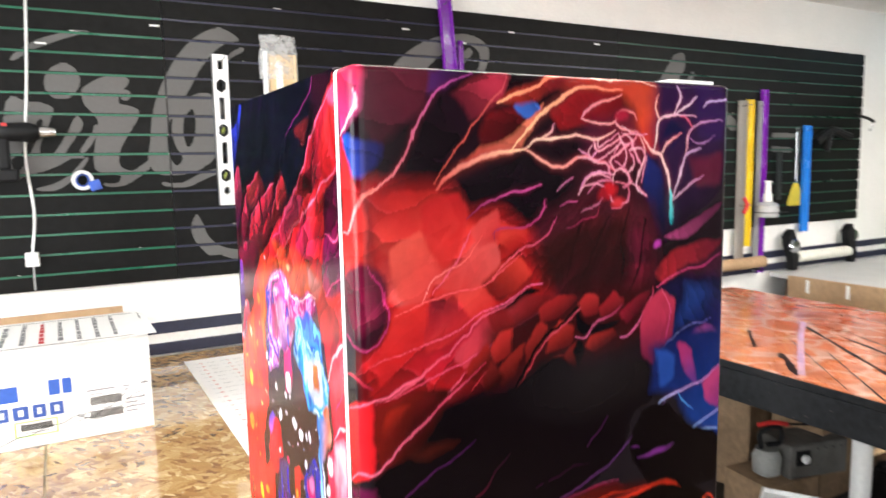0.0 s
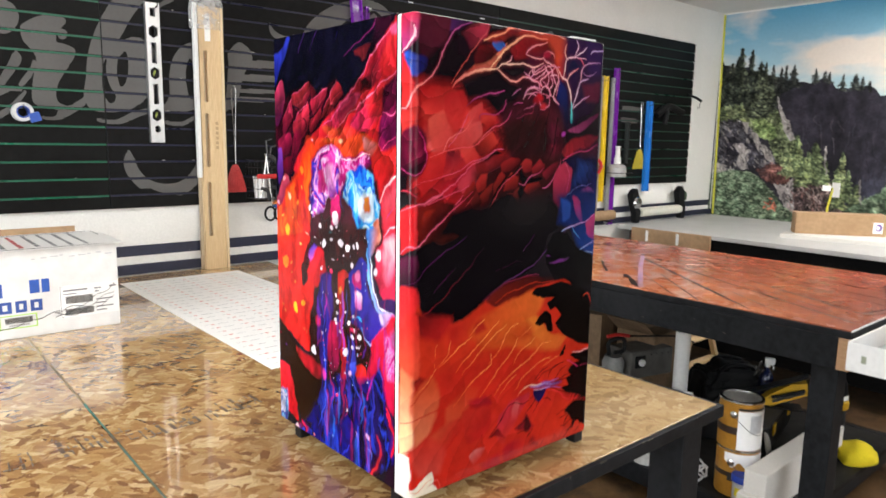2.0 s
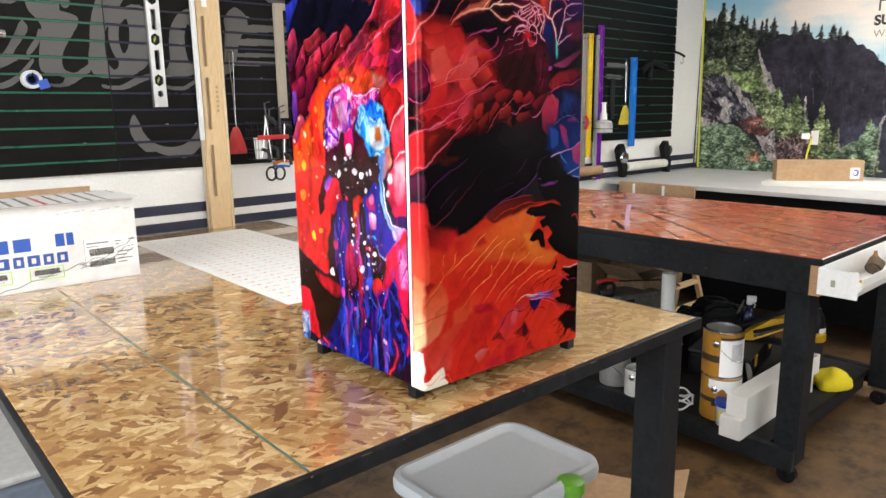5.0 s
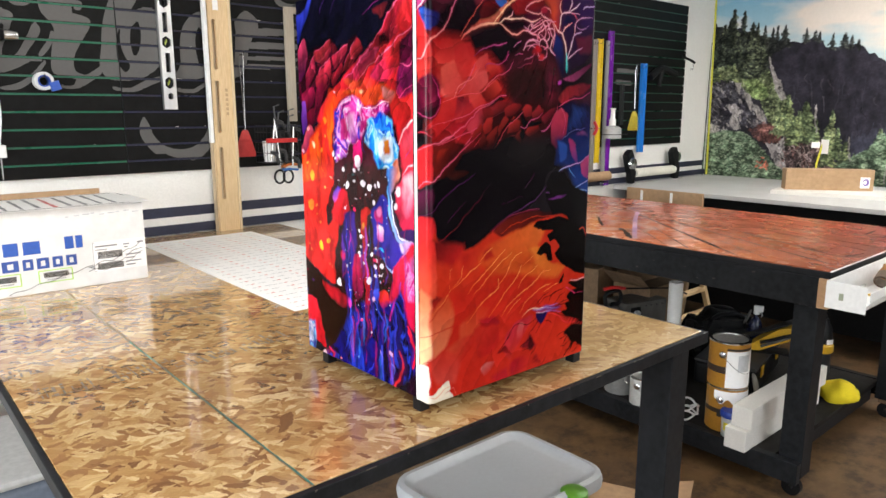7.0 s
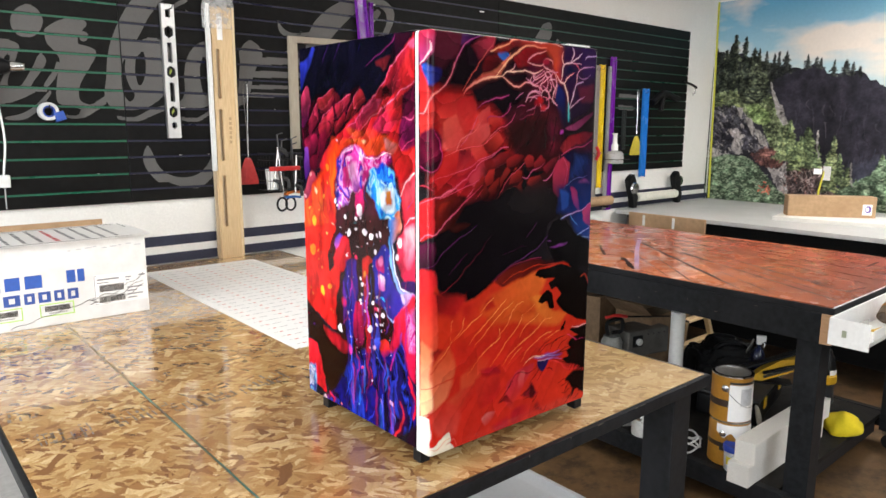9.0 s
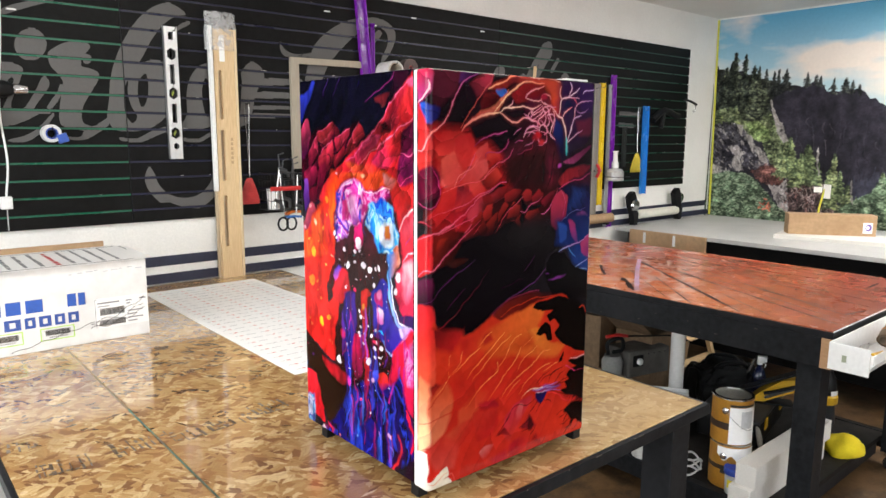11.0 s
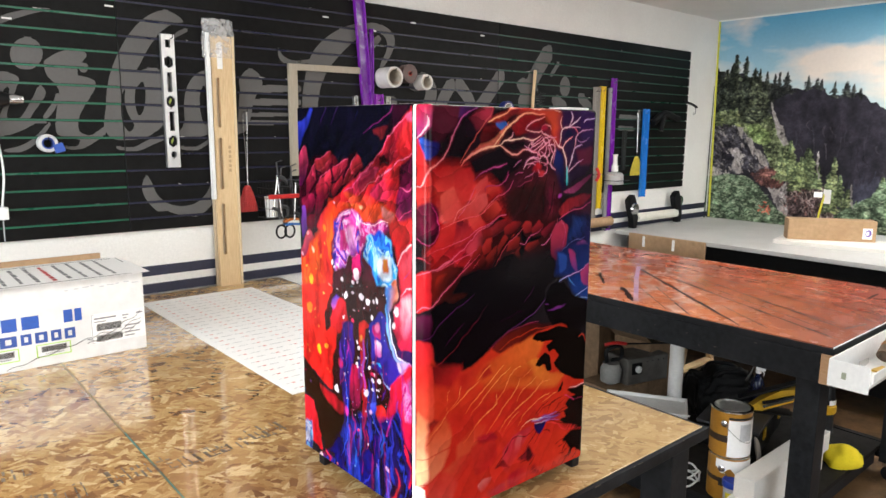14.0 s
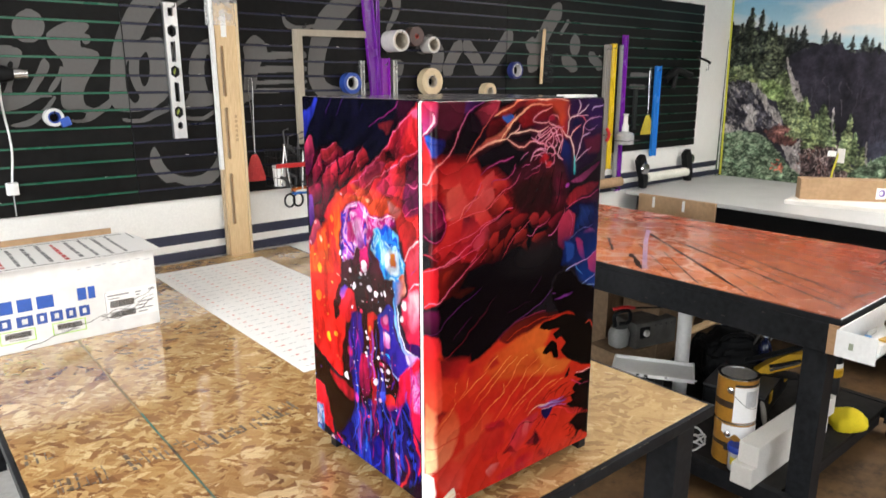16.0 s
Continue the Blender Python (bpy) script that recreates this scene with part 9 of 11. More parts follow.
def white_box():
    t = thing("shipping_box", "white shipping carton with blue printing and shipping labels", "box", (-0.370, 2.045, TOP))
    W, D, Hh = 0.575, 0.385, 0.268
    part("carton", box(0, W, 0, D, 0, Hh, 0.004), WHITE_CARD, t)
    y = -0.0002
    glyph_row(t, INK_BLUE, "bold blue printed shape", 0.020, (0.060, 0.050, 0.047, 0.055), 0.007, 0.125, 0.177, y)
    glyph_row(t, INK_BLUE, "bold blue printed shape", 0.319, (0.030, 0.024), 0.003, 0.130, 0.182, y)
    soft = mat("soft_blue_ink", (0.04, 0.09, 0.33), 0.5, bump=0)
    glyph_row(t, soft, "thin blue printed shape", 0.045, (0.038, 0.040), 0.004, 0.076, 0.120, y, True)
    glyph_row(t, soft, "thin blue printed shape", 0.136, (0.052, 0.034, 0.040, 0.034, 0.036), 0.0055, 0.076, 0.120, y, True)
    label = part("label", box(0.400, 0.572, y - 0.0004, y, 0.045, 0.147), PAPER, t, "white shipping label")
    bm = bar_row(bmesh.new(), 0.417, 0.495, y - 0.0006, 0.088, 0.112, 30, 0.6, 3)
    bar_row(bm, 0.415, 0.497, y - 0.0006, 0.052, 0.072, 34, 0.6, 4)
    part("barcode", bm, INK_BLACK, label, "black barcode bars")
    lines = [(0.410, 0.480, 0.128, 0.133), (0.410, 0.448, 0.118, 0.121), (0.500, 0.520, 0.128, 0.132), (0.545, 0.566, 0.130, 0.135), (0.502, 0.514, 0.118, 0.122)]
    lines += [(0.505, 0.535 + 0.02 * (k % 2), 0.055 + 0.012 * k, 0.059 + 0.012 * k) for k in range(4)]
    lines += [(0.402, 0.4035, 0.047, 0.145), (0.402, 0.411, 0.1435, 0.145), (0.402, 0.411, 0.047, 0.0485)]
    for q in lines:
        part("label_line", box(q[0], q[1], y - 0.0008, y - 0.0005, q[2], q[3]), INK_GREY, label, "grey line of print")
    bm = bmesh.new()
    for k in range(3):
        pts = [(0.385 + 0.175 * f, y - 0.0008, 0.050 + 0.010 * k + (0.045 + 0.012 * k) * f * f + 0.006 * math.sin(15 * f + 2 * k)) for f in np.linspace(0, 1, 22)]
        tube(pts, 0.0009, 4, bm)
    pts = [(0.150 + 0.25 * f, y - 0.0008, 0.008 + 0.062 * f + 0.003 * math.sin(22 * f)) for f in np.linspace(0, 1, 22)]
    tube(pts, 0.0009, 4, bm)
    part("marker_scribble", bm, INK_BLACK, t, "black marker scribble")
    for x0 in (0.088, 0.236):
        part("lime_outline", slab_with_holes(rect(x0, x0 + 0.100, 0.032, 0.074), [rect(x0 + 0.003, x0 + 0.097, 0.035, 0.071)], y - 0.0005, y), INK_LIME, t, "lime marker frame")
        part("stamp", bar_row(bmesh.new(), x0 + 0.015, x0 + 0.088, y, 0.048, 0.066, 30, 0.7, 9), INK_BLACK, t, "black stamp bars")
        part("stamp_line", bar_row(bmesh.new(), x0 + 0.025, x0 + 0.080, y, 0.040, 0.044, 9, 0.7, 10), INK_GREY, t, "grey line of print")
    smudge = bmesh.new()
    for k in range(9):
        x = 0.33 + 0.026 * k
        box(x, x + 0.010 + 0.006 * (k % 3), y - 0.0004, y, 0.238 + 0.002 * (k % 4), 0.241 + 0.002 * (k % 4), bm=smudge)
    part("smudge", smudge, mat("pale_smudge", (0.52, 0.53, 0.56), 0.6, bump=0), t, "faint grey smudges")
    return t


white_box()


def notice():
    t = thing("paper_notice", "white notice sheet with grey and red lines lying on the carton", "paper", (-0.370, 2.045, TOP + 0.2685))
    bm = bmesh.new()
    nx = 18
    vs = []
    for j, y in enumerate((-0.016, 0.12, 0.25, 0.355)):
        for i in range(nx + 1):
            x = 0.595 * i / nx
            vs.append(bm.verts.new((x - 0.05 * (y > 0.3) * (i == nx), y, 0.0012 + 0.003 * max(x - 0.50, 0) / 0.1 + 0.0015 * math.sin(9 * x + 3 * y) ** 2)))
    for j in range(3):
        for i in range(nx):
            a = j * (nx + 1) + i
            bm.faces.new((vs[a], vs[a + 1], vs[a + nx + 2], vs[a + nx + 1]))
    res = bmesh.ops.extrude_face_region(bm, geom=bm.faces[:])
    for v in res["geom"]:
        if isinstance(v, bmesh.types.BMVert):
            v.co.z += 0.0008
    part("sheet", bm, PAPER, t, smooth=False)
    border = bmesh.new()
    for q in ((0.012, 0.57, -0.004, -0.0005), (0.012, 0.56, 0.325, 0.328), (0.574, 0.578, -0.0005, 0.325)):
        box(*q, 0.0040, 0.0046, bm=border)
    part("printed_border", border, INK_BLACK, t, "thin black printed border")
    rnd = random.Random(12)
    pale_print = mat("faded_print", (0.20, 0.20, 0.21), 0.6, bump=0)
    for k in range(11):  # each line is a run of short words
        x = 0.03 + 0.046 * k
        y = 0.02 + rnd.uniform(0, 0.02)
        is_red = k in (2, 6)
        while y < 0.30:
            n = rnd.uniform(0.018, 0.045)
            wide = rnd.uniform(0.009, 0.013)
            part("red_line" if is_red else "grey_line", box(x, x + wide, y, min(y + n, 0.31), 0.0036, 0.0042), mat("faded_red", (0.52, 0.05, 0.06), 0.6, bump=0) if is_red else pale_print, t, "line of red print" if is_red else "line of grey print")
            y += n + rnd.uniform(0.006, 0.016)
    solo("cardboard_sheet", box(-0.50, 0.17, 2.433, 2.442, TOP, TOP + 0.288, 0.001), KRAFT, "plain brown cardboard standing behind the carton", "cardboard")


notice()


def label_sheet():
    x0, x1, y0, y1 = 0.385, 0.905, 1.322, 2.700
    t = thing("label_sheet", "long white printed sheet with rows of small red marks", "paper", (x0, y0, TOP + 0.0003))
    part("sheet", box(0, x1 - x0, 0, y1 - y0, 0, 0.0008), PAPER, t)
    red, grey = bmesh.new(), bmesh.new()
    rnd = random.Random(8)
    for i in range(5):
        for j in range(27):
            x, y = 0.045 + 0.097 * i, 0.035 + 0.049 * j
            box(x, x + 0.012, y, y + 0.0055, 0.0009, 0.0013, bm=red)
            box(x + 0.026, x + 0.026 + rnd.uniform(0.025, 0.045), y + 0.001, y + 0.0045, 0.0009, 0.0013, bm=grey)
            box(x - 0.018, x - 0.006, y + 0.002, y + 0.005, 0.0009, 0.0013, bm=grey)
    part("red_print", red, mat("soft_red_ink", (0.62, 0.14, 0.12), 0.5, bump=0), t, "small red printed marks", kind="stuff")
    part("grey_print", grey, mat("pale_grey_ink", (0.52, 0.52, 0.53), 0.5, bump=0), t, "small grey printed marks", kind="stuff")


label_sheet()

# faded mill stamps on the boards, unreadable
STAMP_INK = mat("stamp_ink", (0.095, 0.060, 0.036), 0.4, var=0.6, grain=70, stain=(0.22, 0.14, 0.07))


def board_stamp(x, y, turn, n, tall, seed):
    t = thing("board_stamp", "faded black mill stamp printed on the strand board", "stamp", (x, y, TOP + 0.0002), turn, "mill stamps")
    rnd = random.Random(seed)
    a = 0.0
    for k in range(n):
        w, h = rnd.uniform(0.003, 0.009), tall * rnd.uniform(0.6, 1.0)
        bm, y = bmesh.new(), rnd.uniform(0, 0.015)
        while y < h:  # ink that took only here and there
            piece = rnd.uniform(0.012, 0.04)
            dx = rnd.uniform(-0.002, 0.002)
            box(a + dx, a + dx + w * rnd.uniform(0.6, 1.1), y, min(y + piece, h), 0, 0.0004, bm=bm)
            if rnd.random() < 0.3:
                box(a + w + 0.003, a + w + rnd.uniform(0.008, 0.016), y, y + 0.006, 0, 0.0004, bm=bm)
            y += piece + rnd.uniform(0.003, 0.014)
        part("stamp_bar", bm, STAMP_INK, t)
        a += w + rnd.uniform(0.007, 0.018)


board_stamp(-0.315, 1.085, -3, 7, 0.085, 1)
board_stamp(-0.165, 1.09, 2, 8, 0.085, 2)
board_stamp(-0.015, 1.075, 4, 6, 0.075, 3)
board_stamp(0.09, 1.09, 2, 4, 0.065, 4)
board_stamp(0.17, 1.105, 3, 6, 0.085, 5)
board_stamp(-0.345, 1.26, -4, 3, 0.07, 6)

# ---- things hung on the slat boards ----
HUNG = BOARD_Y - 0.001
HOOK_MAT = mat("black_hook_steel", (0.02, 0.02, 0.02), 0.35, 0.4, bump=0)


def hook(parent, x, y, z, out=0.05):
    part("hook", tube([(x, y, z), (x, y - out, z - 0.004), (x, y - out - 0.008, z + 0.012)], 0.0022, 6, smooth_steps=3), HOOK_MAT, parent, "black wire hook")


def hexagon(cx, cz, rx, rz):
    return [(cx + rx * math.cos(math.pi / 3 * i + math.pi / 2), cz + rz * math.sin(math.pi / 3 * i + math.pi / 2)) for i in range(6)]


def level():
    t = thing("spirit_level", "silver aluminium spirit level with dark cut-outs hanging upright", "spirit level", (0.606, HUNG - 0.004, 1.547))
    holes = [rect(-0.011, 0.011, 0.533, 0.568), hexagon(0.0, 0.470, 0.022, 0.028), rect(-0.011, 0.010, 0.338, 0.425), hexagon(0.0, 0.296, 0.022, 0.028), rect(-0.010, 0.011, 0.165, 0.250), hexagon(0.0, 0.118, 0.022, 0.028), hexagon(0.001, 0.058, 0.013, 0.017)]
    part("body", slab_with_holes(rect(-0.029, 0.029, 0, 0.59), holes, -0.024, 0), ALU, t)
    for z in (0.470, 0.296, 0.118):
        part("vial_holder", slab_with_holes(hexagon(0, z, 0.0215, 0.0275), [oval(0, z, 0.007, 0.019, 12)], -0.017, -0.005), BLACK_PLASTIC, t, "black vial holder")
    for z in (0.296, 0.118):
        part("vial", tube([(-0.008, -0.011, z - 0.013), (0.008, -0.011, z + 0.013)], 0.0055, 10), mat("vial_green", (0.35, 0.42, 0.10), 0.2), t, "yellow-green vial")
    hook(t, 0.012, 0.002, 0.575)
    return t


level()


def straightedge():
    t = thing("slotted_board", "tall pale wooden board with long slots, bagged at its top", "wooden board", (0.785, 2.832, TOP))
    slots = []
    for a, b in ((0.77, 1.00), (0.477, 0.721), (0.157, 0.408)):
        slots.append([(0.040 + 0.010 * math.cos(q), a + 0.010 + 0.010 * math.sin(q)) for q in np.linspace(math.pi, 2 * math.pi, 8)] + [(0.040 + 0.010 * math.cos(q), b - 0.010 + 0.010 * math.sin(q)) for q in np.linspace(0, math.pi, 8)])
    part("board", slab_with_holes(rect(0.012, 0.112, 0.0, 1.19), slots, -0.028, -0.008), PINE, t, "pale pine board with three slots")
    part("back_board", box(0.0, 0.118, -0.0075, 0.008, 0.001, 1.19, 0.002), mat("brown_backing", (0.46, 0.36, 0.25), 0.6, stretch=(6, 6, 0.6)), t, "darker wooden backing")
    part("side_rail", box(0.1125, 0.124, -0.036, -0.008, 0.0, 1.19, 0.002), mat("pale_edge_wood", (0.66, 0.52, 0.33), 0.5, stretch=(6, 6, 0.5)), t, "pale edge rail")
    part("white_strip", box(-0.010, 0.0075, -0.034, -0.010, 0.43, 1.2, 0.002), WHITE_PLASTIC, t, "white plastic strip along the edge")
    part("paper_tag", box(0.040, 0.066, -0.0300, -0.0288, 1.04, 1.155), PAPER, t, "white paper tag")
    part("tag_print", bar_row(bmesh.new(), 0.043, 0.063, -0.0302, 1.128, 1.136, 4, 0.7, 2), INK_GREY, t, "grey print")
    bm = bmesh.new()
    for k in range(6):
        box(0.078, 0.090, -0.0288, -0.0282, 0.56 + 0.022 * k, 0.574 + 0.022 * k, bm=bm)
    part("burnt_mark", bm, mat("burnt_wood", (0.46, 0.31, 0.17), 0.6), t, "faint burnt-in marks")
    bag = bmesh.new()
    n = 14
    rows_ = []
    rnd = random.Random(3)
    for j in range(9):
        z = 1.09 + 0.175 * j / 8
        pinch = 1 - 0.10 * (j / 8) ** 2
        rows_.append([bag.verts.new((0.055 + pinch * 0.080 * math.cos(2 * math.pi * i / n) + rnd.uniform(-0.003, 0.003), -0.016 + 0.026 * pinch * math.sin(2 * math.pi * i / n) + rnd.uniform(-0.003, 0.003), z)) for i in range(n)])
    for p, q in zip(rows_, rows_[1:]):
        for i in range(n):
            bag.faces.new((p[i], p[(i + 1) % n], q[(i + 1) % n], q[i]))
    ob = part("plastic_bag", bag, film_mat("clear_film"), t, "crumpled clear plastic bag", smooth=True)
    hook(t, 0.07, 0.008, 1.235, 0.045)
    return t


straightedge()


def swatter(x, z_top, z_low, wide, hook_z, color, label, lean=0.0):
    t = thing("fly_swatter", label, "fly swatter", (x, HUNG - 0.006, 0), group="fly swatters on the board")
    m = mat(color + "_swatter_plastic", {"red": (0.62, 0.05, 0.05), "yellow": (0.62, 0.52, 0.06)}[color], 0.45)
    h = z_top - z_low
    head = bmesh.new()
    cols, rows_ = 10, 8
    pts = []
    for j in range(rows_ + 1):
        f = j / rows_
        half = wide / 2 * (0.22 + 0.78 * min(1, (1.15 * f) ** 0.75))
        pts.append([(half * (2 * i / cols - 1), -0.004 * math.sin(math.pi * i / cols), z_top - f * h) for i in range(cols + 1)])
    for i in range(cols + 1):
        tube([pts[j][i] for j in range(rows_ + 1)], 0.0022, 5, head)
    for j in range(rows_ + 1):
        tube(pts[j], 0.0018, 5, head)
    part("head", head, m, t, "ribbed %s plastic head" % color, kind="stuff")
    web = bmesh.new()
    vs = [[web.verts.new((a, b + 0.0015, c)) for a, b, c in r] for r in pts]
    for p, q in zip(vs, vs[1:]):
        for i in range(cols):
            web.faces.new((p[i], q[i], q[i + 1], p[i + 1]))
    bmesh.ops.solidify(web, geom=web.faces[:], thickness=0.001)
    part("mesh_web", web, m, t, "thin %s web" % color)
    part("wire_handle", tube([(0.002, 0, z_top - 0.02), (0.003, 0, z_top + 0.03), (0.006, 0, (z_top + hook_z) / 2), (0.012, 0, hook_z - 0.03), (0.004, 0, hook_z), (-0.010, 0, hook_z - 0.03), (-0.004, 0, (z_top + hook_z) / 2), (0.0, 0, z_top + 0.02)], 0.0018, 6, smooth_steps=5), STEEL, t, "long wire handle")
    hook(t, 0.002, 0.006, hook_z - 0.004, 0.03)
    return t


swatter(0.966, 1.445, 1.317, 0.10, 1.815, "red", "red plastic fly swatter with a wire handle hanging from a hook")
swatter(4.300, 1.533, 1.385, 0.16, 1.90, "yellow", "yellow fly swatter with a wire handle hanging from a hook")


def wire_basket():
    t = thing("wire_basket", "small black wire basket holding tools on the slat board", "basket", (1.02, HUNG, 1.285))
    bm = bmesh.new()
    for z in (0.0, 0.05, 0.10, 0.15, 0.185):
        tube([(0, -0.002, z), (0, -0.13, z), (0.17, -0.13, z), (0.17, -0.002, z)], 0.0018, 5, bm)
    for k in range(8):
        x = 0.17 * k / 7
        tube([(x, -0.13, 0.185), (x, -0.13, 0), (x, -0.004, 0)], 0.0014, 5, bm)
    for k in range(5):
        y = -0.004 - 0.126 * k / 4
        tube([(0, y, 0.185), (0, y, 0), (0.17, y, 0), (0.17, y, 0.185)], 0.0014, 5, bm)
    part("wire_frame", bm, HOOK_MAT, t)
    solo("red_clamp", box(1.012, 1.178, HUNG - 0.150, HUNG - 0.134, 1.385, 1.407, 0.005), mat("red_plastic", (0.5, 0.02, 0.02), 0.35), "red plastic clamp bar laid on the wire basket", "clamp")
    tub = solo("white_tub", lathe([(0.030, 0.002), (0.036, 0.10), (0.038, 0.104)], 20), WHITE_PLASTIC, "white plastic tub inside the wire basket", "tub", (1.062, HUNG - 0.075, 1.288), smooth=True)
    solo("black_pouch", box(1.105, 1.16, HUNG - 0.10, HUNG - 0.03, 1.288, 1.44, 0.02, segments=3), BLACK_PLASTIC, "black tool pouch standing in the wire basket", "pouch")
    for k, (dx, lean, tall) in enumerate(((0.075, 0.03, 0.24), (0.10, -0.02, 0.27), (0.125, 0.035, 0.22), (0.15, 0.01, 0.25))):
        solo("hex_key", tube([(1.02 + dx, HUNG - 0.06 - 0.012 * k, 1.29), (1.02 + dx + lean, HUNG - 0.06, 1.29 + tall), (1.02 + dx + lean + 0.03, HUNG - 0.06, 1.30 + tall)], 0.004, 6), mat("dark_steel", (0.10, 0.10, 0.105), 0.35, 0.8), "bent dark steel hex key standing in the wire basket", "hex key", group="hex keys")
    c = thing("spring_clamp", "orange and blue spring clamp hooked under the basket", "clamp", (1.150, HUNG - 0.10, 1.262))
    part("jaw", tube([(-0.03, 0, 0.0), (0.0, -0.01, 0.012), (0.05, 0, 0.008)], 0.007, 8, smooth_steps=4), mat("orange_plastic", (0.65, 0.16, 0.02), 0.4), c, "orange jaw")
    part("jaw", tube([(-0.03, 0, -0.016), (0.0, -0.01, -0.012), (0.05, 0, -0.018)], 0.006, 8, smooth_steps=4), mat("blue_plastic", (0.02, 0.14, 0.5), 0.4), c, "blue jaw")
    s = thing("scissors", "black-handled scissors hanging below the wire basket", "scissors", (1.125, HUNG - 0.09, 1.212))
    for dx in (-0.024, 0.024):
        bm = tube([(dx + 0.027 * math.cos(a), 0, 0.033 * math.sin(a)) for a in np.linspace(0, 2 * math.pi, 18)], 0.0052, 8)
        part("handle", bm, BLACK_PLASTIC, s, "black loop handle")
    part("blade", box(-0.018, 0.012, -0.002, 0.002, 0.03, 0.13, 0.001), STEEL, s, "steel blades")
    grip = mat("dark_grip", (0.02, 0.02, 0.022), 0.5)
    for x, y, z, lean in ((1.035, 0.12, 1.40, 0.03), (1.085, 0.115, 1.41, -0.02), (1.150, 0.125, 1.37, 0.012)):
        k = thing("bar_clamp", "small dark bar clamp with a steel spindle hooked on the basket", "clamp", (x, HUNG - y - 0.014, z), group="bar clamps")
        part("bar", tube([(0, 0, -0.10), (lean, 0, 0.09)], 0.0045, 6), STEEL, k, "steel bar")
        part("jaw", tube([(lean, 0, 0.085), (lean + 0.035, -0.004, 0.075), (lean + 0.05, -0.004, 0.055)], 0.008, 8, smooth_steps=3), grip, k, "dark jaw")
        part("grip", tube([(0.0, 0, -0.06), (0.03, -0.006, -0.075), (0.034, -0.006, -0.115)], 0.009, 8, smooth_steps=3), grip, k, "dark grip")


wire_basket()


def l_square():
    bm = slab_with_holes([(0, 0), (0.046, 0), (0.046, 0.535), (0.432, 0.538), (0.432, 0.572), (0, 0.565)], [], -0.02, 0)
    t = thing("wooden_square", "large L-shaped wooden square hanging on the slat board", "square", (1.207, HUNG - 0.002, 1.487))
    part("frame", bm, POPLAR, t)
    hook(t, 0.06, 0.002, 0.578, 0.03)


l_square()


def tall_bar(name, x0, x1, z0, z1, color, label, category, metal=0.0, rough=0.25, lean=0.0, depth=0.022, off=0.006, cap=None):
    t = thing(name, label, category, ((x0 + x1) / 2, HUNG - off, z0), group="long bars on the board")
    w, h = (x1 - x0) / 2, z1 - z0
    m = mat(name + "_" + "_".join(str(int(100 * c)) for c in color), color, rough, metal, var=0.08, bump=0.02, coat=0.4)
    # a shallow trough: two flanges and a web
    bm = box(-w, w, -0.006, 0, 0, h, 0.002)
    box(-w, -w + 0.006, -depth, -0.006, 0, h, 0.0015, bm=bm), box(w - 0.006, w, -depth, -0.006, 0, h, 0.0015, bm=bm)
    for v in bm.verts:
        v.co.x += lean * (v.co.z / h - 0.5)
    part("channel", bm, m, t)
    part("inner_web", box(-w + 0.0065, w - 0.0065, -depth * 0.55, -0.0065, 0.004, h - 0.004, 0.001), m, t) if not lean else None
    hook(t, lean / 2, 0.004, h - 0.03, depth + 0.01)
    return t


PURPLE = (0.17, 0.012, 0.33)
tall_bar("purple_bar", 1.640, 1.705, 1.50, 2.46, PURPLE, "long shiny purple plastic bar hanging on the slat board", "plastic bar", lean=-0.085)
tall_bar("purple_bar", 1.728, 1.782, 1.45, 1.922, (0.24, 0.012, 0.36), "shorter shiny purple plastic bar beside the long one", "plastic bar", depth=0.03)
tall_bar("purple_bar", 1.704, 1.726, 1.50, 2.27, PURPLE, "thin shiny purple plastic bar beside the long one", "plastic bar", depth=0.018)
tall_bar("metal_bar", 1.592, 1.618, 1.42, 1.908, (0.5, 0.5, 0.5), "short grey metal bar hanging on the slat board", "metal bar", 0.8)
tall_bar("metal_bar", 1.806, 1.836, 1.42, 1.912, (0.55, 0.54, 0.52), "short pale metal bar beside the purple bars", "metal bar", 0.5)
tall_bar("metal_bar", 3.700, 3.728, 1.05, 2.052, (0.42, 0.39, 0.35), "long dull grey metal bar", "metal bar", 0.5, 0.4)
tall_bar("metal_bar", 3.735, 3.762, 1.07, 2.055, (0.36, 0.33, 0.29), "long brownish grey metal bar", "metal bar", 0.3, 0.5)
tall_bar("yellow_bar", 3.772, 3.830, 1.145, 2.062, (0.72, 0.50, 0.02), "long bright yellow plastic bar", "plastic bar")
tall_bar("metal_bar", 3.880, 3.904, 0.975, 2.055, (0.42, 0.42, 0.44), "long grey metal bar beside the purple one", "metal bar", 0.5, 0.4)
tall_bar("purple_bar", 3.910, 3.962, 0.965, 2.128, PURPLE, "long dark purple plastic bar", "plastic bar")
tall_bar("blue_bar", 4.350, 4.420, 1.205, 1.911, (0.015, 0.18, 0.60), "bright blue plastic bar hanging on the slat board", "plastic bar")
tall_bar("dark_bar", 4.085, 4.12, 1.43, 1.74, (0.03, 0.035, 0.035), "short dark metal bar hanging on the slat board", "metal bar", 0.3, 0.4)


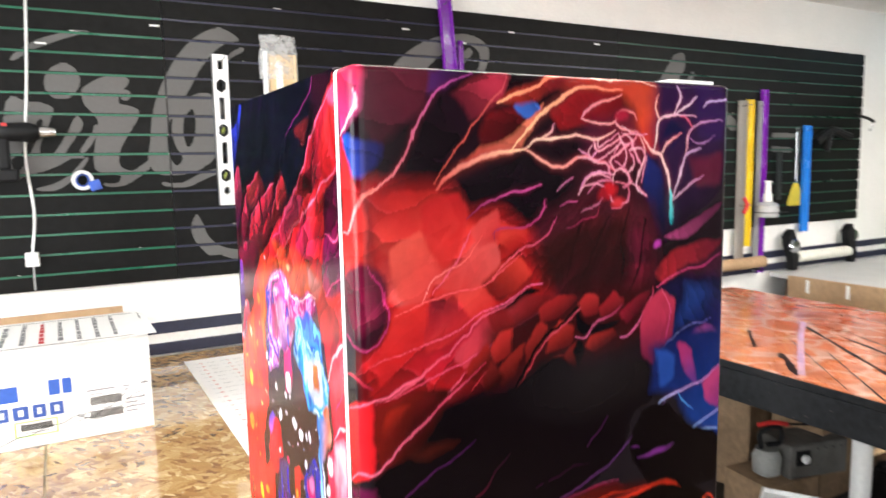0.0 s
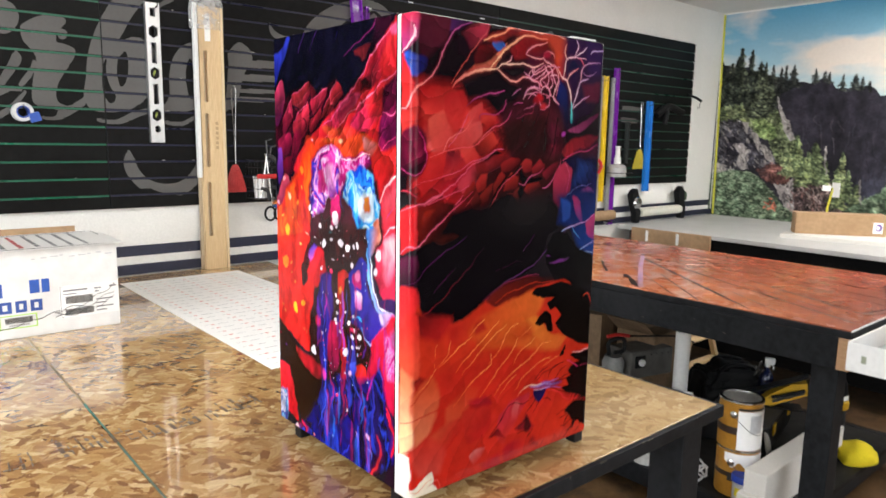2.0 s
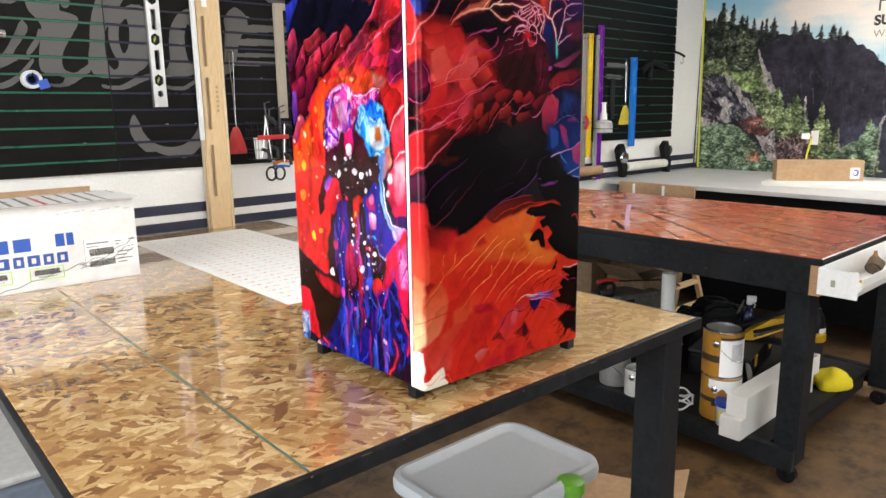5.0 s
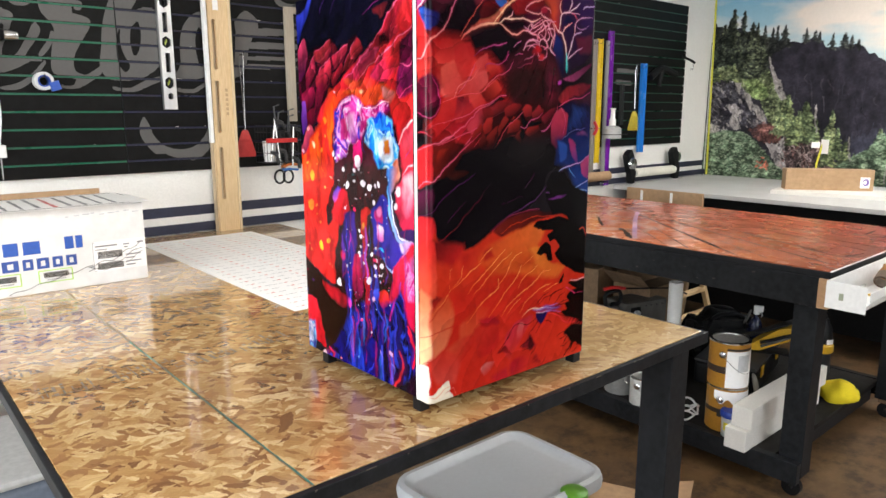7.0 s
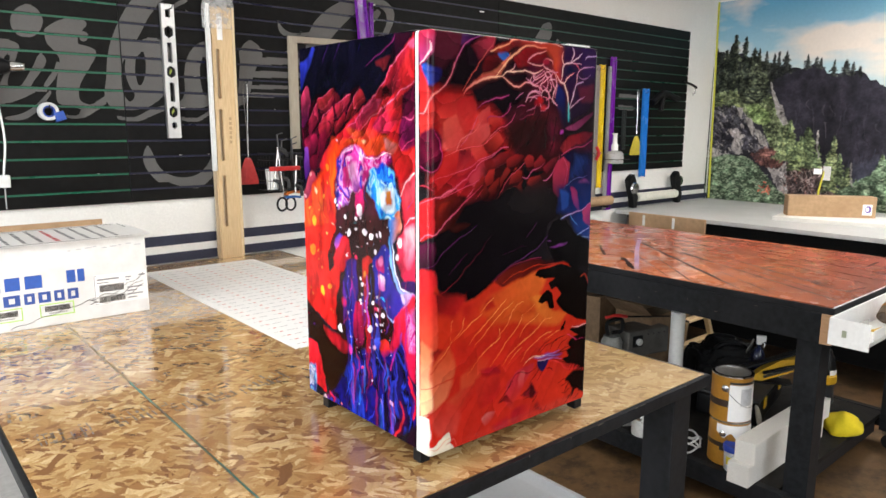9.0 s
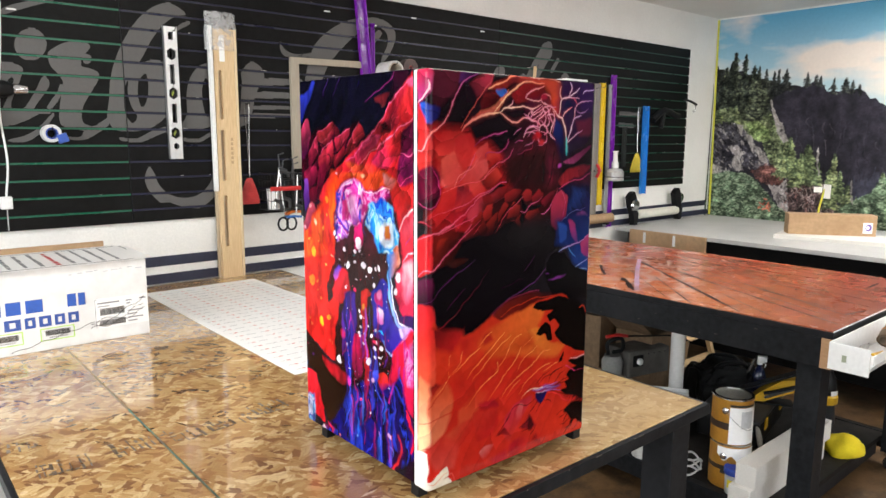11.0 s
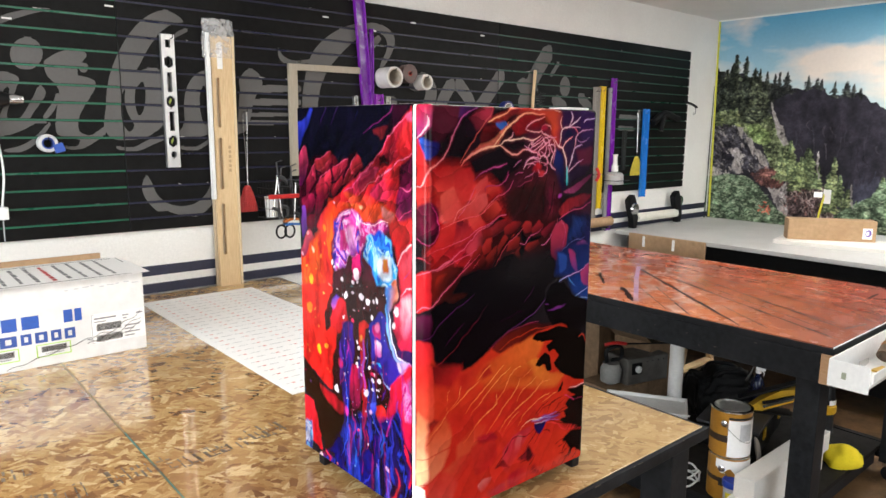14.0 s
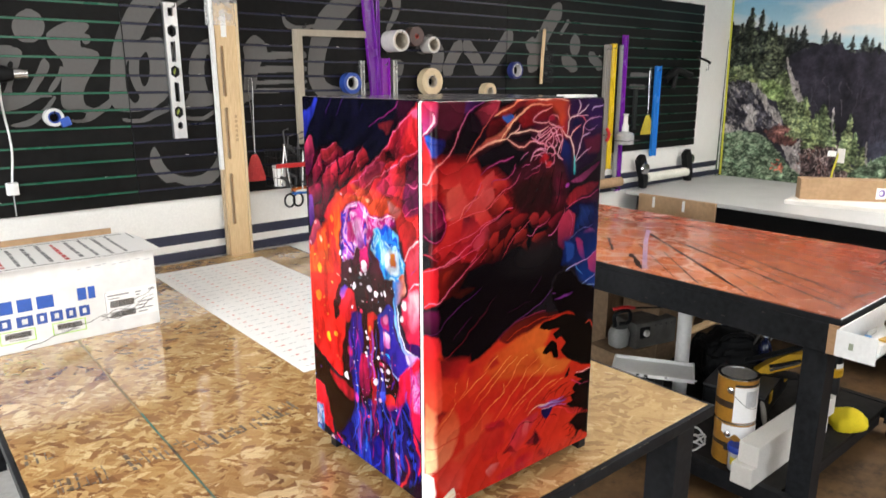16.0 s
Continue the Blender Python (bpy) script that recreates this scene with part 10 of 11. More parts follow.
def tape_roll(x, z, r, hole, deep, outer, core, label, face=None):
    t = thing("tape_roll", label, "tape roll", (x, HUNG - deep - 0.012, z), group="tape rolls on hooks")
    turn = Matrix.Rotation(radians(-90), 4, "X")
    part("tape", ring(r, hole + 0.006, deep, 32, turn=turn), mat(outer[0], outer[1], 0.5, grain=25), t, smooth=True)
    part("core", ring(hole + 0.0055, hole, deep - 0.002, 32, turn=Matrix.Translation((0, -0.001, 0)) @ turn), mat(core[0], core[1], 0.6), t, "cardboard core", smooth=True)
    part("hook", tube([(0, deep + 0.012, hole - 0.003), (0, -0.012, hole - 0.003), (0, -0.018, hole + 0.008)], 0.0024, 6), HOOK_MAT, t, "black wire hook")
    return t


W_TAPE, CREAM, B_TAPE, CORE = ("white_tape", (0.62, 0.60, 0.58)), ("cream_masking", (0.62, 0.50, 0.32)), ("blue_tape", (0.02, 0.06, 0.30)), ("card_core", (0.45, 0.40, 0.33))
tape_roll(1.792, 2.012, 0.056, 0.040, 0.115, W_TAPE, CORE, "wide roll of white tape on a hook")
tape_roll(2.052, 2.000, 0.044, 0.029, 0.075, W_TAPE, CORE, "small roll of white tape on a hook")
tape_roll(1.945, 2.042, 0.052, 0.008, 0.055, ("brown_tape", (0.12, 0.08, 0.075)), ("red_core", (0.35, 0.04, 0.03)), "dark brown roll of tape on a hook")
tape_roll(1.520, 1.790, 0.055, 0.030, 0.045, B_TAPE, ("white_core", (0.6, 0.6, 0.6)), "roll of dark blue tape with a white core")
tape_roll(2.060, 1.797, 0.076, 0.030, 0.050, CREAM, CORE, "thick roll of cream masking tape on a hook")
tape_roll(2.520, 1.735, 0.052, 0.022, 0.050, CREAM, CORE, "small roll of cream masking tape on a hook")
tape_roll(2.765, 1.866, 0.052, 0.034, 0.040, ("deep_blue_tape", (0.02, 0.03, 0.16)), ("white_core", (0.6, 0.6, 0.6)), "thin roll of deep blue tape on a hook")
left_roll = tape_roll(0.094, 1.659, 0.036, 0.018, 0.045, ("white_core", (0.6, 0.6, 0.6)), B_TAPE, "small white roll of blue-cored tape on a hook")
part("tape_tail", box(0.012, 0.05, -0.004, 0.018, -0.048, -0.012, 0.003, turn=Matrix.Rotation(radians(-18), 4, "Y")), mat("blue_tail", (0.03, 0.09, 0.42), 0.4), left_roll, "loose blue end")


def brush():
    t = thing("dust_brush", "wooden-handled dusting brush with black bristles", "brush", (3.04, HUNG - 0.02, 1.78))
    part("handle", tube([(-0.015, 0, 0.0), (-0.008, 0, 0.18), (0.006, 0, 0.35)], 0.011, 8), PINE, t, "wooden handle")
    bm = bmesh.new()
    rnd = random.Random(6)
    for k in range(80):
        f = rnd.random()
        z = 0.02 + 0.2 * f
        tube([(0.0, rnd.uniform(-0.01, 0.01), z), (0.085 + rnd.uniform(-0.01, 0.02), rnd.uniform(-0.02, 0.02), z - 0.01)], 0.003, 4, bm)
    part("bristles", bm, BLACK_PLASTIC, t, "black bristles")
    hook(t, 0.005, 0.02, 0.35, 0.04)


brush()


def squeeze_bottle():
    t = thing("squeeze_bottle", "clear ribbed squeeze bottle with a tall white nozzle", "bottle", (3.918, HUNG - 0.075, 1.332))
    part("bottle", lathe([(0.001, 0), (0.066, 0.0), (0.070, 0.01), (0.066, 0.025), (0.070, 0.04), (0.066, 0.055), (0.070, 0.07), (0.055, 0.088), (0.022, 0.096)], 24), mat("cloudy_plastic", (0.42, 0.42, 0.42), 0.25, coat=0.3), t, "cloudy ribbed body", smooth=True)
    part("nozzle", lathe([(0.026, 0.0965), (0.026, 0.14), (0.018, 0.15), (0.016, 0.215), (0.022, 0.218), (0.022, 0.226)], 20), WHITE_PLASTIC, t, "white nozzle", smooth=True)
    part("bracket", tube([(-0.085, 0.07, 0.03), (-0.085, -0.08, 0.03), (0.085, -0.08, 0.03), (0.085, 0.07, 0.03)], 0.003, 6), HOOK_MAT, t, "black wire bracket")
    c = thing("hand_clamp", "small red and black hand clamp on the slat board", "clamp", (3.725, HUNG - 0.05, 1.36))
    part("handle", tube([(0, 0, 0), (0.02, -0.01, 0.05), (0.0, 0, 0.10)], 0.012, 8, smooth_steps=4), mat("red_plastic", (0.5, 0.02, 0.02), 0.35), c, "red handle")
    part("screw", tube([(-0.03, 0, 0.05), (0.06, 0, 0.05)], 0.006, 8), STEEL, c, "steel screw")


squeeze_bottle()


def roll_holder():
    t = thing("roll_holder", "pair of black roll brackets holding a white roll at the wall", "roll holder", (4.18, 2.79, 1.02))
    for x in (0.0, 0.655):
        part("bracket", slab_with_holes([(x - 0.02, 0.20), (x + 0.01, 0.215), (x + 0.045, 0.15), (x + 0.05, 0.07), (x + 0.075, 0.03), (x + 0.06, -0.055), (x + 0.02, -0.055), (x + 0.005, 0.03), (x - 0.03, 0.10), (x - 0.05, 0.17)], [], -0.03, 0.02), BLACK_PLASTIC, t, "black plastic bracket")
    part("knob", lathe([(0.006, 0), (0.044, 0.0), (0.048, 0.008), (0.042, 0.022), (0.02, 0.026)], 24, turn=Matrix.Translation((0.005, -0.031, 0.105)) @ Matrix.Rotation(radians(90), 4, "X")), STEEL, t, "bright steel knob", smooth=True)
    part("knob", lathe([(0.006, 0), (0.044, 0.0), (0.048, 0.008), (0.042, 0.022), (0.02, 0.026)], 24, turn=Matrix.Translation((0.71, -0.0, 0.13)) @ Matrix.Rotation(radians(90), 4, "X")), STEEL, t, "bright steel knob", smooth=True)
    part("white_roll", lathe([(0.012, 0), (0.036, 0.0), (0.036, 0.58), (0.012, 0.58)], 24, turn=Matrix.Translation((0.082, -0.005, 0.025)) @ Matrix.Rotation(radians(90), 4, "Y")), mat("ivory_roll", (0.72, 0.70, 0.62), 0.5), t, "ivory paper roll", smooth=True)
    k = solo("kraft_tube", lathe([(0.018, 0), (0.036, 0.0), (0.037, 0.9), (0.018, 0.9)], 24, turn=Matrix.Rotation(radians(90), 4, "Y")), KRAFT, "brown cardboard tube lying on brackets at the wall", "cardboard tube", (3.02, 2.79, 1.045), smooth=True)
    for x in (3.1, 3.85):
        solo("wall_bracket", box(x, x + 0.02, 2.755, 2.8595, 0.995, 1.007, 0.002), HOOK_MAT, "small black steel wall bracket under the tube", "bracket", group="tube brackets")
    b = thing("corner_hook", "black metal hook bracket at the board's edge", "hook", (5.04, HUNG - 0.01, 1.95))
    part("arm", tube([(-0.10, 0, 0.04), (0.0, -0.02, 0.02), (0.07, -0.03, -0.005)], 0.011, 8, smooth_steps=4), BLACK_PLASTIC, b, "black arm")
    part("wire_loop", tube([(0.05, -0.03, 0.0), (0.05, -0.03, -0.06), (0.02, -0.03, -0.07), (0.018, -0.03, -0.05)], 0.003, 6), STEEL, b, "wire loop")
    g = thing("heat_gun", "matt black tool with a long nozzle hanging on the board", "hand tool", (4.62, HUNG - 0.03, 1.86))
    part("barrel", tube([(-0.16, 0, -0.06), (0.0, 0, 0.02), (0.16, 0, -0.01), (0.22, 0, -0.02)], 0.028, 10, smooth_steps=4), BLACK_PLASTIC, g, "black barrel")
    part("grip", tube([(0.0, 0, 0.0), (-0.03, 0, -0.12)], 0.02, 8), BLACK_PLASTIC, g, "black grip")


roll_holder()


def cable():
    t = thing("hanging_cable", "white cable hanging from above with a white plug", "cable", (0, HUNG - 0.02, 0))
    part("cord", tube([(-0.02, 0.0, CEIL_Z - 0.004), (-0.036, -0.002, 2.30), (-0.055, 0, 2.0), (-0.078, 0, 1.75), (-0.066, 0, 1.55), (-0.082, 0, 1.405)], 0.0042, 8, smooth_steps=5), WHITE_PLASTIC, t, "white cord")
    part("plug", box(-0.106, -0.063, -0.018, 0.016, 1.356, 1.406, 0.005), WHITE_PLASTIC, t, "white plug block")
    part("pull_string", tube([(-0.083, 0, 1.356), (-0.084, 0, 1.268)], 0.0025, 6), mat("grey_string", (0.4, 0.4, 0.4), 0.6), t, "thin grey string")
    d = thing("cordless_drill", "black cordless tool with a red detail hanging on the board", "power tool", (-0.11, HUNG - 0.05, 1.80))
    part("barrel", lathe([(0.012, 0), (0.03, 0.02), (0.034, 0.12), (0.022, 0.15)], 18, turn=Matrix.Translation((-0.07, 0, 0.03)) @ Matrix.Rotation(radians(90), 4, "Y")), BLACK_PLASTIC, d, "black barrel", smooth=True)
    part("grip", box(-0.05, -0.012, -0.018, 0.018, -0.10, 0.03, 0.01), BLACK_PLASTIC, d, "black grip")
    part("battery", box(-0.08, 0.01, -0.03, 0.03, -0.14, -0.098, 0.008), BLACK_PLASTIC, d, "black battery")
    part("switch", box(-0.03, -0.012, -0.025, -0.0185, 0.035, 0.06, 0.003), mat("red_plastic", (0.5, 0.02, 0.02), 0.35), d, "red detail")
    part("chuck", lathe([(0.018, 0), (0.022, 0.01), (0.016, 0.05)], 16, turn=Matrix.Translation((0.08, 0, 0.03)) @ Matrix.Rotation(radians(90), 4, "Y")), STEEL, d, "steel chuck", smooth=True)
    hook(d, -0.02, 0.05, 0.09, 0.05)


cable()


def yellow_string():
    solo("yellow_string", tube([(5.486, 2.848, 2.70), (5.484, 2.842, 2.2), (5.482, 2.832, 1.6), (5.480, 2.820, TOP + 0.004)], 0.0085, 6, smooth_steps=4), mat("yellow_tape", (0.60, 0.58, 0.05), 0.5), "yellow tape line hanging down the room's corner", "tape line")
    for k, (x, z) in enumerate(((2.0, 2.33), (2.55, 2.31), (-0.02, 2.14), (0.36, 2.23), (1.42, 2.30), (1.72, 2.26))):
        solo("price_clip", box(x, x + 0.035, BOARD_Y - 0.003, BOARD_Y - 0.0008, z, z + 0.007, 0.001), WHITE_PLASTIC, "tiny white plastic clip in a groove of the board", "clip", group="clips on the board")


yellow_string()

# ---- things below and behind the tables ----
SHELF = 0.168


def paint_can(x, y, z, r, h, wrap, label, lid=True, turn=0.0):
    t = thing("paint_can", label, "paint can", (x, y, z), turn, group="paint cans")
    part("can", lathe([(r * 0.97, 0), (r, 0.004), (r, h - 0.006), (r * 1.02, h - 0.003), (r * 1.02, h)], 36), wrap[0], t, smooth=True)
    part("rim", ring(r * 1.03, r * 0.88, 0.007, 36, turn=Matrix.Translation((0, 0, h + 0.0003))), STEEL, t, "bright metal rim", smooth=True)
    part("lid", lathe([(0.0005, 0), (r * 0.87, 0.0), (r * 0.87, 0.003)], 30, turn=Matrix.Translation((0, 0, h + 0.0005))), mat("lid_metal", (0.62, 0.61, 0.58), 0.32, 0.7, stain=(0.74, 0.73, 0.70)), t, "dull metal lid")
    part("bail", tube([(r * 1.03 * math.cos(a), r * 1.03 * math.sin(a), h * (0.75 - 0.42 * math.sin((a + 3.0) / 2.8 * math.pi))) for a in np.linspace(-3.0, -0.2, 16)], 0.0016, 6), STEEL, t, "wire handle")
    part("ear", lathe([(0.016, 0), (0.013, 0.004), (0.006, 0.006)], 14, turn=Matrix.Translation((r * math.cos(-3.0), r * math.sin(-3.0), h * 0.75)) @ Matrix.Rotation(-3.0, 4, "Z") @ Matrix.Rotation(radians(90), 4, "Y")), STEEL, t, "steel handle ear")
    return t


def curved_label(parent, r, a0, a1, z0, z1, material, name, label, lift=0.0006, wavy=0.0):
    bm = bmesh.new()
    n = 30
    low = [bm.verts.new(((r + lift) * math.cos(a), (r + lift) * math.sin(a), z0 + wavy * math.sin(9 * a))) for a in np.linspace(radians(a0), radians(a1), n)]
    top = [bm.verts.new(((r + lift) * math.cos(a), (r + lift) * math.sin(a), z1)) for a in np.linspace(radians(a0), radians(a1), n)]
    for i in range(n - 1):
        bm.faces.new((low[i], low[i + 1], top[i + 1], top[i]))
    return part(name, bm, material, parent, label, smooth=True)


AMBER = mat("amber_label", (0.46, 0.22, 0.03), 0.4, var=0.1)
CAN_R, CAN_H = 0.083, 0.195
for k, z in enumerate((SHELF + 0.0005, SHELF + 0.2045)):
    can = paint_can(2.245 - 0.006 * k, 0.905, z, CAN_R, CAN_H, (AMBER,), "gallon paint can with amber and white label, " + ("stacked on another" if k else "on the shelf"))
    curved_label(can, CAN_R, -290, -20, 0.065 + 0.02 * (1 - k), 0.095 + 0.01 * (1 - k), mat("dark_brown_band", (0.035, 0.018, 0.012), 0.4), "label_band", "dark brown label band", 0.0016)
    if k:
        curved_label(can, CAN_R, -160, -30, 0.004, 0.166, PAPER, "white_label", "white printed label", 0.0022)
        curved_label(can, CAN_R, -160, -40, 0.168, 0.178, INK_BLACK, "dark_edge", "dark edge above the label", 0.0012)
        curved_label(can, CAN_R, -128, -90, 0.075, 0.150, mat("pale_grey_print", (0.55, 0.56, 0.58), 0.5), "label_print", "pale grey print", 0.0028)
    else:
        curved_label(can, CAN_R, -190, -60, 0.140, 0.188, PAPER, "paint_run", "white dried paint run", 0.0024, 0.012)
        curved_label(can, CAN_R, -178, -140, 0.070, 0.098, INK_BLACK, "label_letters", "dark label bars", 0.0026)


def small_tub():
    t = thing("putty_tub", "small clear tub with blue lid and yellow label", "tub", (2.165, 0.838, SHELF + 0.0005))
    part("tub", lathe([(0.034, 0), (0.037, 0.004), (0.040, 0.085), (0.040, 0.09)], 28), mat("milky_plastic", (0.55, 0.56, 0.58), 0.3, coat=0.3), t, smooth=True)
    part("lid", lathe([(0.044, 0.0905), (0.045, 0.094), (0.045, 0.112), (0.041, 0.118)], 28), mat("blue_lid", (0.012, 0.045, 0.33), 0.35), t, "blue lid", smooth=True)
    curved_label(t, 0.0395, -200, -20, 0.035, 0.07, mat("yellow_label", (0.75, 0.62, 0.03), 0.45), "label", "yellow label", 0.0012)


small_tub()
FOAM = mat("white_foam", (0.72, 0.70, 0.66), 0.75, var=0.06, grain=160, bump=0.25)
for nm, q in (("lower", (2.058, 2.80, 0.722, 0.812, SHELF + 0.0005, SHELF + 0.09)), ("upper", (2.085, 2.84, 0.715, 0.800, SHELF + 0.091, SHELF + 0.183))):
    solo("foam_block", box(*q, 0.004), FOAM, f"long white foam block, {nm} of two stacked on the shelf", "foam block", group="foam blocks")


def cloth():
    bm = bmesh.new()
    bmesh.ops.create_icosphere(bm, subdivisions=4, radius=1)
    for v in bm.verts:
        n = noise.noise(v.co * 1.4) * 0.22 + abs(noise.noise(v.co * 2.6)) * 0.10
        v.co = Vector((v.co.x * 0.125 * (1 + n), v.co.y * 0.085 * (1 + n), max(v.co.z, -0.10) * 0.068 * (1 + n - 0.62 * v.co.x)))
    low = min(v.co.z for v in bm.verts)
    for v in bm.verts:
        v.co.z -= low
    solo("yellow_cloth", bm, mat("yellow_microfibre", (0.86, 0.68, 0.02), 0.9, var=0.06, grain=150, bump=0.15), "crumpled bright yellow cloth on the dark shelf", "cloth", (2.985, 0.70, SHELF), 12, smooth=True)


cloth()
TIN = mat("plain_tin", (0.50, 0.50, 0.49), 0.4, 0.5, stain=(0.65, 0.65, 0.63))
paint_can(2.232, 1.445, SHELF + 0.0005, 0.075, 0.17, (TIN,), "plain grey paint can on the shelf")
paint_can(2.175, 1.285, SHELF + 0.0005, 0.055, 0.13, (mat("white_tin", (0.62, 0.62, 0.6), 0.4),), "small white paint can on the shelf")


def tangle():
    bm = bmesh.new()
    rnd = random.Random(5)
    for k in range(3):
        pts = [(0.05 * math.cos(a + k) * (1 + 0.2 * rnd.random()), 0.05 * math.sin(a + k), 0.02 + 0.02 * k + 0.012 * math.sin(3 * a)) for a in np.linspace(0, 6.5, 16)]
        tube(pts, 0.0045, 6, bm, smooth_steps=2)
    solo("cable_coil", bm, mat("white_cable", (0.5, 0.5, 0.5), 0.4), "loose coil of pale cable on the shelf", "cable", (2.19, 1.06, SHELF + 0.004), smooth=True)
    t = thing("spray_gun", "grey metal spray gun lying on the shelf", "spray gun", (2.16, 1.09, SHELF + 0.024))
    part("barrel", tube([(-0.06, -0.02, 0), (0.06, 0.03, 0.01)], 0.018, 10), TIN, t, "grey barrel")
    part("grip", tube([(-0.03, 0, 0), (-0.02, 0.08, 0.0)], 0.014, 8), BLACK_PLASTIC, t, "black grip")


tangle()


def spray_bottle():
    t = thing("spray_bottle", "dark blue spray bottle with a white trigger head", "spray bottle", (3.04, 1.16, 0.3005), 25)
    part("bottle", lathe([(0.030, 0), (0.034, 0.005), (0.034, 0.105), (0.022, 0.14), (0.012, 0.15), (0.012, 0.165)], 22), mat("dark_blue_plastic", (0.008, 0.012, 0.045), 0.2, coat=0.4), t, smooth=True)
    part("trigger_head", box(-0.013, 0.013, -0.034, 0.014, 0.181, 0.212, 0.005), WHITE_PLASTIC, t, "white trigger head")
    part("collar", lathe([(0.015, 0.1655), (0.015, 0.1805)], 16), WHITE_PLASTIC, t, "white collar")
    part("trigger", tube([(0, -0.016, 0.181), (0, -0.030, 0.165), (0, -0.024, 0.15)], 0.003, 6), WHITE_PLASTIC, t, "white trigger")


spray_bottle()
YELLOW_PL, GREY_PL = mat("tool_yellow", (0.62, 0.36, 0.02), 0.4), mat("tool_grey", (0.03, 0.03, 0.032), 0.5)


def tool_case():
    t = thing("tool_case", "black tool case with yellow trim on the shelf", "tool case", (2.66, 0.965, SHELF + 0.0005), 12)
    part("base", box(0, 0.52, 0, 0.30, 0, 0.115, 0.02, segments=3), BLACK_PLASTIC, t)
    part("lid", box(0.0, 0.52, 0, 0.30, 0.117, 0.132, 0.006), GREY_PL, t, "dark grey lid")
    for x in (0.08, 0.40):
        part("latch", box(x, x + 0.05, -0.008, -0.0005, 0.07, 0.125, 0.004), YELLOW_PL, t, "yellow latch")
    s = thing("power_sander", "yellow and black power tool lying on the tool case", "power tool", (2.98, 1.06, 0.3005), -60)
    tilt = Matrix.Translation((0, 0, 0.070)) @ Matrix.Rotation(radians(-24), 4, "Y")
    bm = slab_with_holes([(-0.17, -0.028), (-0.10, -0.040), (0.11, -0.036), (0.13, 0.020), (0.06, 0.038), (-0.05, 0.014)], [], -0.034, 0.034)
    bm.transform(tilt)
    part("housing", bm, YELLOW_PL, s, "yellow wedge-shaped housing")
    part("top_rail", box(-0.15, 0.15, -0.030, 0.030, 0.040, 0.052, 0.004, turn=tilt), BLACK_PLASTIC, s, "black top rail")
    part("blade", box(-0.05, 0.10, -0.0385, -0.0350, -0.026, -0.012, 0.001, turn=tilt), STEEL, s, "bright metal edge")
    part("grip", tube([(-0.04, -0.040, 0.055), (0.00, -0.052, 0.072), (0.06, -0.052, 0.095), (0.10, -0.040, 0.105)], 0.009, 10, smooth_steps=4), BLACK_PLASTIC, s, "black grip")
    part("sole", box(-0.12, 0.1, -0.05, 0.05, 0.0, 0.008, 0.003), BLACK_PLASTIC, s, "black sole plate")


tool_case()


def trim_router():
    t = thing("trim_router", "black and yellow power tool with grey hose standing on the shelf", "power tool", (3.26, 0.90, SHELF + 0.0005), 35)
    part("base", lathe([(0.050, 0), (0.052, 0.004), (0.048, 0.10), (0.050, 0.108)], 24), GREY_PL, t, "dark grey base", smooth=True)
    part("band", lathe([(0.054, 0.109), (0.058, 0.114), (0.058, 0.150), (0.050, 0.158)], 24), YELLOW_PL, t, "yellow housing band", smooth=True)
    part("motor", lathe([(0.048, 0.159), (0.050, 0.19), (0.042, 0.245), (0.030, 0.262), (0.026, 0.285)], 24), BLACK_PLASTIC, t, "black motor housing", smooth=True)
    curved_label(t, 0.0505, -170, -110, 0.160, 0.186, PAPER, "label", "white label plate", 0.003)
    curved_label(t, 0.048, -215, -190, 0.186, 0.200, YELLOW_PL, "badge", "yellow badge", 0.003)
    part("knob", lathe([(0.012, 0), (0.016, 0.012), (0.012, 0.024)], 14, turn=Matrix.Translation((0.0, 0.0, 0.286))), BLACK_PLASTIC, t, "black top knob", smooth=True)
    part("hose", tube([(0.03, -0.04, 0.16), (0.085, -0.05, 0.15), (0.105, -0.045, 0.08), (0.085, -0.03, 0.014)], 0.013, 10, smooth_steps=6), GREY_PL, t, "grey hose")


trim_router()


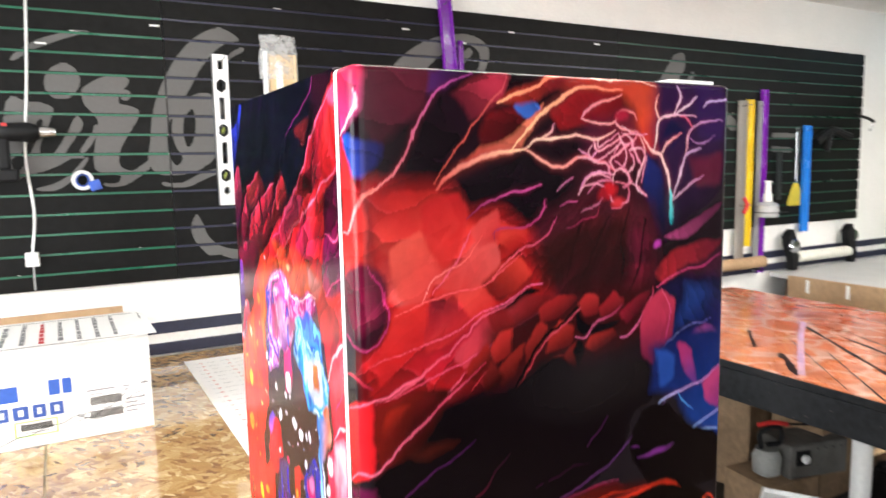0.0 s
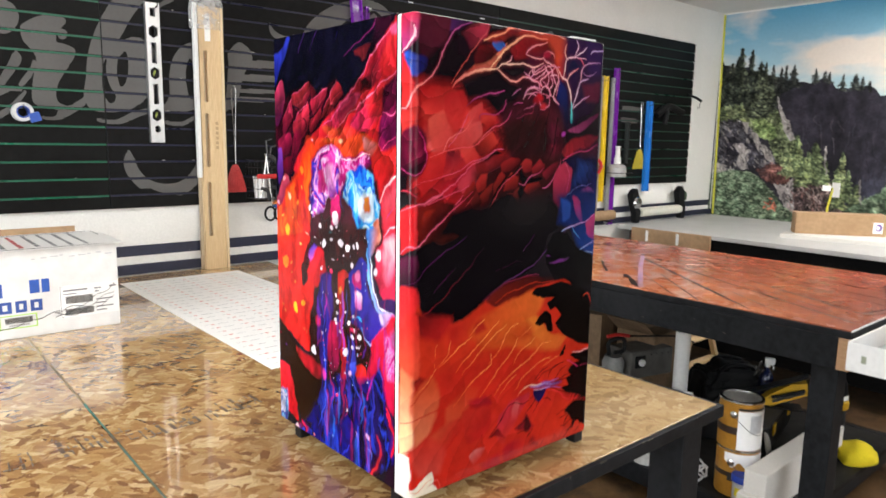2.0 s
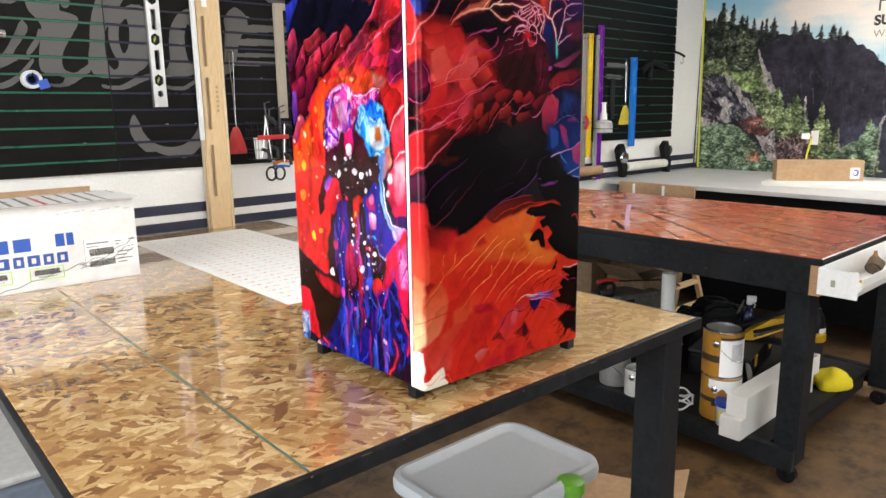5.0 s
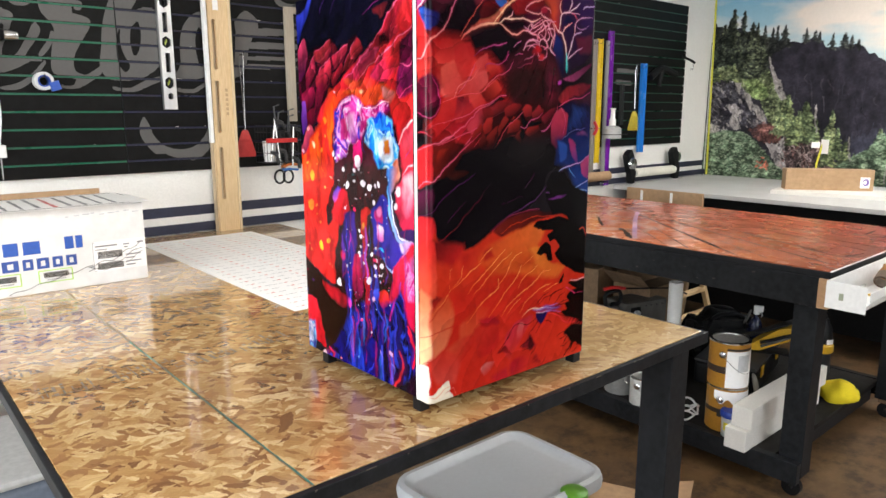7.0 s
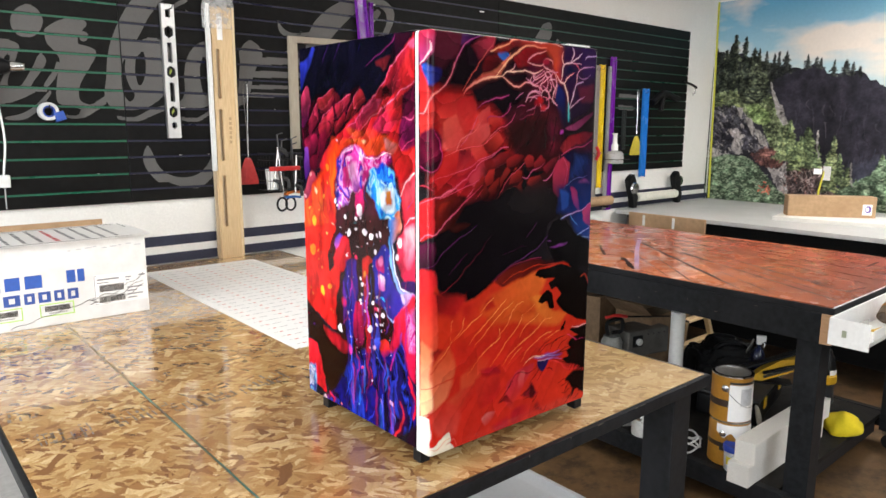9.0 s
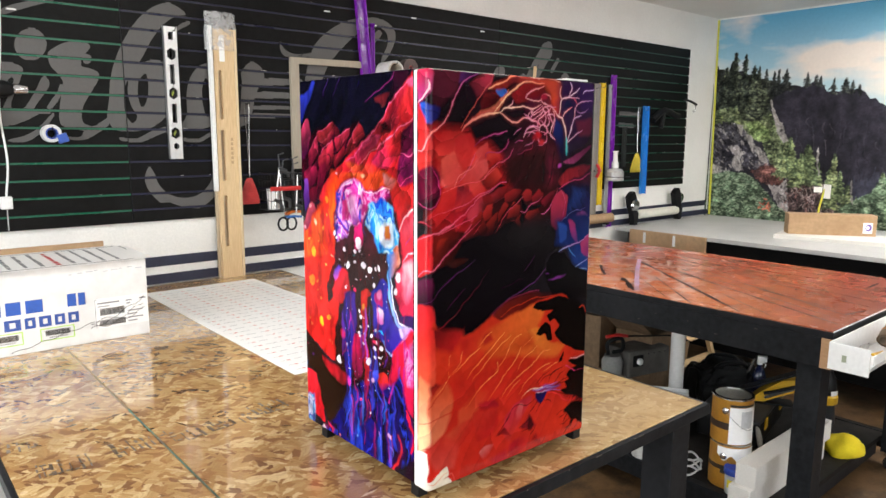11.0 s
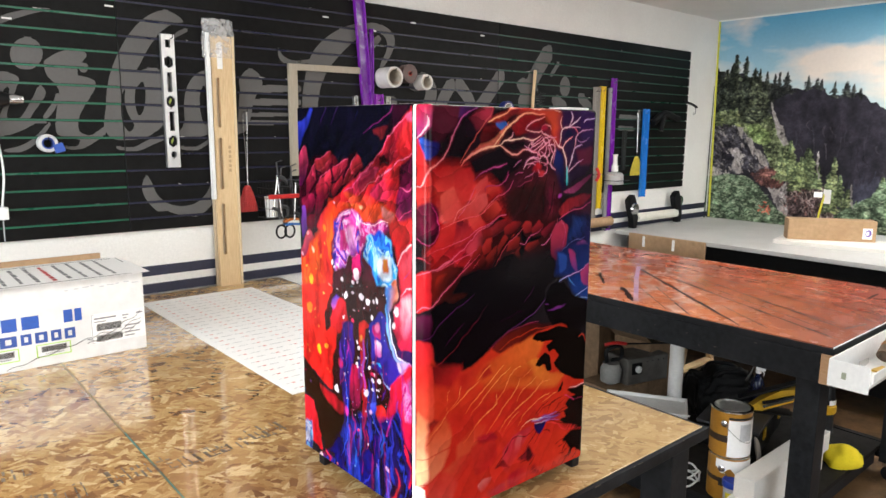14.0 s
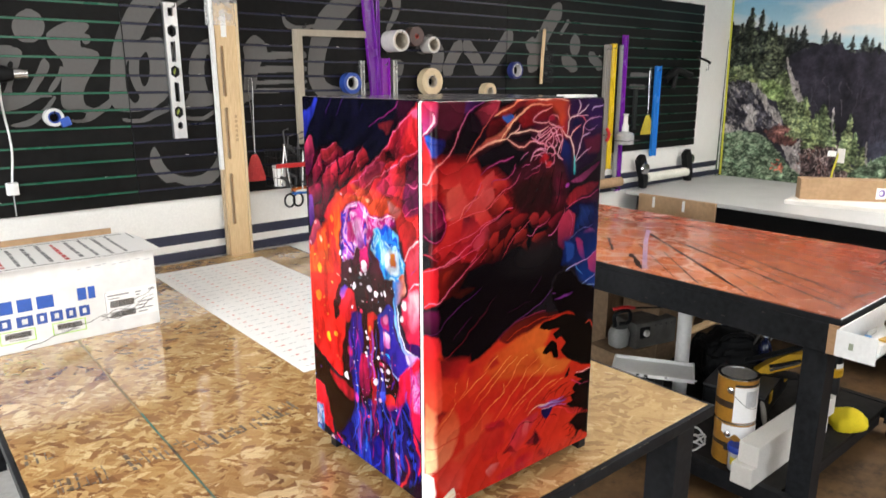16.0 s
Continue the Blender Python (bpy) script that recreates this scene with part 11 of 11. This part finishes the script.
def soft_bag(x, y, sx, sy, sz, seed, turn, label):
    """A slumped bag: a rounded box with folds, an open mouth flap and two straps."""
    bm = bmesh.new()
    bmesh.ops.create_icosphere(bm, subdivisions=5, radius=1)
    for v in bm.verts:
        c = Vector([math.copysign(abs(q) ** 0.55, q) for q in v.co])
        n = noise.noise(v.co * 1.6 + Vector((seed, 0, 0))) * 0.16 + abs(noise.noise(v.co * 3.5 + Vector((0, seed, 0)))) * 0.16 + abs(noise.noise(v.co * 9)) * 0.03
        sag = 1 - 0.22 * max(c.z, 0)
        v.co = Vector((c.x * sx * sag * (1 + n), c.y * sy * sag * (1 + n), (max(c.z, -0.9) + 0.9) * 0.52 * sz * (1 + n)))
    t = thing("tool_bag", label, "bag", (x, y, SHELF + 0.0005), turn)
    part("bag", bm, mat("black_nylon", (0.005, 0.005, 0.0055), 0.7, grain=120, bump=0.35, spec=0.2), t, smooth=True)
    for k in (-1, 1):
        part("handle", tube([(-0.5 * sx, k * 0.3 * sy, 0.85 * sz), (-0.3 * sx, k * 0.5 * sy, 1.12 * sz), (0.3 * sx, k * 0.4 * sy, 1.1 * sz), (0.5 * sx, k * 0.3 * sy, 0.85 * sz)], 0.011, 8, smooth_steps=6), BLACK_PLASTIC, t, "black carrying handle")
    part("flap", box(-0.25 * sx, 0.35 * sx, -0.004, 0.004, 0, 0.32 * sz, 0.003, turn=Matrix.Translation((0.45 * sx, -0.35 * sy, 0.80 * sz)) @ Matrix.Rotation(radians(24), 4, "X") @ Matrix.Rotation(radians(50), 4, "Z")), mat("grey_lining", (0.10, 0.095, 0.09), 0.7), t, "grey lining turned out")


soft_bag(3.08, 1.36, 0.21, 0.15, 0.235, 1.0, -38, "slumped black nylon tool bag on the shelf")
solo("white_roll", ring(0.036, 0.031, 0.505, 28, turn=Matrix.Identity(4)), WHITE_PLASTIC, "upright white plastic roll standing on the shelf", "roll", (2.598, 1.385, SHELF + 0.0005), smooth=True)
# darker copy of KRAFT: shade under the table put into the colour, with dust
SHADED_KRAFT = mat("shaded_dusty_cardboard", (0.24, 0.155, 0.09), 0.8, var=0.2, grain=35, bump=0.1, stain=(0.13, 0.08, 0.045))
solo("cardboard_box", box(-0.24, 0.2, -0.17, 0.17, 0, 0.46, 0.004), SHADED_KRAFT, "tall closed brown cardboard box on the shelf", "box", (2.88, 2.16, SHELF + 0.0005), 14, "cardboard boxes")
solo("cardboard_box", box(-0.15, 0.15, -0.12, 0.12, 0, 0.16, 0.004), SHADED_KRAFT, "low brown cardboard box on the shelf", "box", (2.66, 1.80, SHELF + 0.0005), -6, "cardboard boxes")

OPEN_BOX = thing("cardboard_box", "open brown cardboard box with dusty raised flaps on the shelf", "box", (2.86, 1.70, SHELF + 0.0005), 0, "cardboard boxes")
part("carton", box(0, 0.34, 0, 0.25, 0, 0.36, 0.004), SHADED_KRAFT, OPEN_BOX)
part("flap", box(-0.14, 0.0, 0.0, 0.25, 0, 0.004, turn=Matrix.Translation((0, 0, 0.362)) @ Matrix.Rotation(radians(38), 4, "Y")), SHADED_KRAFT, OPEN_BOX, "flap hanging open")
part("flap", box(0.0, 0.34, 0.0, 0.13, 0, 0.004, turn=Matrix.Translation((0, 0.13, 0.362)) @ Matrix.Rotation(radians(35), 4, "X")), SHADED_KRAFT, OPEN_BOX, "flap standing up")


def compressor():
    t = thing("power_unit", "dusty grey boxy power tool with red and black handle", "power tool", (2.60, 1.80, SHELF + 0.161), -14)
    shell = mat("dusty_grey_plastic", (0.115, 0.11, 0.105), 0.6, var=0.35, grain=20, stain=(0.07, 0.062, 0.052), spec=0.3)
    part("body", box(0.06, 0.36, -0.09, 0.09, 0.0, 0.15, 0.012, segments=3), shell, t, "dusty grey body")
    part("recess", box(0.09, 0.16, -0.0935, -0.0895, 0.06, 0.125, 0.004), BLACK_PLASTIC, t, "dark recess")
    part("cap", lathe([(0.018, 0), (0.02, 0.012), (0.012, 0.02)], 16, turn=Matrix.Translation((0.13, -0.0935, 0.09)) @ Matrix.Rotation(radians(90), 4, "X")), WHITE_PLASTIC, t, "pale cap", smooth=True)
    for k in range(4):
        part("screw", lathe([(0.004, 0), (0.003, 0.003)], 8, turn=Matrix.Translation((0.20 + 0.04 * k, -0.0902, 0.125)) @ Matrix.Rotation(radians(90), 4, "X")), BLACK_PLASTIC, t, "black screw")
    part("bowl", lathe([(0.02, 0), (0.055, 0.02), (0.06, 0.09), (0.045, 0.12), (0.047, 0.125)], 24, turn=Matrix.Translation((0.0, -0.02, 0))), mat("milky_white_plastic", (0.24, 0.24, 0.23), 0.5), t, "milky white bowl", smooth=True)
    part("handle", tube([(-0.03, -0.02, 0.13), (-0.035, -0.02, 0.20), (0.05, -0.03, 0.215), (0.06, -0.03, 0.15), (0.0, -0.02, 0.14)], 0.011, 10, smooth_steps=6), BLACK_PLASTIC, t, "black loop handle")
    part("red_grip", tube([(-0.05, -0.02, 0.235), (0.02, -0.03, 0.24), (0.09, -0.03, 0.225)], 0.010, 10, smooth_steps=6), mat("red_plastic", (0.5, 0.02, 0.02), 0.35), t, "red grip bar")
    part("cable", tube([(0.09, -0.03, 0.225), (0.22, -0.05, 0.215), (0.40, -0.08, 0.20), (0.50, -0.10, 0.16)], 0.005, 8, smooth_steps=6), BLACK_PLASTIC, t, "black cable")


compressor()


def paint_tray():
    """Rests on an upright black crate."""
    solo("black_crate", box(-0.07, 0.07, -0.08, 0.08, 0, 0.208, 0.01), BLACK_PLASTIC, "black plastic crate standing on the shelf", "crate", (2.40, 1.455, SHELF + 0.0005), 31)
    t = thing("paint_tray", "used white paint tray with dark drips on a crate", "paint tray", (2.375, 1.41, SHELF + 0.209), 121)
    L, D, Hh = 0.19, 0.10, 0.022
    bm = box(-L, L, -D, D, 0, 0.005)
    for q in ((-L, L, -D - 0.008, -D), (-L, L, D, D + 0.008), (-L - 0.008, -L, -D - 0.008, D + 0.008), (L, L + 0.008, -D - 0.008, D + 0.008)):
        box(*q, 0.0, Hh, 0.003, bm=bm)
    part("tray", bm, WHITE_PLASTIC, t)
    part("rim", box(-L - 0.018, L + 0.018, D + 0.0085, D + 0.018, Hh - 0.006, Hh, 0.002), WHITE_PLASTIC, t, "rolled white rim")
    for k, a in enumerate((0.02, 0.06, -0.07)):
        part("paint_drip", box(a, a + 0.018 - 0.004 * k, D + 0.0182, D + 0.019, Hh - 0.014 + 0.003 * k, Hh - 0.001), INK_BLACK, t, "dark paint drip")


paint_tray()


def stepladder():
    t = thing("stepladder", "pale wooden stepladder standing on the floor", "stepladder", (0, 0, 0))
    for y0, y1 in ((1.90, 1.96), (2.16, 2.00)):
        for x0, x1 in ((3.44, 3.575), (4.02, 3.83)):
            part("rail", tube([(x0, y0, 0.0), (x1, y1, 0.56)], 0.022, 4), PINE, t, "pale wooden rail")
    part("top_step", box(3.55, 3.86, 1.93, 2.03, 0.561, 0.585, 0.003), PINE, t, "pale wooden top step")
    for z, y in ((0.14, 1.915), (0.30, 1.932), (0.43, 1.946)):
        f = z / 0.56
        part("step", box(3.46 + 0.135 * f, 4.00 - 0.19 * f, y - 0.028, y + 0.028, z, z + 0.02, 0.002), PINE, t, "pale wooden step")
    solo("sanding_disc", lathe([(0.001, 0), (0.062, 0.0), (0.064, 0.006), (0.05, 0.016), (0.02, 0.022)], 28, turn=Matrix.Rotation(radians(78), 4, "X")), mat("pale_grey_pad", (0.34, 0.32, 0.29), 0.8), "pale grey sanding disc leaning on the tool case", "sanding disc", (2.62, 0.955, SHELF + 0.064), 25, smooth=True)


stepladder()


def hanging_tray():
    t = thing("side_tray", "white plastic tray of small tools on the table's end", "tray", (2.03, 0.33, 0.845))
    L, D, Hh, k = 0.78, 0.145, 0.098, 0.005
    bm = box(0.012, L, 0.03, D, 0, k)
    box(0.0, k, 0.012, D, 0.0, Hh, 0.002, bm=bm), box(L - k, L, 0.0, D, k, Hh, bm=bm), box(k, L - k, D - k, D, k, Hh, 0.001, bm=bm)
    box(k, L - k, 0.0, k, 0.045, Hh - 0.02, 0.001, bm=bm)
    b2 = bmesh.new()
    vs = [b2.verts.new(q) for q in ((k, 0.03, 0), (L, 0.03, 0), (L, 0.0, 0.045), (k, 0.0, 0.045))]
    b2.faces.new(vs)
    bmesh.ops.solidify(b2, geom=b2.faces[:], thickness=0.004)
    join(bm, b2)
    part("tray", bm, WHITE_PLASTIC, t)
    part("sticker", box(-0.0008, -0.0002, 0.085, 0.10, 0.035, 0.06), mat("grey_green_sticker", (0.30, 0.33, 0.24), 0.5), t, "small grey-green sticker")
    solo("tape_core", ring(0.030, 0.022, 0.04, 24, turn=Matrix.Rotation(radians(60), 4, "Y")), mat("dark_brown_core", (0.09, 0.055, 0.03), 0.6), "dark brown tape core in the white tray", "tape core", (2.40, 0.41, 0.888), smooth=True)
    solo("utility_knife", box(-0.07, 0.07, -0.012, 0.012, 0, 0.016, 0.005), mat("sky_blue_plastic", (0.03, 0.25, 0.55), 0.4), "blue utility knife lying in the white tray", "knife", (2.22, 0.43, 0.8515), 20)
    solo("yellow_scraper", box(-0.04, 0.04, -0.015, 0.015, 0, 0.008, 0.003), YELLOW_PL, "yellow plastic scraper lying in the white tray", "scraper", (2.33, 0.40, 0.8515), -10)
    solo("black_marker", tube([(0, 0, 0), (0.11, 0.03, 0.0)], 0.008, 10), BLACK_PLASTIC, "black marker pen lying in the white tray", "pen", (2.12, 0.385, 0.8595))
    solo("glue_bottle", lathe([(0.018, 0), (0.02, 0.004), (0.02, 0.06), (0.008, 0.075), (0.006, 0.09)], 18), mat("amber_plastic", (0.30, 0.12, 0.03), 0.3), "small amber glue bottle standing in the white tray", "bottle", (2.50, 0.435, 0.8515), smooth=True)
    solo("putty_knife", slab_with_holes([(0, 0), (0.10, 0.006), (0.10, 0.028), (0, 0.034)], [], 0, 0.002), STEEL, "steel putty knife leaning in the white tray", "putty knife", (2.27, 0.452, 0.8515))
    solo("teal_cap", lathe([(0.016, 0), (0.017, 0.003), (0.014, 0.02), (0.009, 0.024)], 16), mat("teal_plastic", (0.02, 0.30, 0.36), 0.4), "small teal plastic cap in the white tray", "cap", (2.16, 0.45, 0.8515), smooth=True)


hanging_tray()


def tote():
    t = thing("storage_tote", "grey plastic storage tote with lid and green latch", "storage tote", (0.60, 0.745, 0))
    W, D, Hh = 0.585, 0.44, 0.39
    bm = bmesh.new()
    lo = box(0.05, W - 0.05, 0.04, D - 0.04, 0.0, Hh - 0.02, 0.03, segments=3)
    for v in lo.verts:
        f = v.co.z / Hh
        v.co.x = W / 2 + (v.co.x - W / 2) * (0.88 + 0.12 * f)
        v.co.y = D / 2 + (v.co.y - D / 2) * (0.88 + 0.12 * f)
    part("tub", lo, mat("blue_grey_plastic", (0.14, 0.17, 0.22), 0.35), t, "blue-grey tub", smooth=True)
    r = 0.085

    def rounded(inset, z):
        out = []
        for cx, cy, a0 in ((W - r, r, -90), (W - r, D - r, 0), (r, D - r, 90), (r, r, 180)):
            for a in np.linspace(a0, a0 + 90, 9):
                out.append((cx + (r - inset) * math.cos(radians(a)), cy + (r - inset) * math.sin(radians(a)), z))
        return out
    bm = bmesh.new()
    loops = [[bm.verts.new(q) for q in rounded(i, z)] for i, z in ((0.002, Hh - 0.03), (0.0, Hh - 0.01), (0.006, Hh + 0.008), (0.025, Hh + 0.012), (0.038, Hh + 0.004), (0.05, Hh - 0.004), (0.06, Hh - 0.006))]
    for p, q in zip(loops, loops[1:]):
        for i in range(len(p)):
            bm.faces.new((p[i], p[(i + 1) % len(p)], q[(i + 1) % len(p)], q[i]))
    bm.faces.new(loops[-1])
    part("lid", bm, mat("tote_lid_plastic", (0.43, 0.45, 0.47), 0.36, var=0.03, bump=0.01), t, "light grey lid with a raised rim", smooth=True)
    latch = lathe([(0.004, 0.012), (0.03, 0.010), (0.042, 0.004), (0.045, -0.03)], 20, turn=Matrix.Translation((0.40, 0.012, Hh + 0.003)))
    part("latch", latch, mat("leaf_green_plastic", (0.10, 0.28, 0.02), 0.35), t, "green latch handle", smooth=True)
    c = thing("open_carton", "opened brown cardboard carton lying on the floor", "box", (1.45, 0.90, 0), 24)
    part("carton", box(-0.17, 0.17, -0.13, 0.13, 0, 0.085, 0.003), KRAFT, c)
    part("flap", box(-0.17, 0.17, -0.26, -0.13, 0.0, 0.004, turn=Matrix.Translation((0, -0.0, 0.088)) @ Matrix.Rotation(radians(-18), 4, "X") @ Matrix.Translation((0, 0, 0))), KRAFT, c, "raised flap")
    b = thing("plastic_bin", "grey-blue plastic bin under the work table", "bin", (-0.30, 1.75, 0))
    part("bin", box(-0.14, 0.22, -0.22, 0.22, 0, 0.58, 0.03, segments=3), mat("blue_grey_plastic", (0.14, 0.17, 0.22), 0.35), b, smooth=True)
    part("rim", box(-0.16, 0.24, -0.24, 0.24, 0.581, 0.605, 0.01), mat("light_grey_plastic", (0.46, 0.46, 0.45), 0.35), b, "light grey rim")


tote()

# ---- things on and at the grey layout table ----
solo("cardboard_lining", box(4.016, 4.038, 2.045, 2.675, 0.815, 0.957, 0.002), KRAFT, "flat brown cardboard taped to the grey table's edge", "cardboard")
for y in (2.28, 2.53):
    solo("paper_tab", box(4.0145, 4.0156, y, y + 0.022, 0.865, 0.945), PAPER, "small white paper tab stuck on the cardboard", "tab", group="paper tabs")
solo("foam_board", box(0, 0.42, -1.05, 0, 0, 0.026, 0.002), FOAM, "stack of white foam board on the grey table", "foam board", (4.38, 1.735, TOP + 0.0005), 12)
BOX_T = thing("long_carton", "long brown cardboard carton on white foam board", "box", (4.50, 1.665, TOP + 0.027), -55)
part("carton", box(-0.02, 0.54, 0.0, 0.13, 0, 0.145, 0.003), KRAFT, BOX_T)
part("sticker", box(0.455, 0.515, -0.0008, -0.0002, 0.02, 0.095), PAPER, BOX_T, "white sticker")
part("sticker_mark", slab_with_holes(oval(0.49, 0.06, 0.02, 0.025, 16), [oval(0.485, 0.06, 0.011, 0.014, 16)], -0.0014, -0.0009), mat("violet_ink", (0.18, 0.12, 0.42), 0.5, bump=0), BOX_T, "violet ring mark")


def flag():
    t = thing("marker_flag", "small white card flags on a yellow stake", "flag", (4.72, 1.58, TOP))
    part("stake", tube([(0.0, 0.0, 0.0), (0.01, 0.0, 0.2), (0.03, -0.02, 0.34)], 0.007, 8), mat("yellow_stake", (0.65, 0.60, 0.05), 0.5), t, "yellow stake")
    part("card", box(-0.001, 0.001, -0.062, 0.0, 0.275, 0.375, turn=Matrix.Translation((0.028, -0.012, 0)) @ Matrix.Rotation(radians(-20), 4, "Z")), PAPER, t, "white card")
    part("card", box(-0.001, 0.001, 0.0, 0.055, 0.315, 0.355, turn=Matrix.Translation((0.03, -0.005, 0)) @ Matrix.Rotation(radians(20), 4, "Z")), PAPER, t, "small white card")


flag()
